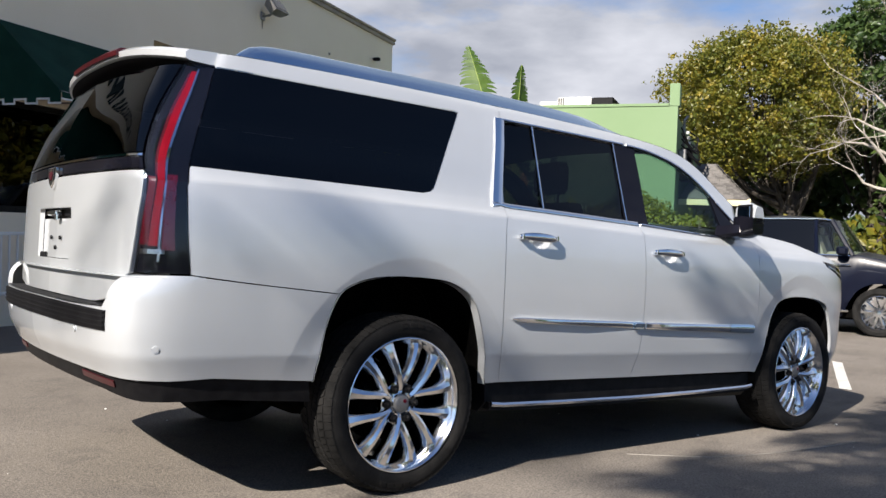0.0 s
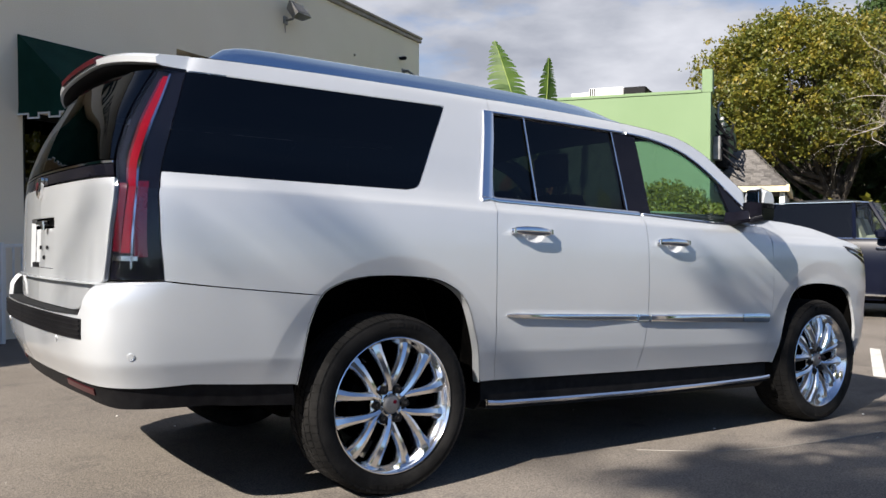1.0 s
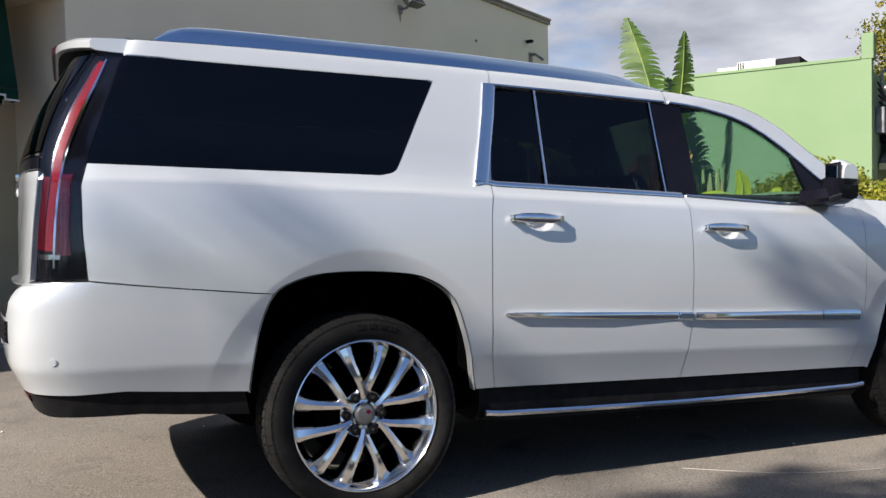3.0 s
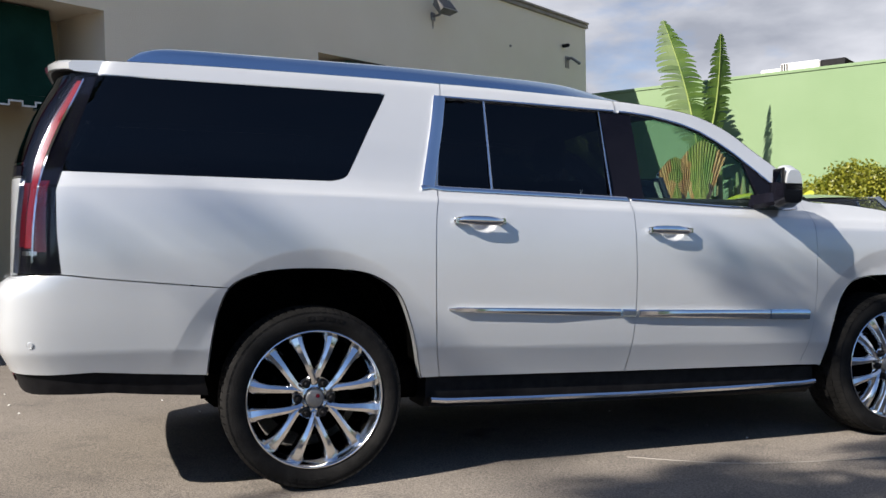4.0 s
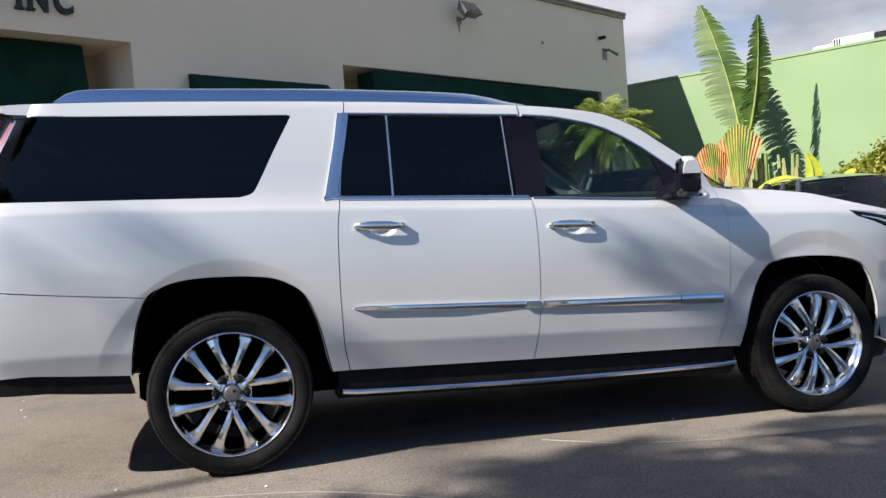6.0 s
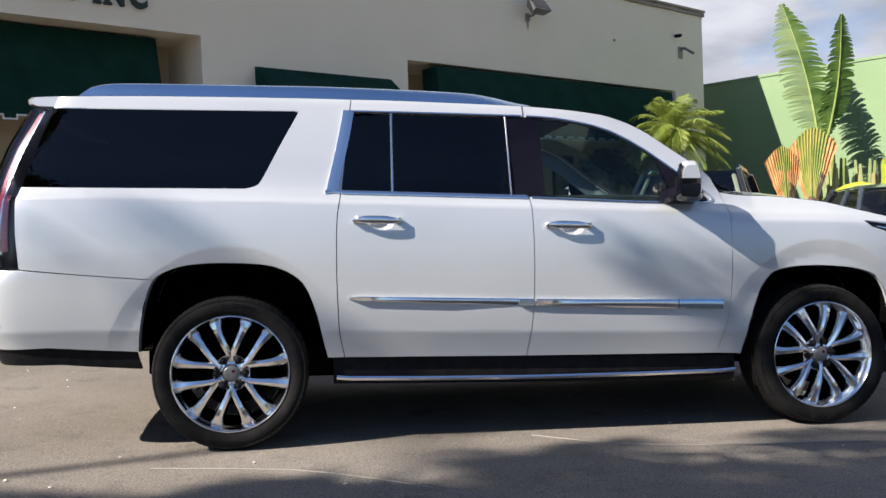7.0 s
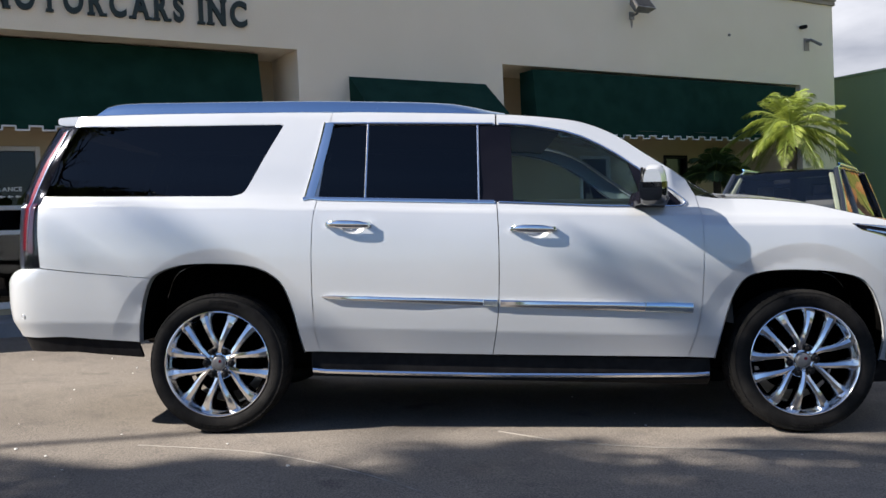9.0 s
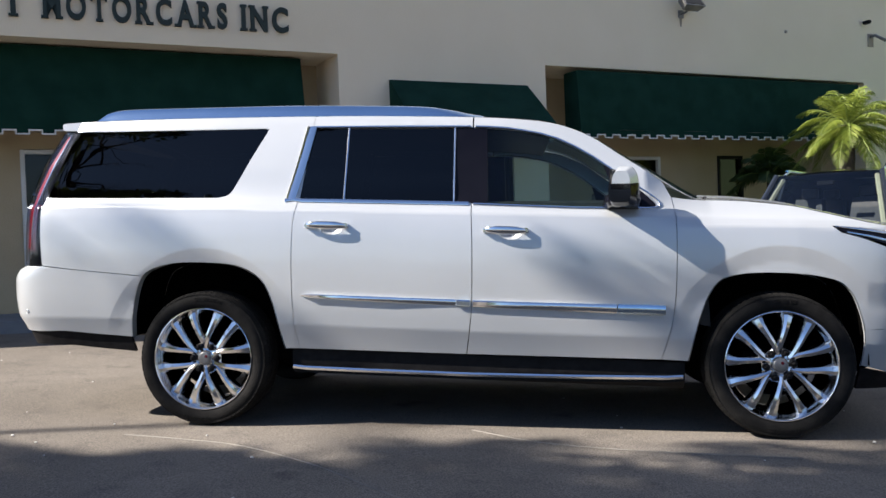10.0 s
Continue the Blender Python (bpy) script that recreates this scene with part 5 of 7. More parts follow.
def awning(label, u0, u1, d_back, d_top, d_low, z_top, z_low, tooth=0.155):
    """A sloped canvas awning with closed ends and a notched valance edged in white."""
    a = thing("awning", label, "awning", "shop awnings")
    a.matrix_basis = SHOP
    cv = Shape()
    n = 14
    up = [(u0 + (u1 - u0) * k / n, -d_top, z_top) for k in range(n + 1)]
    lo = [(u0 + (u1 - u0) * k / n, -d_low, z_low - 0.012 * math.sin(k * 2.1)) for k in range(n + 1)]
    mid = [tuple((p + q) / 2 - (0.009 * math.sin(3 * k) if i == 2 else 0) for i, (p, q) in enumerate(zip(x, y))) for k, (x, y) in enumerate(zip(up, lo))]
    cv.loft([up, mid, lo], False, False)
    back = [(u, -d_back, z_top) for u in (u0, u1)]
    cv.add([back[0], back[1], up[-1], up[0]], [(0, 1, 2, 3)])
    for k, u in ((0, u0), (-1, u1)):
        cv.add([up[k], mid[k], lo[k], (u, -d_back, z_low), (u, -d_back, z_top)], [(0, 4, 3, 2, 1) if k == 0 else (0, 1, 2, 3, 4)])
    part("canvas", cv, CANVAS, a, "dark green canvas")
    va, ed = Shape(), Shape()
    for p0, p1, out in (((u0, -d_low), (u1, -d_low), (0, -1)), ((u0, -d_back), (u0, -d_low), (-1, 0)), ((u1, -d_back), (u1, -d_low), (1, 0))):
        L = math.hypot(p1[0] - p0[0], p1[1] - p0[1])
        m = max(2, round(L / tooth))
        turn = Euler((0, 0, math.atan2(p1[1] - p0[1], p1[0] - p0[0]))).to_matrix().to_4x4()
        spot = lambda f, off: (p0[0] + (p1[0] - p0[0]) * f + out[0] * off, p0[1] + (p1[1] - p0[1]) * f + out[1] * off)
        for k in range(m):
            zb = z_low - (0.135 if k % 2 else 0.085)
            q0, q1, mid_ = spot(k / m, 0.004), spot((k + 1) / m, 0.004), spot((k + 0.5) / m, 0.010)
            va.add([(*q0, z_low), (*q1, z_low), (*q1, zb), (*q0, zb)], [(0, 3, 2, 1)])
            ed.box((*mid_, zb + 0.008), (L / m + 0.016, 0.012, 0.020), turn)
            if k:
                ed.box((*spot(k / m, 0.011), z_low - 0.105), (0.018, 0.012, 0.052), turn)
    part("valance", va, CANVAS, a, "notched green valance", 0)
    part("valance_edge", ed, WHITE, a, "white edging of the valance", 0)
    fr = Shape().tube([(u0, -d_low + 0.02, z_low), (u1, -d_low + 0.02, z_low)], 0.014, 6)
    for k in range(4):
        u = u0 + 0.03 + (u1 - u0 - 0.06) * k / 3
        fr.tube([(u, -d_back, z_low + 0.005), (u, -d_low + 0.02, z_low)], 0.010, 6)
    part("awning_frame", fr, STEEL, a, "steel awning frame")
    return a


awning("long dark green awning with a white notched edge over the entrance", -8.9, 2.22, -0.95, -0.48, -0.28, 3.79, 2.72)
awning("small dark green awning with a white notched edge", 3.44, 5.84, 0.004, 0.02, 1.00, 3.44, 2.58)
awning("long dark green awning over recessed shop windows", 6.75, 13.4, -0.30, 0.08, 0.17, 3.72, 2.72)

# low white railing below the small awning
railing = thing("railing", "low white metal railing with upright bars beside the shop", "railing")
railing.matrix_basis = SHOP
for z in (0.30, 0.98):
    part("rail", Shape().box((4.15, -0.34, z), (2.5, 0.035, 0.04), None, 0.008), WHITE, railing)
for k in range(22):
    part("baluster", Shape().box((2.94 + 0.115 * k, -0.34, 0.64), (0.022, 0.022, 0.66), None, 0.004), WHITE, railing)
for u in (2.90, 4.15, 5.40):
    part("post", Shape().box((u, -0.34, 0.44), (0.05, 0.05, 1.16), None, 0.006), WHITE, railing)
# lettering on the front: each letter a raised piece
def letters(text, height, deep, mat, parent, m, serif=True, spread=1.0, fit=0.0):
    """Raised letters in a row; fit: the length that the whole row takes up."""
    x, made = 0.0, []
    for ch in text:
        if ch == " ":
            x += height * 0.50
            continue
        cu = bpy.data.curves.new("letter", "FONT")
        cu.body, cu.size, cu.extrude = ch, height * 1.42, deep / 2
        cu.offset = height * 0.044
        tmp = bpy.data.objects.new("letter", cu)
        scene.collection.objects.link(tmp)
        dg = bpy.context.evaluated_depsgraph_get()
        me = bpy.data.meshes.new_from_object(tmp.evaluated_get(dg))
        co = np.array([v.co[:] for v in me.vertices])
        lo, hi = co.min(0), co.max(0)
        k = spread * (1.0 if ch not in "I" else 1.0)
        sh = Shape()
        sh.add([((p[0] - lo[0]) * k, (p[1] - lo[1]) * height / (hi[1] - lo[1]), p[2]) for p in co], [tuple(p.vertices) for p in me.polygons])
        wide = (hi[0] - lo[0]) * k
        if serif:
            feet = {"M": (0.1, 0.9), "T": (0.5,), "R": (0.12, 0.9), "A": (0.06, 0.94), "I": (0.5,), "N": (0.12,)}.get(ch, ())
            tops = {"M": (0.1, 0.9), "I": (0.5,), "R": (0.10,), "N": (0.08, 0.9)}.get(ch, ())
            for fx in feet:
                sh.box((wide * fx, height * 0.045, 0), (height * 0.30, height * 0.09, deep * 0.98))
            for fx in tops:
                sh.box((wide * fx, height * 0.955, 0), (height * 0.26, height * 0.09, deep * 0.98))
            if ch == "T":
                for fx in (0.04, 0.96):
                    sh.box((wide * fx, height * 0.86, 0), (height * 0.08, height * 0.26, deep * 0.98))
        bpy.data.objects.remove(tmp)
        bpy.data.meshes.remove(me)
        made.append((sh, x))
        x += wide + height * (0.22 if serif else 0.12)
    k = fit / (x - height * (0.22 if serif else 0.12)) if fit else 1.0
    for sh, x0 in made:
        sh.v = [(p[0] * k, p[1], p[2]) for p in sh.v]
        part("letter", sh, mat, parent, "", 0).matrix_basis = m @ Matrix.Translation((x0 * k, 0, 0))


sign = thing("shop_sign", "raised dark green capital letters on the beige front", "sign")
sign.matrix_basis = SHOP
STAND = Euler((radians(90), 0, 0)).to_matrix().to_4x4()
for word, u, run in (("T", -1.72, 0.24), ("MOTORCARS", -1.26, 2.32), ("INC", 1.26, 0.66)):
    letters(word, 0.36, 0.05, LETTER, sign, Matrix.Translation((u, -0.026, 4.035)) @ STAND, True, 0.72, run)
entrance = thing("entrance_lettering", "white lettering with arrows on the glass of the shop door", "sign")
entrance.matrix_basis = SHOP
letters("ENTRANCE", 0.060, 0.003, WHITE, entrance, Matrix.Translation((-1.41, 1.1 + 0.045, 1.87)) @ STAND, False, 0.95, 0.48)
for k in range(5):
    ar = Shape()
    x = -1.40 + 0.095 * k
    ar.add([(x + a, 1.144, 1.80 + b) for a, b in ((0, 0), (0.035, 0.025), (0.035, 0.008), (0.075, 0.008), (0.075, -0.008), (0.035, -0.008), (0.035, -0.025))], [(0, 6, 5, 4, 3, 2, 1)])
    part("arrow", ar, WHITE, entrance, "", 0)


# floodlight, pipe stubs and camera on the front
def floodlight(u, z):
    f = thing("floodlight", "grey metal floodlight on a wall bracket", "lamp")
    f.matrix_basis = SHOP @ pose(u, 0, z)
    part("bracket", Shape().box((0, -0.012, 0.02), (0.12, 0.024, 0.14), bevel=0.008).tube([(0, -0.02, 0.02), (0, -0.16, 0.03), (0.0, -0.20, 0.10)], 0.022, 8).tube([(-0.16, -0.22, 0.10), (0.16, -0.22, 0.10)], 0.016, 8), STEEL, f, "grey bracket")
    m = Matrix.Translation((0, -0.28, 0.16)) @ Euler((radians(-38), 0, radians(0))).to_matrix().to_4x4()
    sh = Shape()
    sh.loft([[m @ Vector((x * k, y, z_ * k)) for x, z_ in ((-0.21, -0.14), (0.21, -0.14), (0.21, 0.14), (-0.21, 0.14))] for y, k in ((0.13, 0.45), (0.10, 0.75), (-0.03, 1.0), (-0.055, 1.03), (-0.06, 0.95))])
    head = part("head", sh, STEEL, f, "cast metal lamp head")
    part("lens", Shape().box((0, -0.28, 0.16), (0.36, 0.012, 0.24), Matrix.Translation(m.to_3x3() @ Vector((0, -0.062, 0))) @ m.to_3x3().to_4x4(), 0.01), PANE, head, "flat glass lens")
    part("stain", Shape().loft([[(x * k, -0.004, z_) for x in (-0.03, 0.03)] for k, z_ in ((1.0, -0.05), (0.9, -0.12), (0.3, -0.2))], False, False), COPING, f, "rust stain below the bracket")


floodlight(9.05, 4.80)
stub = thing("pipe_stub", "rusty pipe bracket with a bent arm on the wall", "pipe")
stub.matrix_basis = SHOP @ pose(13.87, 0, 4.66)
part("arm", Shape().tube([(0, 0.02, 0.05), (0.0, -0.12, 0.06), (0.10, -0.20, -0.02), (0.18, -0.22, -0.05)], [0.035, 0.03, 0.03, 0.035], 8), STEEL, stub, "bent steel arm")
part("plate", Shape().box((0, -0.008, -0.02), (0.16, 0.016, 0.26), bevel=0.005), COPING, stub, "stained plate")
cam_box = thing("security_camera", "small dark security camera under the roofline", "camera")
cam_box.matrix_basis = SHOP @ pose(13.67, 0, 4.97)
part("housing", Shape().box((0, -0.10, 0), (0.09, 0.16, 0.07), bevel=0.02), TRIM, cam_box, "dark housing")
part("mount", Shape().tube([(0, 0.01, 0.02), (0, -0.06, 0.02)], 0.02, 8), STEEL, cam_box)
for u, z in ((11.57, 4.67), (3.1, 4.9)):
    knob = thing("wall_stub", "small stained stub on the stucco wall", "fitting")
    knob.matrix_basis = SHOP @ pose(u, 0, z)
    part("cap", Shape().lathe([(0.0, 0.03), (0.022, 0.026), (0.030, 0.0)], Euler((radians(90), 0, 0)).to_matrix().to_4x4(), 12), COPING, knob)

# ---- the green building ----
GU = 16.2
green = thing("green_building", "long low green stucco building with a stepped parapet", "building")
green.matrix_basis = SHOP
sh = Shape()
V0 = -14.0


def gbox(u0, u1, v0, v1, z0, z1, b=0.0):
    return Shape().box(((u0 + u1) / 2, -(v0 + v1) / 2, (z0 + z1) / 2), (u1 - u0, v1 - v0, z1 - z0), None, b)


# v is measured from the shop's own front plane outwards
part("long_wall", gbox(GU, GU + 0.3, V0, 6.52, -1.2, 4.18), GREEN, green, "sunlit green stucco wall", 0)
part("parapet_cap", gbox(GU - 0.02, GU + 0.32, V0, 6.32, 4.18, 4.25, 0.01), GREEN, green, "pale green parapet cap")
part("parapet_step", gbox(GU - 0.01, GU + 0.36, 6.33, 6.56, 4.18, 4.70, 0.015), GREEN, green, "raised end of the parapet")
part("end_wall", gbox(GU + 0.3, GU + 7.5, 6.22, 6.52, -1.2, 3.95), GREEN, green, "green end wall in shade", 0)
part("roof", gbox(GU + 0.3, GU + 7.5, V0, 6.22, 3.6, 3.75), COPING, green, "flat roof", 0)
part("back_wall", gbox(GU + 7.5, GU + 7.8, V0, 6.52, -1.2, 3.9), GREEN, green, "", 0)
ac = thing("roof_unit", "long low white rooftop unit with a dark end", "vent unit")
ac.matrix_basis = SHOP
part("casing", gbox(19.6, 20.8, 2.95, 3.90, 3.75, 4.97, 0.03), WHITE, ac, "white metal casing")
part("low_casing", gbox(19.7, 20.7, 2.42, 2.93, 3.75, 4.88, 0.03), WHITE, ac, "white metal casing")
part("dark_end", gbox(19.6, 20.8, 3.92, 4.50, 3.75, 4.95, 0.02), TRIM, ac, "dark louvre end")
for k in range(3):
    part("casing_seam", gbox(19.585, 19.605, 2.98 + 0.06 * k, 3.01 + 0.06 * k, 4.70, 4.95), TRIM, ac)
# porch roof of shingles with a pale fascia
porch = thing("porch_roof", "small dark shingled porch roof with a pale yellow fascia", "roof")
porch.matrix_basis = SHOP
HIP = [[(GU + 0.9 + a, -6.54 - b0, z), (GU + 0.9 + a, -8.15 + b1, z), (GU + 6.8, -8.15 + b1, z), (GU + 6.8, -6.54 - b0, z)] for a, b0, b1, z in ((0.0, 0.0, 0.0, 2.12), (1.25, 0.34, 0.82, 3.02))]
part("deck", Shape().loft([[(x, y, z - 0.08) for x, y, z in HIP[0]], HIP[0], HIP[1]]), SHINGLE, porch, "", 0)
FASCIA = surface("pale_fascia", (0.62, 0.52, 0.30), (0.70, 0.60, 0.37), 0.6, 3.0, 60.0, 0.1)
part("fascia", gbox(GU + 0.88, GU + 6.82, 8.10, 8.17, 1.96, 2.13, 0.01), FASCIA, porch, "pale yellow fascia board")
part("fascia", gbox(GU + 0.86, GU + 0.90, 6.54, 8.17, 1.96, 2.10, 0.01), FASCIA, porch, "pale yellow fascia board")
for u in (GU + 1.0, GU + 3.8, GU + 6.7):
    part("post", gbox(u, u + 0.12, 7.95, 8.07, -1.1, 1.98, 0.01), WHITE, porch)
sh_me = build("shingle", Shape().box((0, 0, 0), (0.23, 0.19, 0.012)), SHINGLE, 0)
lie = math.atan2(0.90, 1.25)
for r in range(9):
    u, f = GU + 0.95 + r * 0.14, r / 9
    v0, v1 = 6.56 + 0.34 * f, 8.13 - 0.82 * f
    n = int((v1 - v0) / 0.235)
    for c in range(n):
        ob = new("shingle", sh_me)
        ob.parent = porch
        ob.matrix_basis = Matrix.Translation((u, -(v0 + (v1 - v0) * (c + 0.5 + 0.2 * (r % 2)) / (n + 0.4)), 2.12 + (u - GU - 0.9) * 0.72 + 0.014)) @ Euler((0, -lie, 0)).to_matrix().to_4x4() @ Euler((0, 0, radians(90))).to_matrix().to_4x4()
lie = math.atan2(0.90, 0.82)
for r in range(7):
    for c in range(24):
        ob = new("shingle", sh_me)
        ob.parent = porch
        v = 8.10 - r * 0.115
        ob.matrix_basis = Matrix.Translation((GU + 1.05 + 0.16 * r + c * 0.235, -v, 2.12 + (8.15 - v) * 1.0976 + 0.014)) @ Euler((lie, 0, 0)).to_matrix().to_4x4()
# meter, conduit and cables on the shaded end wall
meter = thing("meter_cabinet", "dark electric meter box with looping cables", "meter")
meter.matrix_basis = SHOP
part("box", gbox(GU + 0.5, GU + 0.9, 6.52, 6.70, 2.7, 3.25, 0.02), STEEL, meter, "grey meter box")
part("mast", Shape().tube([(GU + 0.7, -6.62, 3.2), (GU + 0.7, -6.62, 3.95), (GU + 0.78, -6.7, 4.05)], 0.03, 8), STEEL, meter)
rnd = random.Random(17)
for k in range(7):
    z0 = 3.75 - 0.13 * k
    pts = [(GU + 0.40 + 0.06 * k, -6.58, z0), (GU + 0.62 + rnd.uniform(0, 0.2), -6.80 - 0.05 * k, z0 - rnd.uniform(0.25, 0.5)), (GU + 1.05 + rnd.uniform(-0.1, 0.2), -6.92, z0 - rnd.uniform(0.1, 0.4)), (GU + 1.5 + 0.15 * k, -6.64, z0 + rnd.uniform(-0.2, 0.1))]
    part("cable", Shape().tube(spline(pts, 6), 0.020, 5), TRIM, meter, "black cable")
part("switch_box", gbox(GU + 1.15, GU + 1.75, 6.52, 6.78, 2.55, 3.35, 0.02), TRIM, meter, "dark switch box")
for k in range(3):
    part("insulator", Shape().lathe([(0.0, 0.06), (0.05, 0.05), (0.03, 0.02), (0.05, 0.0), (0.02, -0.03)], Matrix.Translation((GU + 0.55 + 0.22 * k, -6.72, 3.62 - 0.1 * k)), 10), WHITE, meter, "pale insulator")


# ---- plants ----
def foliage(name, dark, mid, light, gloss=0.45, through=0.35):
    """Leaves that differ from one another, with some light passing through."""
    m, n, l, p = make_mat(name)
    geo, ramp = n.new("ShaderNodeNewGeometry"), n.new("ShaderNodeValToRGB")
    ramp.color_ramp.elements[0].color, ramp.color_ramp.elements[1].color = (*dark, 1), (*light, 1)
    e = ramp.color_ramp.elements.new(0.5)
    e.color = (*mid, 1)
    tex, blend, own = n.new("ShaderNodeTexNoise"), n.new("ShaderNodeMath"), n.new("ShaderNodeMath")
    tex.inputs["Scale"].default_value, tex.inputs["Detail"].default_value = 1.1, 3.0
    blend.operation = own.operation = "MULTIPLY_ADD"
    tc = n.new("ShaderNodeTexCoord")
    l.new(tc.outputs["Object"], tex.inputs["Vector"])
    own.inputs[1].default_value, own.inputs[2].default_value = 0.5, -0.55
    blend.inputs[1].default_value = 1.6
    l.new(geo.outputs["Random Per Island"], own.inputs[0])
    l.new(tex.outputs["Fac"], blend.inputs[0])
    l.new(own.outputs[0], blend.inputs[2])
    l.new(blend.outputs[0], ramp.inputs["Fac"])
    l.new(ramp.outputs["Color"], p.inputs["Base Color"])
    p.inputs["Roughness"].default_value = gloss
    tr, ms = n.new("ShaderNodeBsdfTranslucent"), n.new("ShaderNodeMixShader")
    l.new(ramp.outputs["Color"], tr.inputs["Color"])
    ms.inputs["Fac"].default_value = through
    l.new(p.outputs[0], ms.inputs[1])
    l.new(tr.outputs[0], ms.inputs[2])
    l.new(ms.outputs[0], n["Material Output"].inputs["Surface"])
    return m


LEAF_OLIVE = foliage("olive_leaves", (0.050, 0.075, 0.011), (0.135, 0.138, 0.017), (0.29, 0.215, 0.025))
LEAF_DARK = foliage("dark_leaves", (0.020, 0.045, 0.012), (0.045, 0.085, 0.020), (0.085, 0.12, 0.028))
LEAF_BUSH = foliage("hedge_leaves", (0.080, 0.110, 0.011), (0.21, 0.22, 0.022), (0.34, 0.31, 0.038))
FROND = foliage("palm_fronds", (0.10, 0.150, 0.022), (0.21, 0.27, 0.042), (0.36, 0.40, 0.095))
BANANA = foliage("banana_leaves", (0.026, 0.065, 0.008), (0.055, 0.110, 0.013), (0.095, 0.155, 0.020), 0.60, 0.28)
FAN = surface("fan_leaf", (0.13, 0.19, 0.030), (0.34, 0.30, 0.075), 0.55, 2.2, 14.0, 0.25, stretch=(3.0, 3.0, 0.8), low=0.38, high=0.66)
BROWNED = surface("browned_leaf", (0.36, 0.13, 0.04), (0.56, 0.33, 0.13), 0.65, 2.5, 14.0, 0.25, stretch=(3.0, 3.0, 0.8))
HUSK = surface("withered_husk", (0.05, 0.030, 0.024), (0.14, 0.085, 0.06), 0.8, 7.0, 40.0, 0.5)
DRY = surface("dry_stem", (0.30, 0.24, 0.11), (0.45, 0.37, 0.20), 0.7, 6.0, 60.0, 0.3, per_object=0.4)
BARK = surface("bark", (0.022, 0.018, 0.014), (0.055, 0.045, 0.036), 0.9, 5.0, 40.0, 0.6)
GREYBARK = surface("bare_grey_bark", (0.24, 0.215, 0.185), (0.38, 0.345, 0.30), 0.85, 6.0, 50.0, 0.4)
CACTUS = surface("cactus_green", (0.16, 0.21, 0.08), (0.27, 0.31, 0.14), 0.6, 6.0, 60.0, 0.3, per_object=0.4)
STALK = surface("leaf_stalk", (0.14, 0.20, 0.04), (0.24, 0.30, 0.08), 0.5, 5.0, 60.0, 0.1)


def leaf_quad(sh, c, size, rnd, long=1.6):
    a = Vector((rnd.gauss(0, 1), rnd.gauss(0, 1), rnd.gauss(0, 1))).normalized()
    b = a.orthogonal().normalized()
    b.rotate(Matrix.Rotation(rnd.uniform(0, 6.28), 3, a))
    n = a.cross(b)
    h = size * 0.5
    sh.add([c - b * h * long, c - n * h + a * h * 0.2, c + b * h * long, c + n * h + a * h * 0.2], [(0, 1, 2, 3)])


def clumps(sh, centre, radii, count, per, spread, size, rnd, hollow=0.55, lumps=0.25, keep=None):
    """Clumps of leaves in an uneven egg, thicker towards its outside."""
    for _ in range(count):
        d = Vector((rnd.gauss(0, 1), rnd.gauss(0, 1), rnd.gauss(0, 1))).normalized()
        r = hollow + (1 - hollow) * rnd.random() ** 0.5
        r *= 1 + lumps * noise.noise(d * 2.3 + Vector(centre) * 0.1) * 1.6
        c = Vector(centre) + Vector((d.x * radii[0], d.y * radii[1], d.z * radii[2])) * r
        if keep and not keep(c):
            continue
        for _ in range(per):
            leaf_quad(sh, c + Vector((rnd.gauss(0, spread), rnd.gauss(0, spread), rnd.gauss(0, spread * 0.7))), size * rnd.uniform(0.6, 1.3), rnd)


def limbs(sh, p, d, length, r, depth, rnd, bend=0.35, kids=3, up=0.15):
    """A limb that forks, tapering as it goes."""
    pts, rr = [Vector(p)], [r]
    d = Vector(d).normalized()
    for k in range(4):
        d = (d + Vector((rnd.gauss(0, bend), rnd.gauss(0, bend), rnd.gauss(0, bend) + up)) * 0.4).normalized()
        pts.append(pts[-1] + d * length / 4)
        rr.append(r * (1 - 0.15 * (k + 1)))
    sh.tube(pts, rr, 7 if r > 0.06 else 5, False)
    if depth > 0:
        for k in range(kids):
            e = (d + Vector((rnd.gauss(0, 0.7), rnd.gauss(0, 0.7), rnd.gauss(0, 0.5) + up))).normalized()
            limbs(sh, pts[-1] if k < 2 else pts[2], e, length * rnd.uniform(0.55, 0.8), rr[-1] * rnd.uniform(0.55, 0.8), depth - 1, rnd, bend, kids, up)


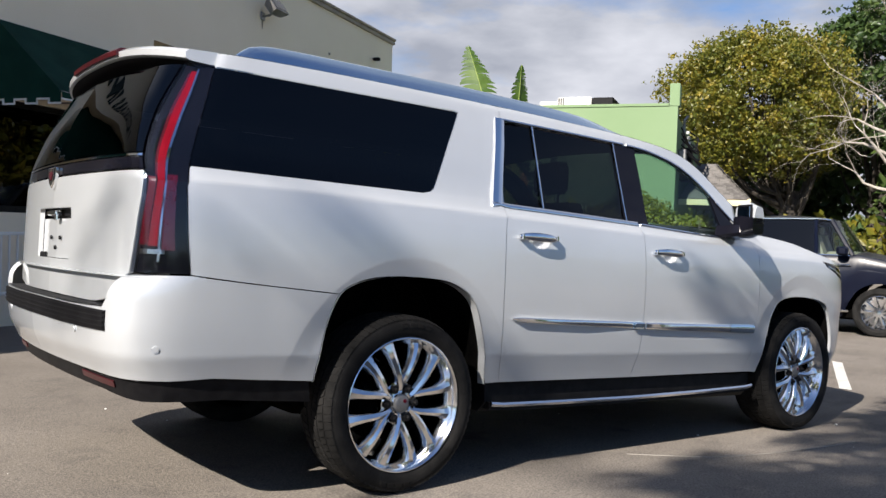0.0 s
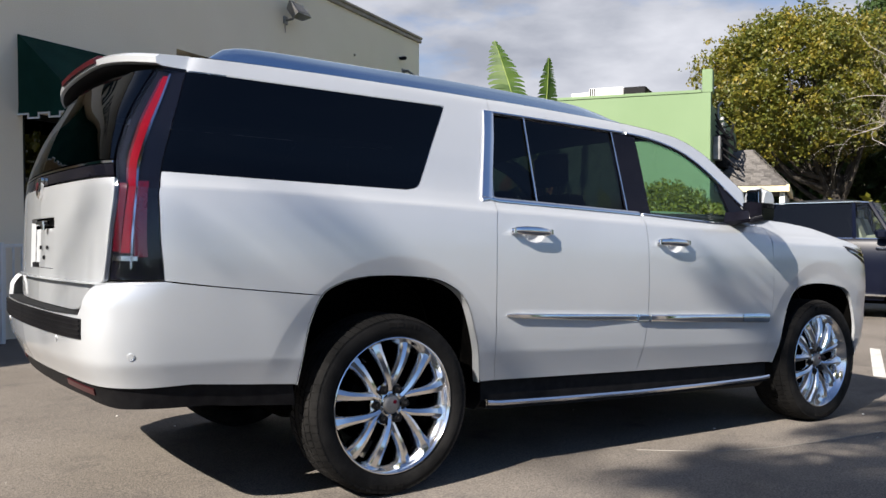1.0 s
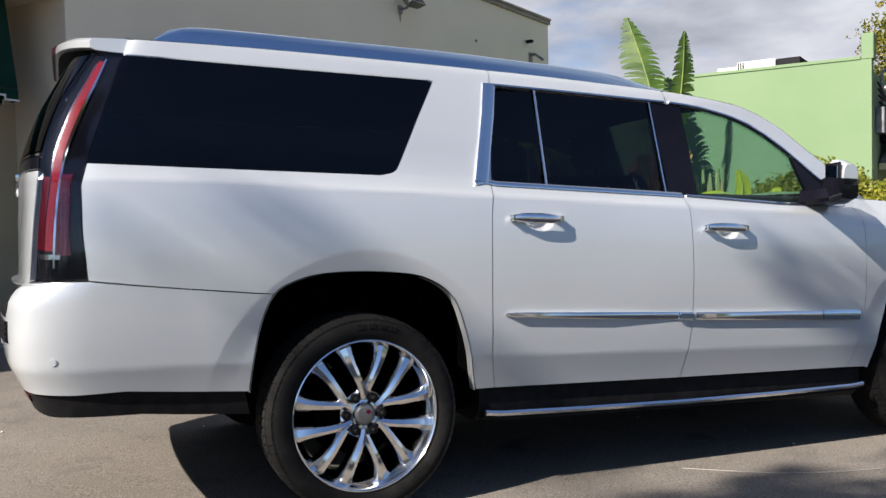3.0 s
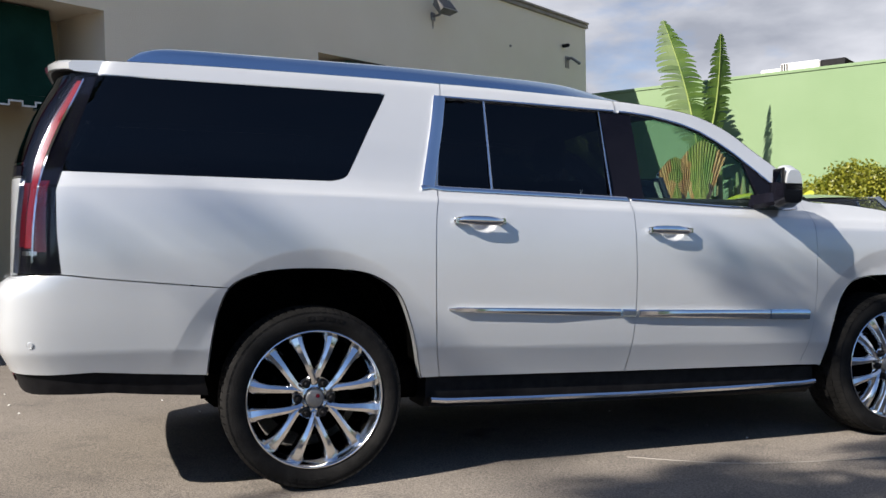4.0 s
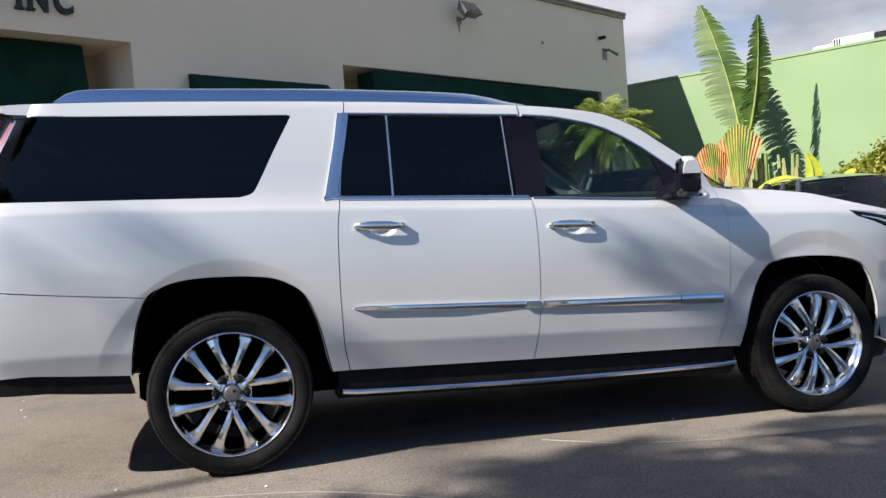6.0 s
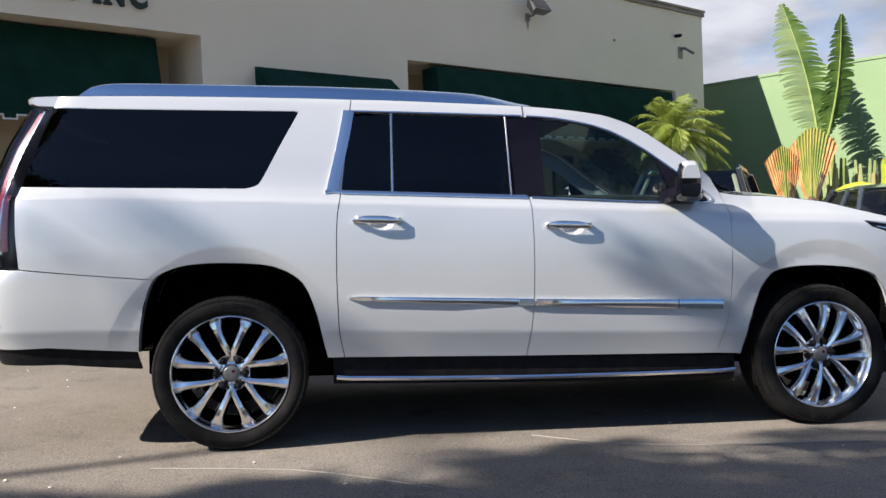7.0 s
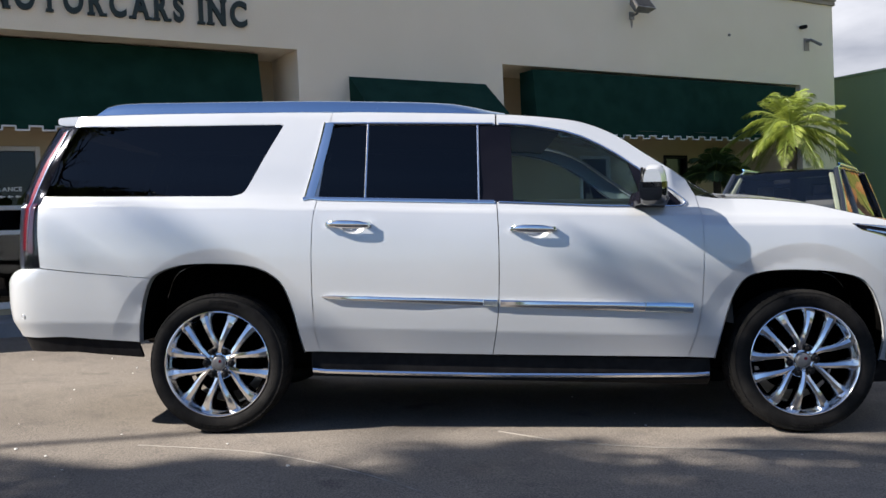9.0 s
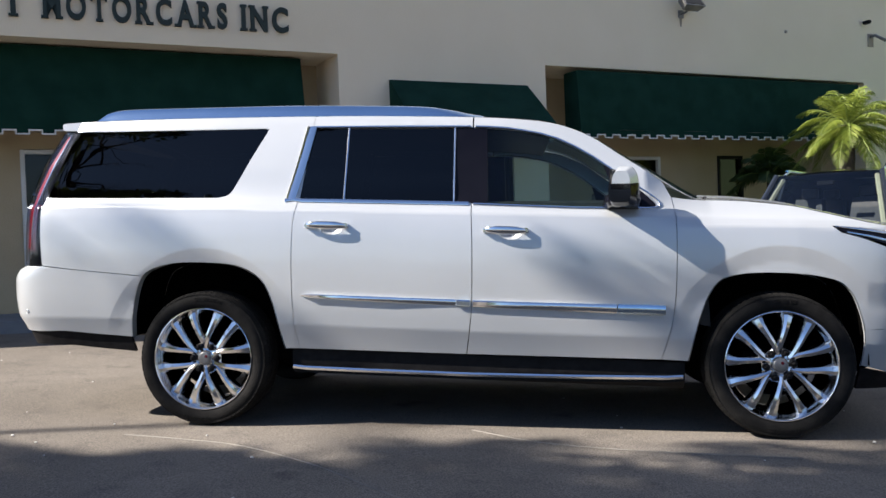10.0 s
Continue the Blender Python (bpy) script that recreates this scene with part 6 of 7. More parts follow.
def frond(leaf, rib, base, way, length, droop, leaflets, wide, rnd, thick=0.012, leaf_w=0.03, hang=0.25):
    """A feather leaf: an arched rib and narrow leaflets along both its sides."""
    way = Vector(way).normalized()
    side = way.cross(Vector((0, 0, 1)))
    side = side.normalized() if side.length > 0.05 else Vector((1, 0, 0))
    pts = []
    for k in range(9):
        t = k / 8
        pts.append(Vector(base) + way * length * t * (1 - 0.12 * t) + Vector((0, 0, -droop * length * t * t)))
    rib.tube(pts, [thick * (1 - 0.8 * k / 8) for k in range(9)], 5, False)
    for k in range(leaflets):
        t = 0.12 + 0.88 * k / leaflets
        i = min(7, int(t * 8))
        p = pts[i].lerp(pts[i + 1], t * 8 - i)
        ax = (pts[i + 1] - pts[i]).normalized()
        up = side.cross(ax).normalized()
        for s in (-1, 1):
            L = wide * math.sin(math.pi * min(0.97, 0.15 + 0.85 * t)) ** 0.6 * rnd.uniform(0.8, 1.1)
            v = (side * s * 0.8 + ax * 0.62 + up * rnd.uniform(0.0, 0.30) - Vector((0, 0, hang * rnd.uniform(0.8, 1.2)))).normalized()
            q = p + v * L * 0.55
            e = p + v * L + Vector((0, 0, -L * 0.18))
            w = ax.cross(v).cross(v).normalized() * leaf_w
            leaf.add([p - w * 0.5, p + w * 0.5, q + w, e, q - w], [(0, 1, 2, 3, 4)])


def palm(name, label, at, height, trunk_r, count, length, seed, low=-0.35, high=1.1, leaflets=26, wide=0.34, leaf_w=0.024, lean=(0, 0), hang=0.25, mat=None):
    rnd = random.Random(seed)
    t = thing(name, label, "palm tree", at=at)
    tr, rings = Shape(), []
    for k in range(22):
        f = k / 21
        r = trunk_r * (1.25 - 0.3 * f + 0.10 * (k % 2))
        rings.append([(lean[0] * f * f + r * math.cos(a), lean[1] * f * f + r * math.sin(a), height * f) for a in (2 * math.pi * i / 12 + 0.3 * k for i in range(12))])
    tr.loft(rings)
    part("trunk", tr, BARK, t, "rough ringed trunk", 20)
    lf, rb = Shape(), Shape()
    for k in range(count):
        a = k * 2.39996 + rnd.uniform(-0.2, 0.2)
        el = low + (high - low) * ((k + 0.5) / count)
        way = (math.cos(a) * math.cos(el), math.sin(a) * math.cos(el), math.sin(el))
        frond(lf, rb, (lean[0], lean[1], height - 0.03), way, length * rnd.uniform(0.85, 1.1), rnd.uniform(0.30, 0.55), leaflets, wide, rnd, 0.014, leaf_w, hang)
    part("crown", lf, mat or FROND, t, "arching feathery green fronds", 0)
    part("ribs", rb, STALK, t, "", 40)
    return t


def shop_ground(u, d):
    p = at_shop(u, d, 0)
    return Vector((p.x, p.y, bed_z(p.x, p.y)))


p = shop_ground(11.45, 1.30)
palm("date_palm", "small date palm with a rough trunk and feathery fronds", p, 2.72 - p.z, 0.125, 44, 1.36, 3, -0.45, 1.40, 44, 0.28, 0.0050, lean=(0.10, -0.06), hang=0.45)
# this palm's dark leaf colour carries the shade of the wall
p = shop_ground(10.75, 0.32)
palm("areca_palm", "bushy palm by the wall, its fronds coloured dark for the shade", p, 1.95 - p.z, 0.07, 26, 0.95, 4, 0.05, 1.45, 30, 0.30, 0.012, hang=0.5, mat=LEAF_DARK)


def banana_leaf(leaf, rib, base, tip, side, wide, rnd, sag=0.0, torn=True):
    """A long paddle leaf, folded along its rib and torn into drooping fingers where the wind has caught it."""
    base, tip, side = Vector(base), Vector(tip), Vector(side).normalized()
    pts = [Vector(base.lerp(tip, k / 24)) + side * 0.12 * math.sin(math.pi * k / 24) - Vector((0, 0, sag * (k / 24) ** 2)) for k in range(25)]
    rib.tube(pts, [0.030 * (1 - 0.85 * k / 24) for k in range(25)], 6, False)
    ax = (tip - base).normalized()
    nrm = ax.cross(side).normalized()
    span = (tip - base).length

    def on_rib(t):
        i = min(23, int(t * 24))
        return pts[i].lerp(pts[i + 1], t * 24 - i)

    for s in (-1, 1):
        t, droop, fold = 0.12, 0.25, 0.2
        while t < 0.985:
            t1 = min(0.99, t + (rnd.uniform(0.035, 0.11) / span if torn else 0.05))
            mid = (t + t1) / 2
            full = min(1.0, 0.10 + max(0.0, mid - 0.12) * 4.5) * (1 - mid ** 5) ** 0.8
            L = wide * full * (rnd.uniform(0.86, 1.04) if torn else 1.0)
            if torn:
                droop = 0.7 * droop + 0.3 * rnd.uniform(0.0, 0.75)
                fold = 0.6 * fold + 0.4 * rnd.uniform(-0.15, 0.5)
            end = rnd.uniform(0.15, 0.6) if torn else 1.0
            rows = []
            for u in (0.0, 0.35, 0.7, 0.9, 1.0):
                row = []
                for tt in (t, t1):
                    tt = mid + (tt - mid) * (1 - (1 - end) * max(0.0, (u - 0.6) / 0.4))
                    Lt = L if torn else wide * min(1.0, 0.10 + max(0.0, tt - 0.12) * 4.5) * (1 - tt ** 5) ** 0.8
                    row.append(on_rib(tt) + (side * s * 0.9 + ax * 0.40) * Lt * u + nrm * fold * Lt * u * (1 - 0.6 * u) - Vector((0, 0, droop * Lt * u * u)))
                rows.append(row)
            leaf.loft(rows, False, False)
            t = t1


bp = Vector((10.54, 10.13, 0))
bz = bed_z(bp.x, bp.y)
ban = thing("banana_plant", "tall banana plant with torn green paddle leaves", "plant", at=(bp.x, bp.y, bz + 0.0))
rnd = random.Random(11)
st = Shape()
for dx, dy, h in ((0, 0, 3.0), (0.22, 0.05, 2.6), (-0.18, 0.12, 2.2)):
    st.tube([(dx, dy, 0), (dx * 1.1, dy, h * 0.5), (dx * 1.3, dy * 1.2, h)], [0.13, 0.10, 0.06], 10)
part("stem", st, STALK, ban, "green stems")
R_ = Vector((0.84, -0.54, 0))
for base, tip, side, wd in (((-0.15, 0.1, 2.5), Vector((-0.28, 1.20, 5.95)), R_, 0.54), ((-0.16, 0.06, 2.6), Vector((0.22, -0.10, 5.42)), Vector((0.80, -0.05, 0.1)), 0.36)):
    lf, rb = Shape(), Shape()
    banana_leaf(lf, rb, base, tip, side, wd, rnd)
    lo = part("leaf", lf, BANANA, ban, "torn green paddle leaf", 0)
    part("midrib", rb, STALK, lo, "", 40)

# two pleated paddle leaves, green in the middle and browned along their sides
for (x, y), top, high, half, turn, lean, seed, green_to in (((9.17, 8.62), 3.0, 1.42, 0.40, 0.0, 0.05, 5, 0.66), ((8.80, 8.79), 2.70, 1.25, 0.31, 14, -0.08, 8, 0.30)):
    f = thing("fan_leaf_plant", "pleated fan-shaped leaf, green with browned orange sides", "plant", "fan leaves", at=(x, y, bed_z(x, y)), turn=-30 + turn)
    rnd = random.Random(seed)
    NU, NV = 30, 26
    grid = []
    for j in range(NV + 1):
        v = j / NV
        w = half * (0.09 + 0.91 * v ** 0.85)
        w *= 1 + 0.06 * noise.noise((v * 8, seed, 0))
        grid.append([Vector(((2 * i / NU - 1) * w + lean * v * v, (0.010 if i % 2 else -0.010) * v + 0.22 * (2 * i / NU - 1) ** 2 * w - 0.10 * v * v, top - high + high * v * (1 - 0.24 * abs(2 * i / NU - 1) ** 1.7) - 0.03 * (i % 2) * (v > 0.97))) for i in range(NU + 1)])
    cut = []
    for j in range(NV):
        v = (j + 0.5) / NV
        keep = [int(NU / 2 * (1 - green_to) * (1 + 0.7 * noise.noise((v * 6, seed, side)))) for side in (3, 9)]
        cut.append((min(NU // 2 - 1, max(1, keep[0])), NU - min(NU // 2 - 1, max(1, keep[1]))))
    strips = [Shape() for _ in range(4)]
    for j in range(NV):
        for i in range(NU):
            k = 1 if i < cut[j][0] else 0 if i < cut[j][1] else 3 if j < NV * 0.5 else 2
            strips[k].add([grid[j][i], grid[j][i + 1], grid[j + 1][i + 1], grid[j + 1][i]], [(0, 1, 2, 3)])
    for sh, nm, mat, lb in zip(strips, ("blade", "browned_edge", "browned_edge", "withered_edge"), (FAN, BROWNED, BROWNED, HUSK), ("pleated green blade", "browned orange side of the leaf", "browned orange side of the leaf", "dark withered edge of the leaf")):
        bm = bmesh.new()
        vs = [bm.verts.new(p) for p in sh.v]
        for q in sh.f:
            bm.faces.new([vs[a] for a in q])
        bmesh.ops.remove_doubles(bm, verts=bm.verts, dist=0.0005)
        bm.verts.index_update()
        one = Shape()
        one.add([p.co.copy() for p in bm.verts], [tuple(p.index for p in q.verts) for q in bm.faces])
        bm.free()
        part(nm, one, mat, f, lb, 0)
    z0 = top - high
    part("midrib", Shape().tube([grid[j][NU // 2] + Vector((0, -0.008, 0)) for j in range(0, NV + 1, 4)], [0.011 - 0.001 * k for k in range(NV // 4 + 1)], 6), STALK, f, "", 40)
    sheath = [[(dx * w, dy * w * 0.6, z0 - 0.45 + 0.65 * k) for dx, dy in ((-1, -0.4), (0, -1), (1, -0.4), (1, 0.4), (0, 1), (-1, 0.4))] for k, w in ((0.0, 0.07), (0.4, 0.10), (0.8, 0.085), (1.0, 0.04))]
    part("sheath", Shape().loft(sheath), HUSK, f, "dark brown withered sheath", 30)
    part("stalk", Shape().tube([(0, 0, 0), (0.03, 0, z0 * 0.6), (0, 0, z0 + 0.05)], [0.06, 0.045, 0.030], 8), STALK, f, "thick green stalk")
# columnar stems and a broad yellow leaf in the bed
rnd = random.Random(21)
for k in range(26):
    along, off = rnd.random(), rnd.uniform(-0.3, 0.3)
    x, y = 9.66 + 0.66 * along + 0.55 * off, 8.92 - 0.50 * along + 0.83 * off
    h = rnd.uniform(1.45, 2.10) - 0.15 * along - bed_z(x, y)
    c = thing("columnar_cactus", "upright pale green and tan columnar stem in the planted bed", "cactus", "columnar stems", at=(x, y, bed_z(x, y)))
    col, rings = Shape(), []
    lx, ly = rnd.uniform(-0.15, 0.15), rnd.uniform(-0.1, 0.1)
    for i in range(9):
        t = i / 8
        r = 0.034 * (1 if t < 0.85 else 1 - (t - 0.85) * 2.6)
        rings.append([(lx * t + r * (1 + 0.22 * (j % 2)) * math.cos(2 * math.pi * j / 12), ly * t + r * (1 + 0.22 * (j % 2)) * math.sin(2 * math.pi * j / 12), h * t) for j in range(12)])
    col.loft(rings)
    part("column", col, CACTUS if k % 3 else DRY, c, "ribbed column", 20)
YELLOW = foliage("yellow_green_leaf", (0.30, 0.36, 0.03), (0.42, 0.46, 0.04), (0.50, 0.50, 0.05))
for k, (x, y, low, tip, side, wide) in enumerate(((9.66, 7.45, 1.10, (0.06, -0.03, 1.90), (0.84, -0.54, 0), 0.15), (9.80, 7.42, 1.42, (-0.78, 0.55, 1.38), (0.30, 0.45, 0.75), 0.15), (9.30, 7.75, 1.05, (-0.35, 0.20, 1.36), (0.40, 0.60, 0.55), 0.13), (9.95, 7.30, 1.1, (0.45, -0.20, 1.62), (0.5, 0.3, 0.6), 0.14))):
    g = bed_z(x, y)
    yl = thing("broad_leaf_plant", "broad bright yellow-green leaf in the planted bed", "plant", "broad leaves", at=(x, y, g))
    lf, rb = Shape(), Shape()
    banana_leaf(lf, rb, (0, 0, low - g), (tip[0], tip[1], tip[2] - g), side, wide, random.Random(k), 0.12 if k else 0.0, False)
    lo = part("leaf", lf, YELLOW, yl, "bright yellow-green blade", 40)
    part("midrib", rb, STALK, lo, "", 40)
    part("stalk", Shape().tube([(0, 0, 0), (0, 0, low - g + 0.02)], 0.028, 6), STALK, yl, "", 40)


def shrub(at, radii, label, seed, mat, count=420, size=0.085):
    rnd = random.Random(seed)
    s = thing("shrub", label, "bush", at=at)
    lf, st = Shape(), Shape()
    clumps(lf, (0, 0, radii[2] * 0.85), radii, count, 18, 0.09, size, rnd, 0.72, 0.16, lambda c: c.z > 0)
    for k in range(7):
        a = k * 0.9
        limbs(st, (0.1 * math.cos(a), 0.1 * math.sin(a), 0), (math.cos(a) * 0.6, math.sin(a) * 0.6, 1), radii[2] * 0.8, 0.03, 1, rnd)
    part("leaves", lf, mat, s, "small yellow-green leaves", 0)
    part("stems", st, BARK, s, "", 40)


x, y = 12.6, 8.1
shrub((x, y, bed_z(x, y)), (1.80, 1.5, 1.34), "rounded clipped bush with small yellow-green leaves", 31, LEAF_BUSH, 2700, 0.052)
x, y = 8.3, 10.3
shrub((x, y, bed_z(x, y)), (0.8, 0.7, 0.75), "low dark shrub in the planted bed by the wall", 32, LEAF_DARK, 160)


def tree(name, label, at, trunk_h, trunk_r, crown, seed, mat, count, per, spread, size, bark=BARK, kids=3, depth=3, hollow=0.5):
    rnd = random.Random(seed)
    t = thing(name, label, "tree", at=at)
    sh = Shape()
    sh.tube([(0, 0, -0.2), (0.05, 0, trunk_h * 0.3), (0.0, 0.1, trunk_h * 0.7), (0.1, 0, trunk_h)], [trunk_r * 1.5, trunk_r * 1.05, trunk_r, trunk_r * 0.9], 12)
    for k in range(6):
        a = k * 1.05 + rnd.uniform(-0.2, 0.2)
        limbs(sh, (0.05, 0, trunk_h * rnd.uniform(0.75, 1.0)), (math.cos(a), math.sin(a), 0.75), crown[1][0] * 0.62, trunk_r * 0.5, depth - 1, rnd, 0.3, kids, 0.1)
    part("trunk", sh, bark, t, "dark forked trunk and limbs", 40)
    lf = Shape()
    for c, r, share in ((crown[0], crown[1], 1.0), *crown[2]):
        clumps(lf, c, r, int(count * share), per, spread, size, rnd, hollow, 0.35)
    part("crown", lf, mat, t, "uneven crown of small leaves", 0)
    return t


# the large tree beyond the green building, a bare tree and the growth behind
def lobed_tree(name, label, at, trunk_h, trunk_r, centre, radii, seed, mat, lobes, per_lobe, size, low=-0.5):
    """A broad tree whose crown is a dome of many separate leafy lobes with gaps between them."""
    rnd = random.Random(seed)
    t = thing(name, label, "tree", at=at)
    c = Vector(centre)
    wood = Shape()
    wood.tube([(0, 0, -0.2), (0.06, 0.02, trunk_h * 0.35), (0.0, 0.08, trunk_h * 0.7), (0.08, 0.05, trunk_h)], [trunk_r * 1.5, trunk_r * 1.1, trunk_r, trunk_r * 0.9], 12)
    leaves = Shape()
    for k in range(lobes):
        h = 1 - (1 - low) * (k + 0.5) / lobes
        a = k * 2.39996 + rnd.uniform(-0.3, 0.3)
        f = math.sqrt(1 - min(1.0, h * h)) * rnd.uniform(0.86, 1.06)
        reach = rnd.uniform(0.72, 1.0)
        p = c + Vector((radii[0] * f * math.cos(a) * reach, radii[1] * f * math.sin(a) * reach, radii[2] * h * rnd.uniform(0.88, 1.05)))
        r = rnd.uniform(0.62, 1.05) * radii[0] / 3.5
        clumps(leaves, p, (r, r, r * 0.62), per_lobe, 8, 0.11, size, rnd, 0.55, 0.5)
        start = Vector((0.04, 0.05, trunk_h * rnd.uniform(0.55, 1.0)))
        knee = start.lerp(p, 0.5) + Vector((rnd.gauss(0, 0.2), rnd.gauss(0, 0.2), -0.12 * (p - start).length))
        if k % 4 == 0:
            run = spline([start, knee, p], 4)
            wood.tube(run, [trunk_r * 0.34 * (1 - 0.88 * i / (len(run) - 1)) for i in range(len(run))], 6, False)
    part("trunk", wood, BARK, t, "dark forked trunk and limbs", 40)
    part("crown", leaves, mat, t, "golden and olive clusters of leaves", 0)
    return t


x, y = 27.16, 13.05
z = bed_z(x, y)
lobed_tree("broadleaf_tree", "large spreading tree with olive and golden green leaves", (x, y, z), 3.0 - z, 0.36, (-0.65, 1.05, 5.95 - z), (3.4, 3.4, 2.65), 41, LEAF_OLIVE, 84, 92, 0.088, -0.85)
x, y = 31.6, 12.0
z = bed_z(x, y)
lobed_tree("broadleaf_tree", "tall dark green tree standing behind the bare branches", (x, y, z), 3.5 - z, 0.35, (0.0, 0.0, 7.0 - z), (3.0, 3.0, 3.6), 43, LEAF_DARK, 46, 50, 0.16, -0.8)
rnd = random.Random(47)
x, y = 23.2, 6.75
bare = thing("bare_tree", "bare tree with pale grey tangled branches", "tree", at=(x, y, bed_z(x, y)))
sh = Shape()
sh.tube([(0, 0, -0.2), (-0.1, 0.1, 2.0), (-0.3, 0.2, 4.0)], [0.20, 0.16, 0.12], 10)
for k in range(7):
    a = 1.5 + k * 0.42
    limbs(sh, (-0.28, 0.2, 3.2 + 0.42 * k), (math.cos(a) * 0.9, math.sin(a) * 0.9, 0.35 + 0.08 * k), 1.9, 0.065, 5, rnd, 0.6, 3, 0.08)
part("trunk", sh, GREYBARK, bare, "tangled leafless grey branches", 40)
for i, (x, y, h, r, mat) in enumerate(((30.5, 6.0, 2.2, 4.0, LEAF_DARK), (34.0, 18.5, 2.2, 3.6, LEAF_DARK), (36.0, 10.0, 2.5, 4.6, LEAF_DARK), (33.0, 1.5, 2.5, 4.2, LEAF_OLIVE), (31.0, 23.5, 2.2, 3.0, LEAF_OLIVE))):
    tree("background_tree", "leafy dark green tree in the distance behind the yard", (x, y, bed_z(x, y)), h, 0.3, ((0, 0, h + r * 0.55), (r, r, r * 0.72), ()), 51 + i, mat, 520, 16, 0.38, 0.30, depth=2)
far = Shape()
rnd = random.Random(61)
for k in range(900):
    a = rnd.uniform(-0.25, 6.03)
    d = rnd.uniform(48, 60)
    if 0.75 < a < 2.2 and rnd.random() < 0.3:
        continue
    x, y = d * math.cos(a), d * math.sin(a)
    c = Vector((x, y, rnd.uniform(0.0, 5.0) * (0.7 + 0.4 * noise.noise((a * 4, 0, 0)))))
    for _ in range(9):
        leaf_quad(far, c + Vector((rnd.gauss(0, 0.9), rnd.gauss(0, 0.9), rnd.gauss(0, 0.7))), rnd.uniform(0.7, 1.3), rnd)
solo("far_trees", far, LEAF_DARK, "distant dark green belt of trees round the yard", "trees", kind="stuff", angle=0)
hedge = Shape()
for k in range(420):
    t = rnd.random()
    c = Vector((27.5 + rnd.gauss(0, 0.5), -2 + 22 * t, rnd.uniform(-0.3, 1.7)))
    for _ in range(12):
        leaf_quad(hedge, c + Vector((rnd.gauss(0, 0.3), rnd.gauss(0, 0.3), rnd.gauss(0, 0.25))), rnd.uniform(0.12, 0.3), rnd)
solo("undergrowth", hedge, LEAF_OLIVE, "tangled undergrowth below the large tree", "bushes", kind="stuff", angle=0)

# unseen palms and a leafy tree beyond the near edge of the yard, added for the shade they cast on the asphalt and the
# car
for i, (gx, gy, h, n, L) in enumerate(((-0.4, -3.3, 9.2, 16, 2.5), (1.4, -3.70, 9.6, 13, 2.4), (3.6, -3.0, 9.6, 18, 2.6), (0.5, -2.9, 10.0, 7, 2.5), (3.5, -2.8, 9.8, 8, 2.4), (4.8, -2.8, 9.4, 18, 2.8))):
    x, y = gx - 1.25 * h, gy - 0.41 * h
    palm("yard_palm", "tall palm at the edge of the yard with long fronds", (x, y, ground_at(x, y)), h, 0.085, n, L, 71 + i, -0.35, 1.0, 17 if n > 12 else 20, 0.85 if n > 12 else 0.70, 0.055 if n > 12 else 0.034)
# added sparse palm, out of view, that streaks the car's rear side with shade
x, y = 0.1 - 1.25 * 13.5, -0.90 - 0.41 * 13.5
palm("yard_palm", "unseen thin palm with few fronds, added for its streaks of shade", (x, y, ground_at(x, y)), 13.5, 0.045, 3, 1.5, 93, 0.0, 0.8, 10, 0.45, 0.015)
x, y = 7.2 - 1.25 * 12.0, -4.6 - 0.41 * 12.0
tree("shade_tree", "leafy tree at the edge of the yard", (x, y, ground_at(x, y)), 8.6, 0.26, ((0.0, 0.0, 12.0), (2.9, 2.3, 1.3), ()), 81, LEAF_DARK, 330, 14, 0.25, 0.20, depth=3)


# ---- parked vehicles ----
NAVY = surface("dark_navy_paint", (0.002, 0.003, 0.010), (0.004, 0.006, 0.015), 0.30, 2.0, 500.0, 0.0, 0.0, 0.08, 0.2)
BLUEGREY = surface("slate_blue_paint", (0.020, 0.024, 0.031), (0.028, 0.033, 0.042), 0.22, 2.0, 500.0, 0.0, 0.3, 1.0)
CREAM = surface("cream_leather", (0.42, 0.40, 0.26), (0.50, 0.47, 0.32), 0.6, 8.0, 150.0, 0.2)
CARGLASS = glass("car_glass", (0.52, 0.58, 0.60), 0.0, 1.6)
SCREEN = glass("screen_glass", (0.62, 0.68, 0.72), 0.0, 1.85)
HEADLENS = surface("headlamp_lens", (0.55, 0.57, 0.60), (0.70, 0.72, 0.74), 0.10, 6.0, 120.0, 0.0, 0.3, 1.0)


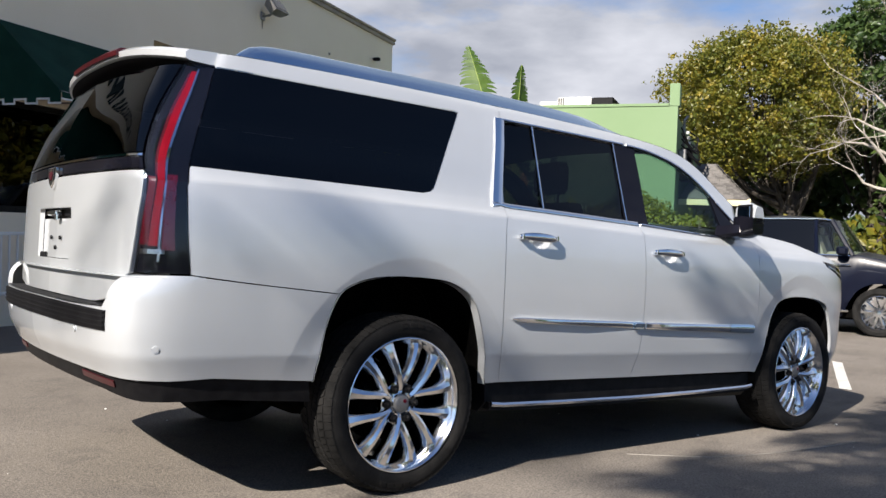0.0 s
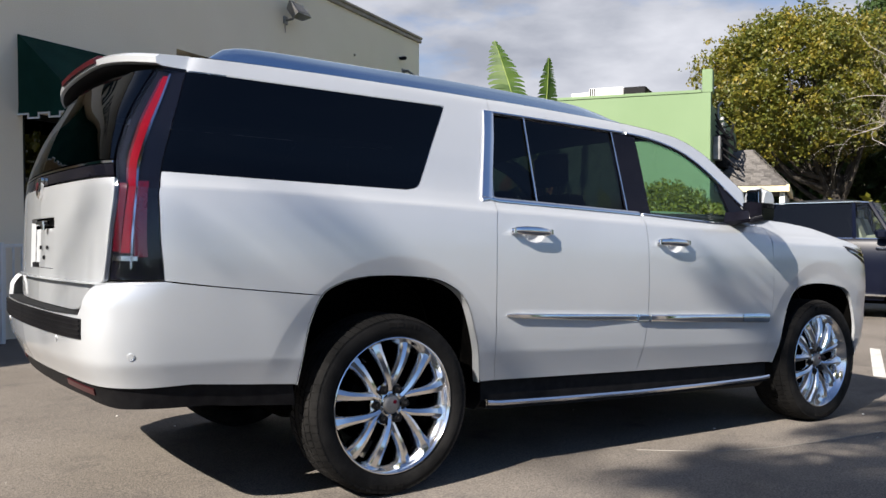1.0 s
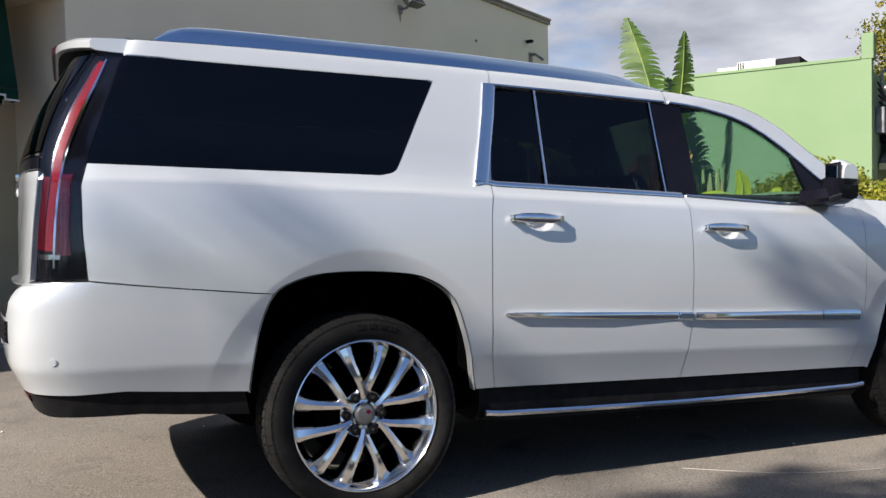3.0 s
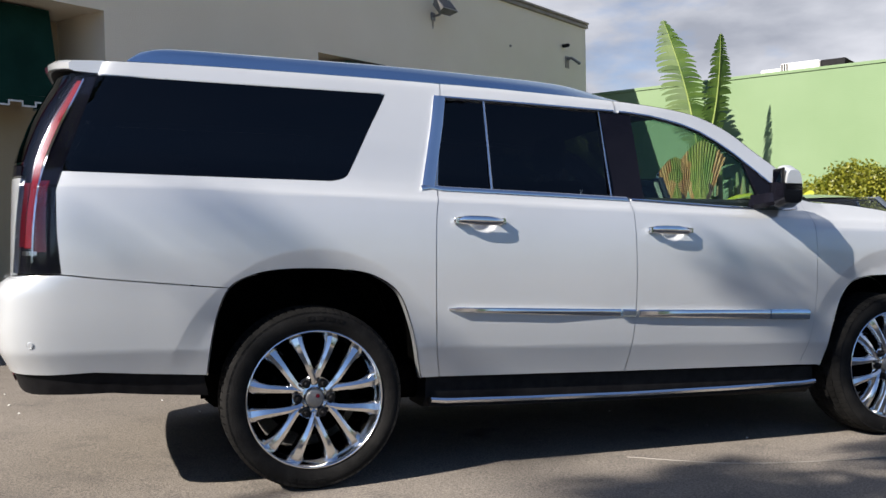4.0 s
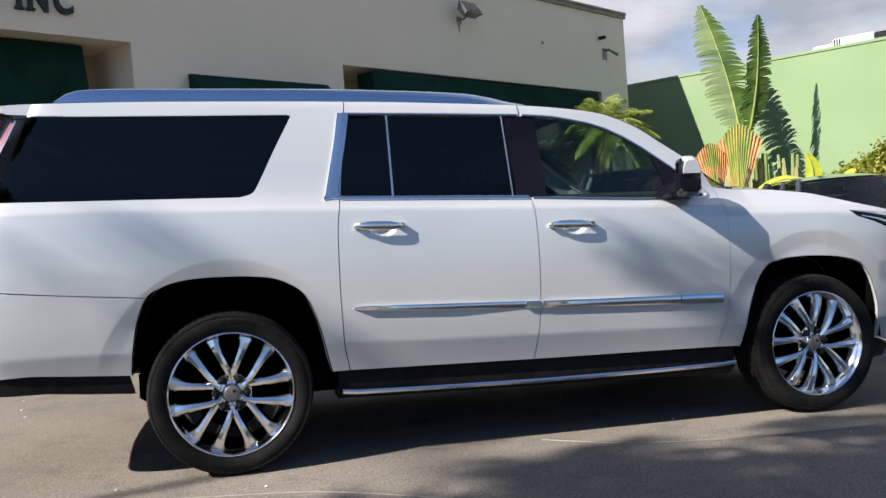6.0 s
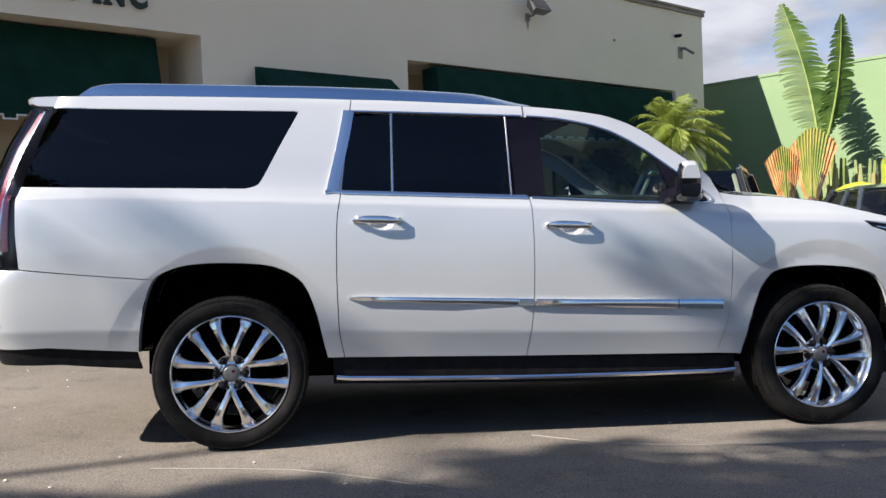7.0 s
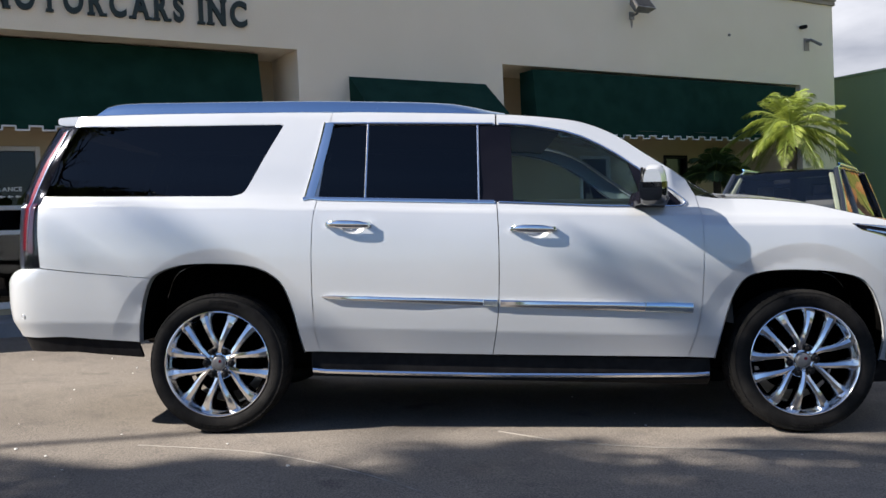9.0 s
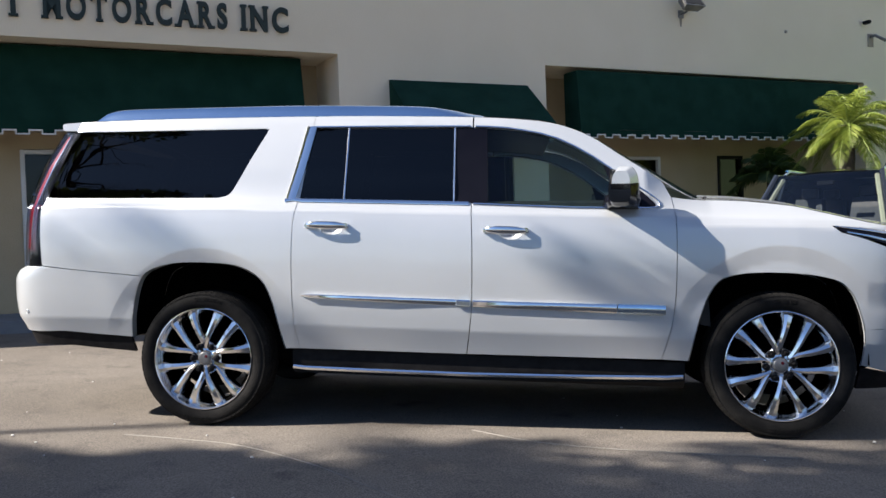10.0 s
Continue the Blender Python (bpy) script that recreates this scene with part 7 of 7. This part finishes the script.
def small_wheel(parent, x, y, r, spokes):
    w = new("wheel")
    w.parent = parent
    face = Euler((radians(90), 0, 0)).to_matrix().to_4x4()
    part("tyre", Shape().lathe([(r * 0.70, 0.09), (r * 0.80, 0.115), (r * 0.94, 0.11), (r, 0.085), (r, -0.085), (r * 0.94, -0.11), (r * 0.7, -0.09)], face, 40), RUBBER, w, "black tyre")
    rim = part("rim", Shape().lathe([(r * 0.70, 0.095), (r * 0.68, 0.10), (r * 0.64, 0.085), (r * 0.60, 0.0), (r * 0.55, -0.02), (0.02, -0.03)], face, 40), ALLOY, w, "alloy rim")
    sp = Shape()
    for k in range(spokes):
        a = 2 * math.pi * k / spokes
        c, s = math.cos(a), math.sin(a)
        t = Vector((-s, 0, c))
        sp.loft([[Vector((c * q, -d, s * q)) + t * u for u, d in ((-h, 0.03), (-h * 0.7, e), (h * 0.7, e), (h, 0.03))] for q, h, e in ((0.03, 0.022, 0.085), (r * 0.3, 0.016, 0.082), (r * 0.66, 0.026, 0.090))])
    part("spokes", sp, ALLOY, rim, "polished spokes", 30)
    part("hub_cap", Shape().lathe([(0, 0.095), (0.03, 0.092), (0.035, 0.07)], face, 16), SATIN, rim)
    w.matrix_basis = pose(x, y, r, 0, 0, 0 if y < 0 else 180)
    return w


def parked_car(name, label, at, heading, paint, length, width, height, base, belt, roof_x, screen, tail, rails=False, leather=LEATHER, trim=None):
    """A parked car: x runs to its nose, the middle of its wheelbase at 0."""
    car = thing(name, label, "car", "parked cars", at=at, turn=heading)
    hw, r = width / 2, 0.36
    x_rear, x_nose = -length / 2 - 0.05, length / 2 - 0.05
    xf, xb = base / 2, -base / 2
    sill = 0.28

    def outline(x):
        """Half width at the waist for a station."""
        d = min(x - x_rear, x_nose - x)
        return hw * (1 - 0.20 * max(0, 1 - d / 0.55) ** 2.2)

    def top(x):
        """Height of the lower body: bonnet, waist, tail."""
        if x > screen[0]:
            t = (x - screen[0]) / (x_nose - screen[0])
            return belt + 0.03 - 0.16 * t - 0.20 * max(0, t - 0.85) / 0.15
        if x < tail[0]:
            t = (tail[0] - x) / max(0.01, tail[0] - x_rear)
            return belt + 0.02 - 0.06 * t
        return belt

    rings = []
    xs_ = [x_rear + (x_nose - x_rear) * k / 46 for k in range(47)]
    for x in xs_:
        w, z1 = outline(x), top(x)
        low = sill
        for cx in (xf, xb):
            if abs(x - cx) < r + 0.07:
                low = max(low, math.sqrt((r + 0.07) ** 2 - (x - cx) ** 2) + r)
        low = min(low, z1 - 0.10)
        e = 0.0 if x_rear + 0.05 < x < x_nose - 0.05 else 0.06
        prof = [(w * 0.94, low), (w * 0.99, min(max(low, 0.45), z1 - 0.08)), (w, (max(low, 0.45) + z1) / 2 + 0.02), (w * 0.985, z1 - 0.07), (w * 0.94, z1), (w * 0.5, z1 + (0.035 if x > screen[0] else 0.0))]
        rings.append([(x, -y, z) for y, z in prof] + [(x, y, z) for y, z in reversed(prof)])
    body = Shape().loft(rings, False, False)
    for ring, rev in ((rings[0], False), (rings[-1], True)):
        k = len(body.v)
        body.add(ring, [tuple(range(len(ring))) if not rev else tuple(reversed(range(len(ring))))])
    bo = part("body", body, paint, car, "glossy dark painted body", 40)
    part("underbody", Shape().box((0, 0, 0.30), (length * 0.88, width * 0.82, 0.16), bevel=0.04), UNDER, car, "dark underbody")
    part("floor_and_seats", Shape().box(((screen[0] + tail[0]) / 2, 0, belt - 0.12), (screen[0] - tail[0], width * 0.8, 0.10), bevel=0.02), LEATHER, car, "dark cabin")
    # cabin: a roof on pillars, with panes between
    wi, wt = hw * 0.90, hw * 0.68
    P = {"as": (screen[0], -wi, belt), "at": (screen[1], -wt, height - 0.05), "ct": (tail[1], -wt, height - 0.06), "cs": (tail[0], -wi, belt)}
    rows = []
    for k in range(13):
        x = tail[1] + (screen[1] - tail[1]) * k / 12
        crown = 0.085 * math.sin(math.pi * (0.12 + 0.76 * k / 12))
        rows.append([(x, wt * 1.03 * u, height - 0.06 + crown * (1 - 0.8 * abs(u) ** 2.5)) for u in [j / 6 - 1 for j in range(13)]])
    under_rows = [[(x, y * 0.98, z - 0.03) for x, y, z in reversed(r_)] for r_ in rows]
    part("roof", Shape().loft(rows, False, False), paint, car, "painted roof", 60)
    part("headliner", Shape().loft(under_rows, False, False), LEATHER, car, "dark headliner", 60)
    for s in (1, -1):
        fl = lambda p: (p[0], p[1] * s, p[2])
        for nm, a, b, rad in (("front_pillar", P["as"], P["at"], 0.035), ("rear_pillar", P["cs"], P["ct"], 0.055), ("middle_pillar", (roof_x, -wi, belt), (roof_x - 0.05, -wt, height - 0.05), 0.03), ("window_chrome", P["as"], P["cs"], 0.012)):
            part(nm, Shape().tube([fl(a), fl(tuple((p_ + q_) / 2 + (0.0 if i != 1 else -0.01) for i, (p_, q_) in enumerate(zip(a, b)))), fl(b)], rad, 6), CHROME if nm == "window_chrome" else paint, car)
        for nm, a, b, c, d in (("front_window", P["as"], P["at"], (roof_x, -wt, height - 0.05), (roof_x, -wi, belt)), ("rear_window", (roof_x - 0.03, -wi, belt), (roof_x - 0.06, -wt, height - 0.05), P["ct"], P["cs"])):
            q = [Vector(fl(v)) for v in (a, b, c, d)]
            part(nm, Shape().add([tuple(v) for v in q], [(0, 1, 2, 3) if s > 0 else (3, 2, 1, 0)]), CARGLASS if nm[0] == "f" else TINT, car, "car side window", 0)
        part("roof_line_chrome", Shape().tube([fl((screen[0] - 0.02, -wi - 0.006, belt + 0.03)), fl((screen[1], -wt - 0.012, height - 0.045)), fl((roof_x, -wt - 0.014, height - 0.03)), fl((tail[1], -wt - 0.012, height - 0.05)), fl((tail[0], -wi - 0.006, belt + 0.03))], 0.009, 6), CHROME, car, "thin chrome window line")
        part("wing_mirror", Shape().box((screen[0] - 0.12, -s * (hw + 0.07), belt + 0.07), (0.16, 0.20, 0.13), bevel=0.04), paint, car, "wing mirror")
        part("headlamp", Shape().box((x_nose - 0.20, -s * hw * 0.72, belt - 0.27), (0.34, 0.30, 0.13), Euler((0, 0, s * radians(28))).to_matrix().to_4x4(), 0.04), HEADLENS, car, "clear headlamp")
        part("tail_lamp", Shape().box((x_rear + 0.10, -s * hw * 0.76, belt - 0.16), (0.20, 0.32, 0.15), Euler((0, 0, -s * radians(20))).to_matrix().to_4x4(), 0.04), DARKRED, car, "dark red tail lamp")
        part("side_strip", Shape().box((0, -s * (hw + 0.004), 0.36), (base * 0.72, 0.03, 0.035), bevel=0.01), CHROME, car, "chrome sill strip")
        for dx in (-0.62, 0.40):
            part("door_handle", Shape().box((roof_x + dx, -s * (hw - 0.005), belt - 0.14), (0.20, 0.05, 0.03), bevel=0.012), CHROME if paint is NAVY else paint, car)
        if trim:
            part("pillar_trim", Shape().tube([fl((screen[0] - 0.06, -wi + 0.07, belt + 0.02)), fl((screen[1] - 0.05, -wt + 0.07, height - 0.10))], 0.032, 6), trim, car, "pale inner pillar trim")
        if rails:
            part("roof_rail", Shape().tube([fl((screen[1] - 0.22, -wt * 0.94, height - 0.04)), fl((screen[1] - 0.40, -wt * 0.95, height + 0.015)), fl((roof_x, -wt * 0.96, height + 0.03)), fl((tail[1] + 0.30, -wt * 0.95, height + 0.015)), fl((tail[1] + 0.12, -wt * 0.94, height - 0.04))], 0.020, 8), SATIN, car, "silver roof rail tinted with reflected sky blue")
        for x in (xf, xb):
            small_wheel(car, x, -s * (hw - 0.12), r, 10)
            part("wheel_housing", Shape().loft([[(x + (r + 0.065) * math.cos(a), y_, r + (r + 0.065) * math.sin(a)) for a in [math.pi * k / 14 for k in range(15)]] for y_ in (-s * (hw - 0.04), -s * (hw - 0.40))], False, False), UNDER, car)
    scr = Shape().loft([[(screen[0] + (screen[1] - screen[0]) * t + 0.10 * (1 - u * u), (wi + (wt - wi) * t) * u * 0.98, belt + (height - 0.05 - belt) * t) for u in [k / 5 - 1 for k in range(11)]] for t in (0, 0.25, 0.5, 0.75, 1.0)], False, False)
    part("windscreen", scr, SCREEN, car, "windscreen", 60)
    rg = Shape().loft([[(tail[0] + (tail[1] - tail[0]) * t - 0.06 * (1 - u * u), (wi + (wt - wi) * t) * u * 0.98, belt + (height - 0.06 - belt) * t) for u in [1 - k / 5 for k in range(11)]] for t in (0, 0.5, 1.0)], False, False)
    part("rear_screen", rg, TINT, car, "dark rear screen", 60)
    for sx, sy in ((0.25, -0.36), (0.25, 0.36), (-0.75, -0.36), (-0.75, 0.36)):
        st = part("seat", Shape().box((roof_x + sx, sy, belt - 0.05), (0.46, 0.46, 0.12), bevel=0.04), leather, car, "car seat")
        part("backrest", Shape().loft([[(roof_x + sx - 0.22 - 0.14 * k + dx, sy + dy * (1 - 0.2 * k), belt - 0.06 + 0.62 * (height - belt) * k) for dx, dy in ((-0.06, -0.23), (0.06, -0.21), (0.06, 0.21), (-0.06, 0.23))] for k in (0, 0.5, 1)]), leather, st)
        part("headrest", Shape().box((roof_x + sx - 0.38, sy, belt + 0.64 * (height - belt)), (0.09, 0.22, 0.15), bevel=0.03), leather, st)
    part("dashboard", Shape().box((screen[0] - 0.20, 0, belt - 0.02), (0.40, width * 0.76, 0.14), bevel=0.05), leather if leather is not LEATHER else TRIM, car, "dashboard")
    part("inside_mirror", Shape().box((screen[1] + 0.10, 0, height - 0.18), (0.03, 0.22, 0.06), bevel=0.015), TRIM, car)
    part("grille", Shape().box((x_nose - 0.045, 0, belt - 0.34), (0.09, hw * 0.9, 0.20), bevel=0.03), TRIM, car, "black grille")
    part("grille_bar", Shape().box((x_nose + 0.002, 0, belt - 0.31), (0.03, hw * 0.86, 0.03), bevel=0.01), CHROME, car, "chrome grille bar")
    part("number_plate", Shape().box((x_nose - 0.01, 0, 0.45), (0.03, 0.30, 0.15), bevel=0.005), WHITE, car, "plain pale plate")
    return car


def on_ground(x, y):
    return (x, y, ground_at(x, y))


SLATE = surface("slate_grey_paint", (0.075, 0.092, 0.112), (0.095, 0.115, 0.138), 0.26, 2.0, 500.0, 0.0, 0.6, 1.0)
parked_car("crossover", "dark navy crossover with chrome trim and cream seats", on_ground(10.92, 3.56), -70, NAVY, 4.2, 1.93, 1.76, 2.90, 1.18, 0.55, (1.06, 0.72), (-1.05, -0.66), leather=CREAM)
parked_car("hatchback", "slate grey hatchback parked by the planted bed", on_ground(7.78, 4.27), 250, SLATE, 4.2, 1.80, 1.57, 2.60, 1.05, -0.20, (0.95, 0.35), (-1.75, -1.05))
parked_car("estate_car", "slate blue estate car with silver roof rails", on_ground(5.75, 6.0), 238, BLUEGREY, 4.5, 1.90, 1.91, 2.70, 1.10, -0.10, (0.90, 0.25), (-2.10, -1.75), rails=True, trim=CREAM)
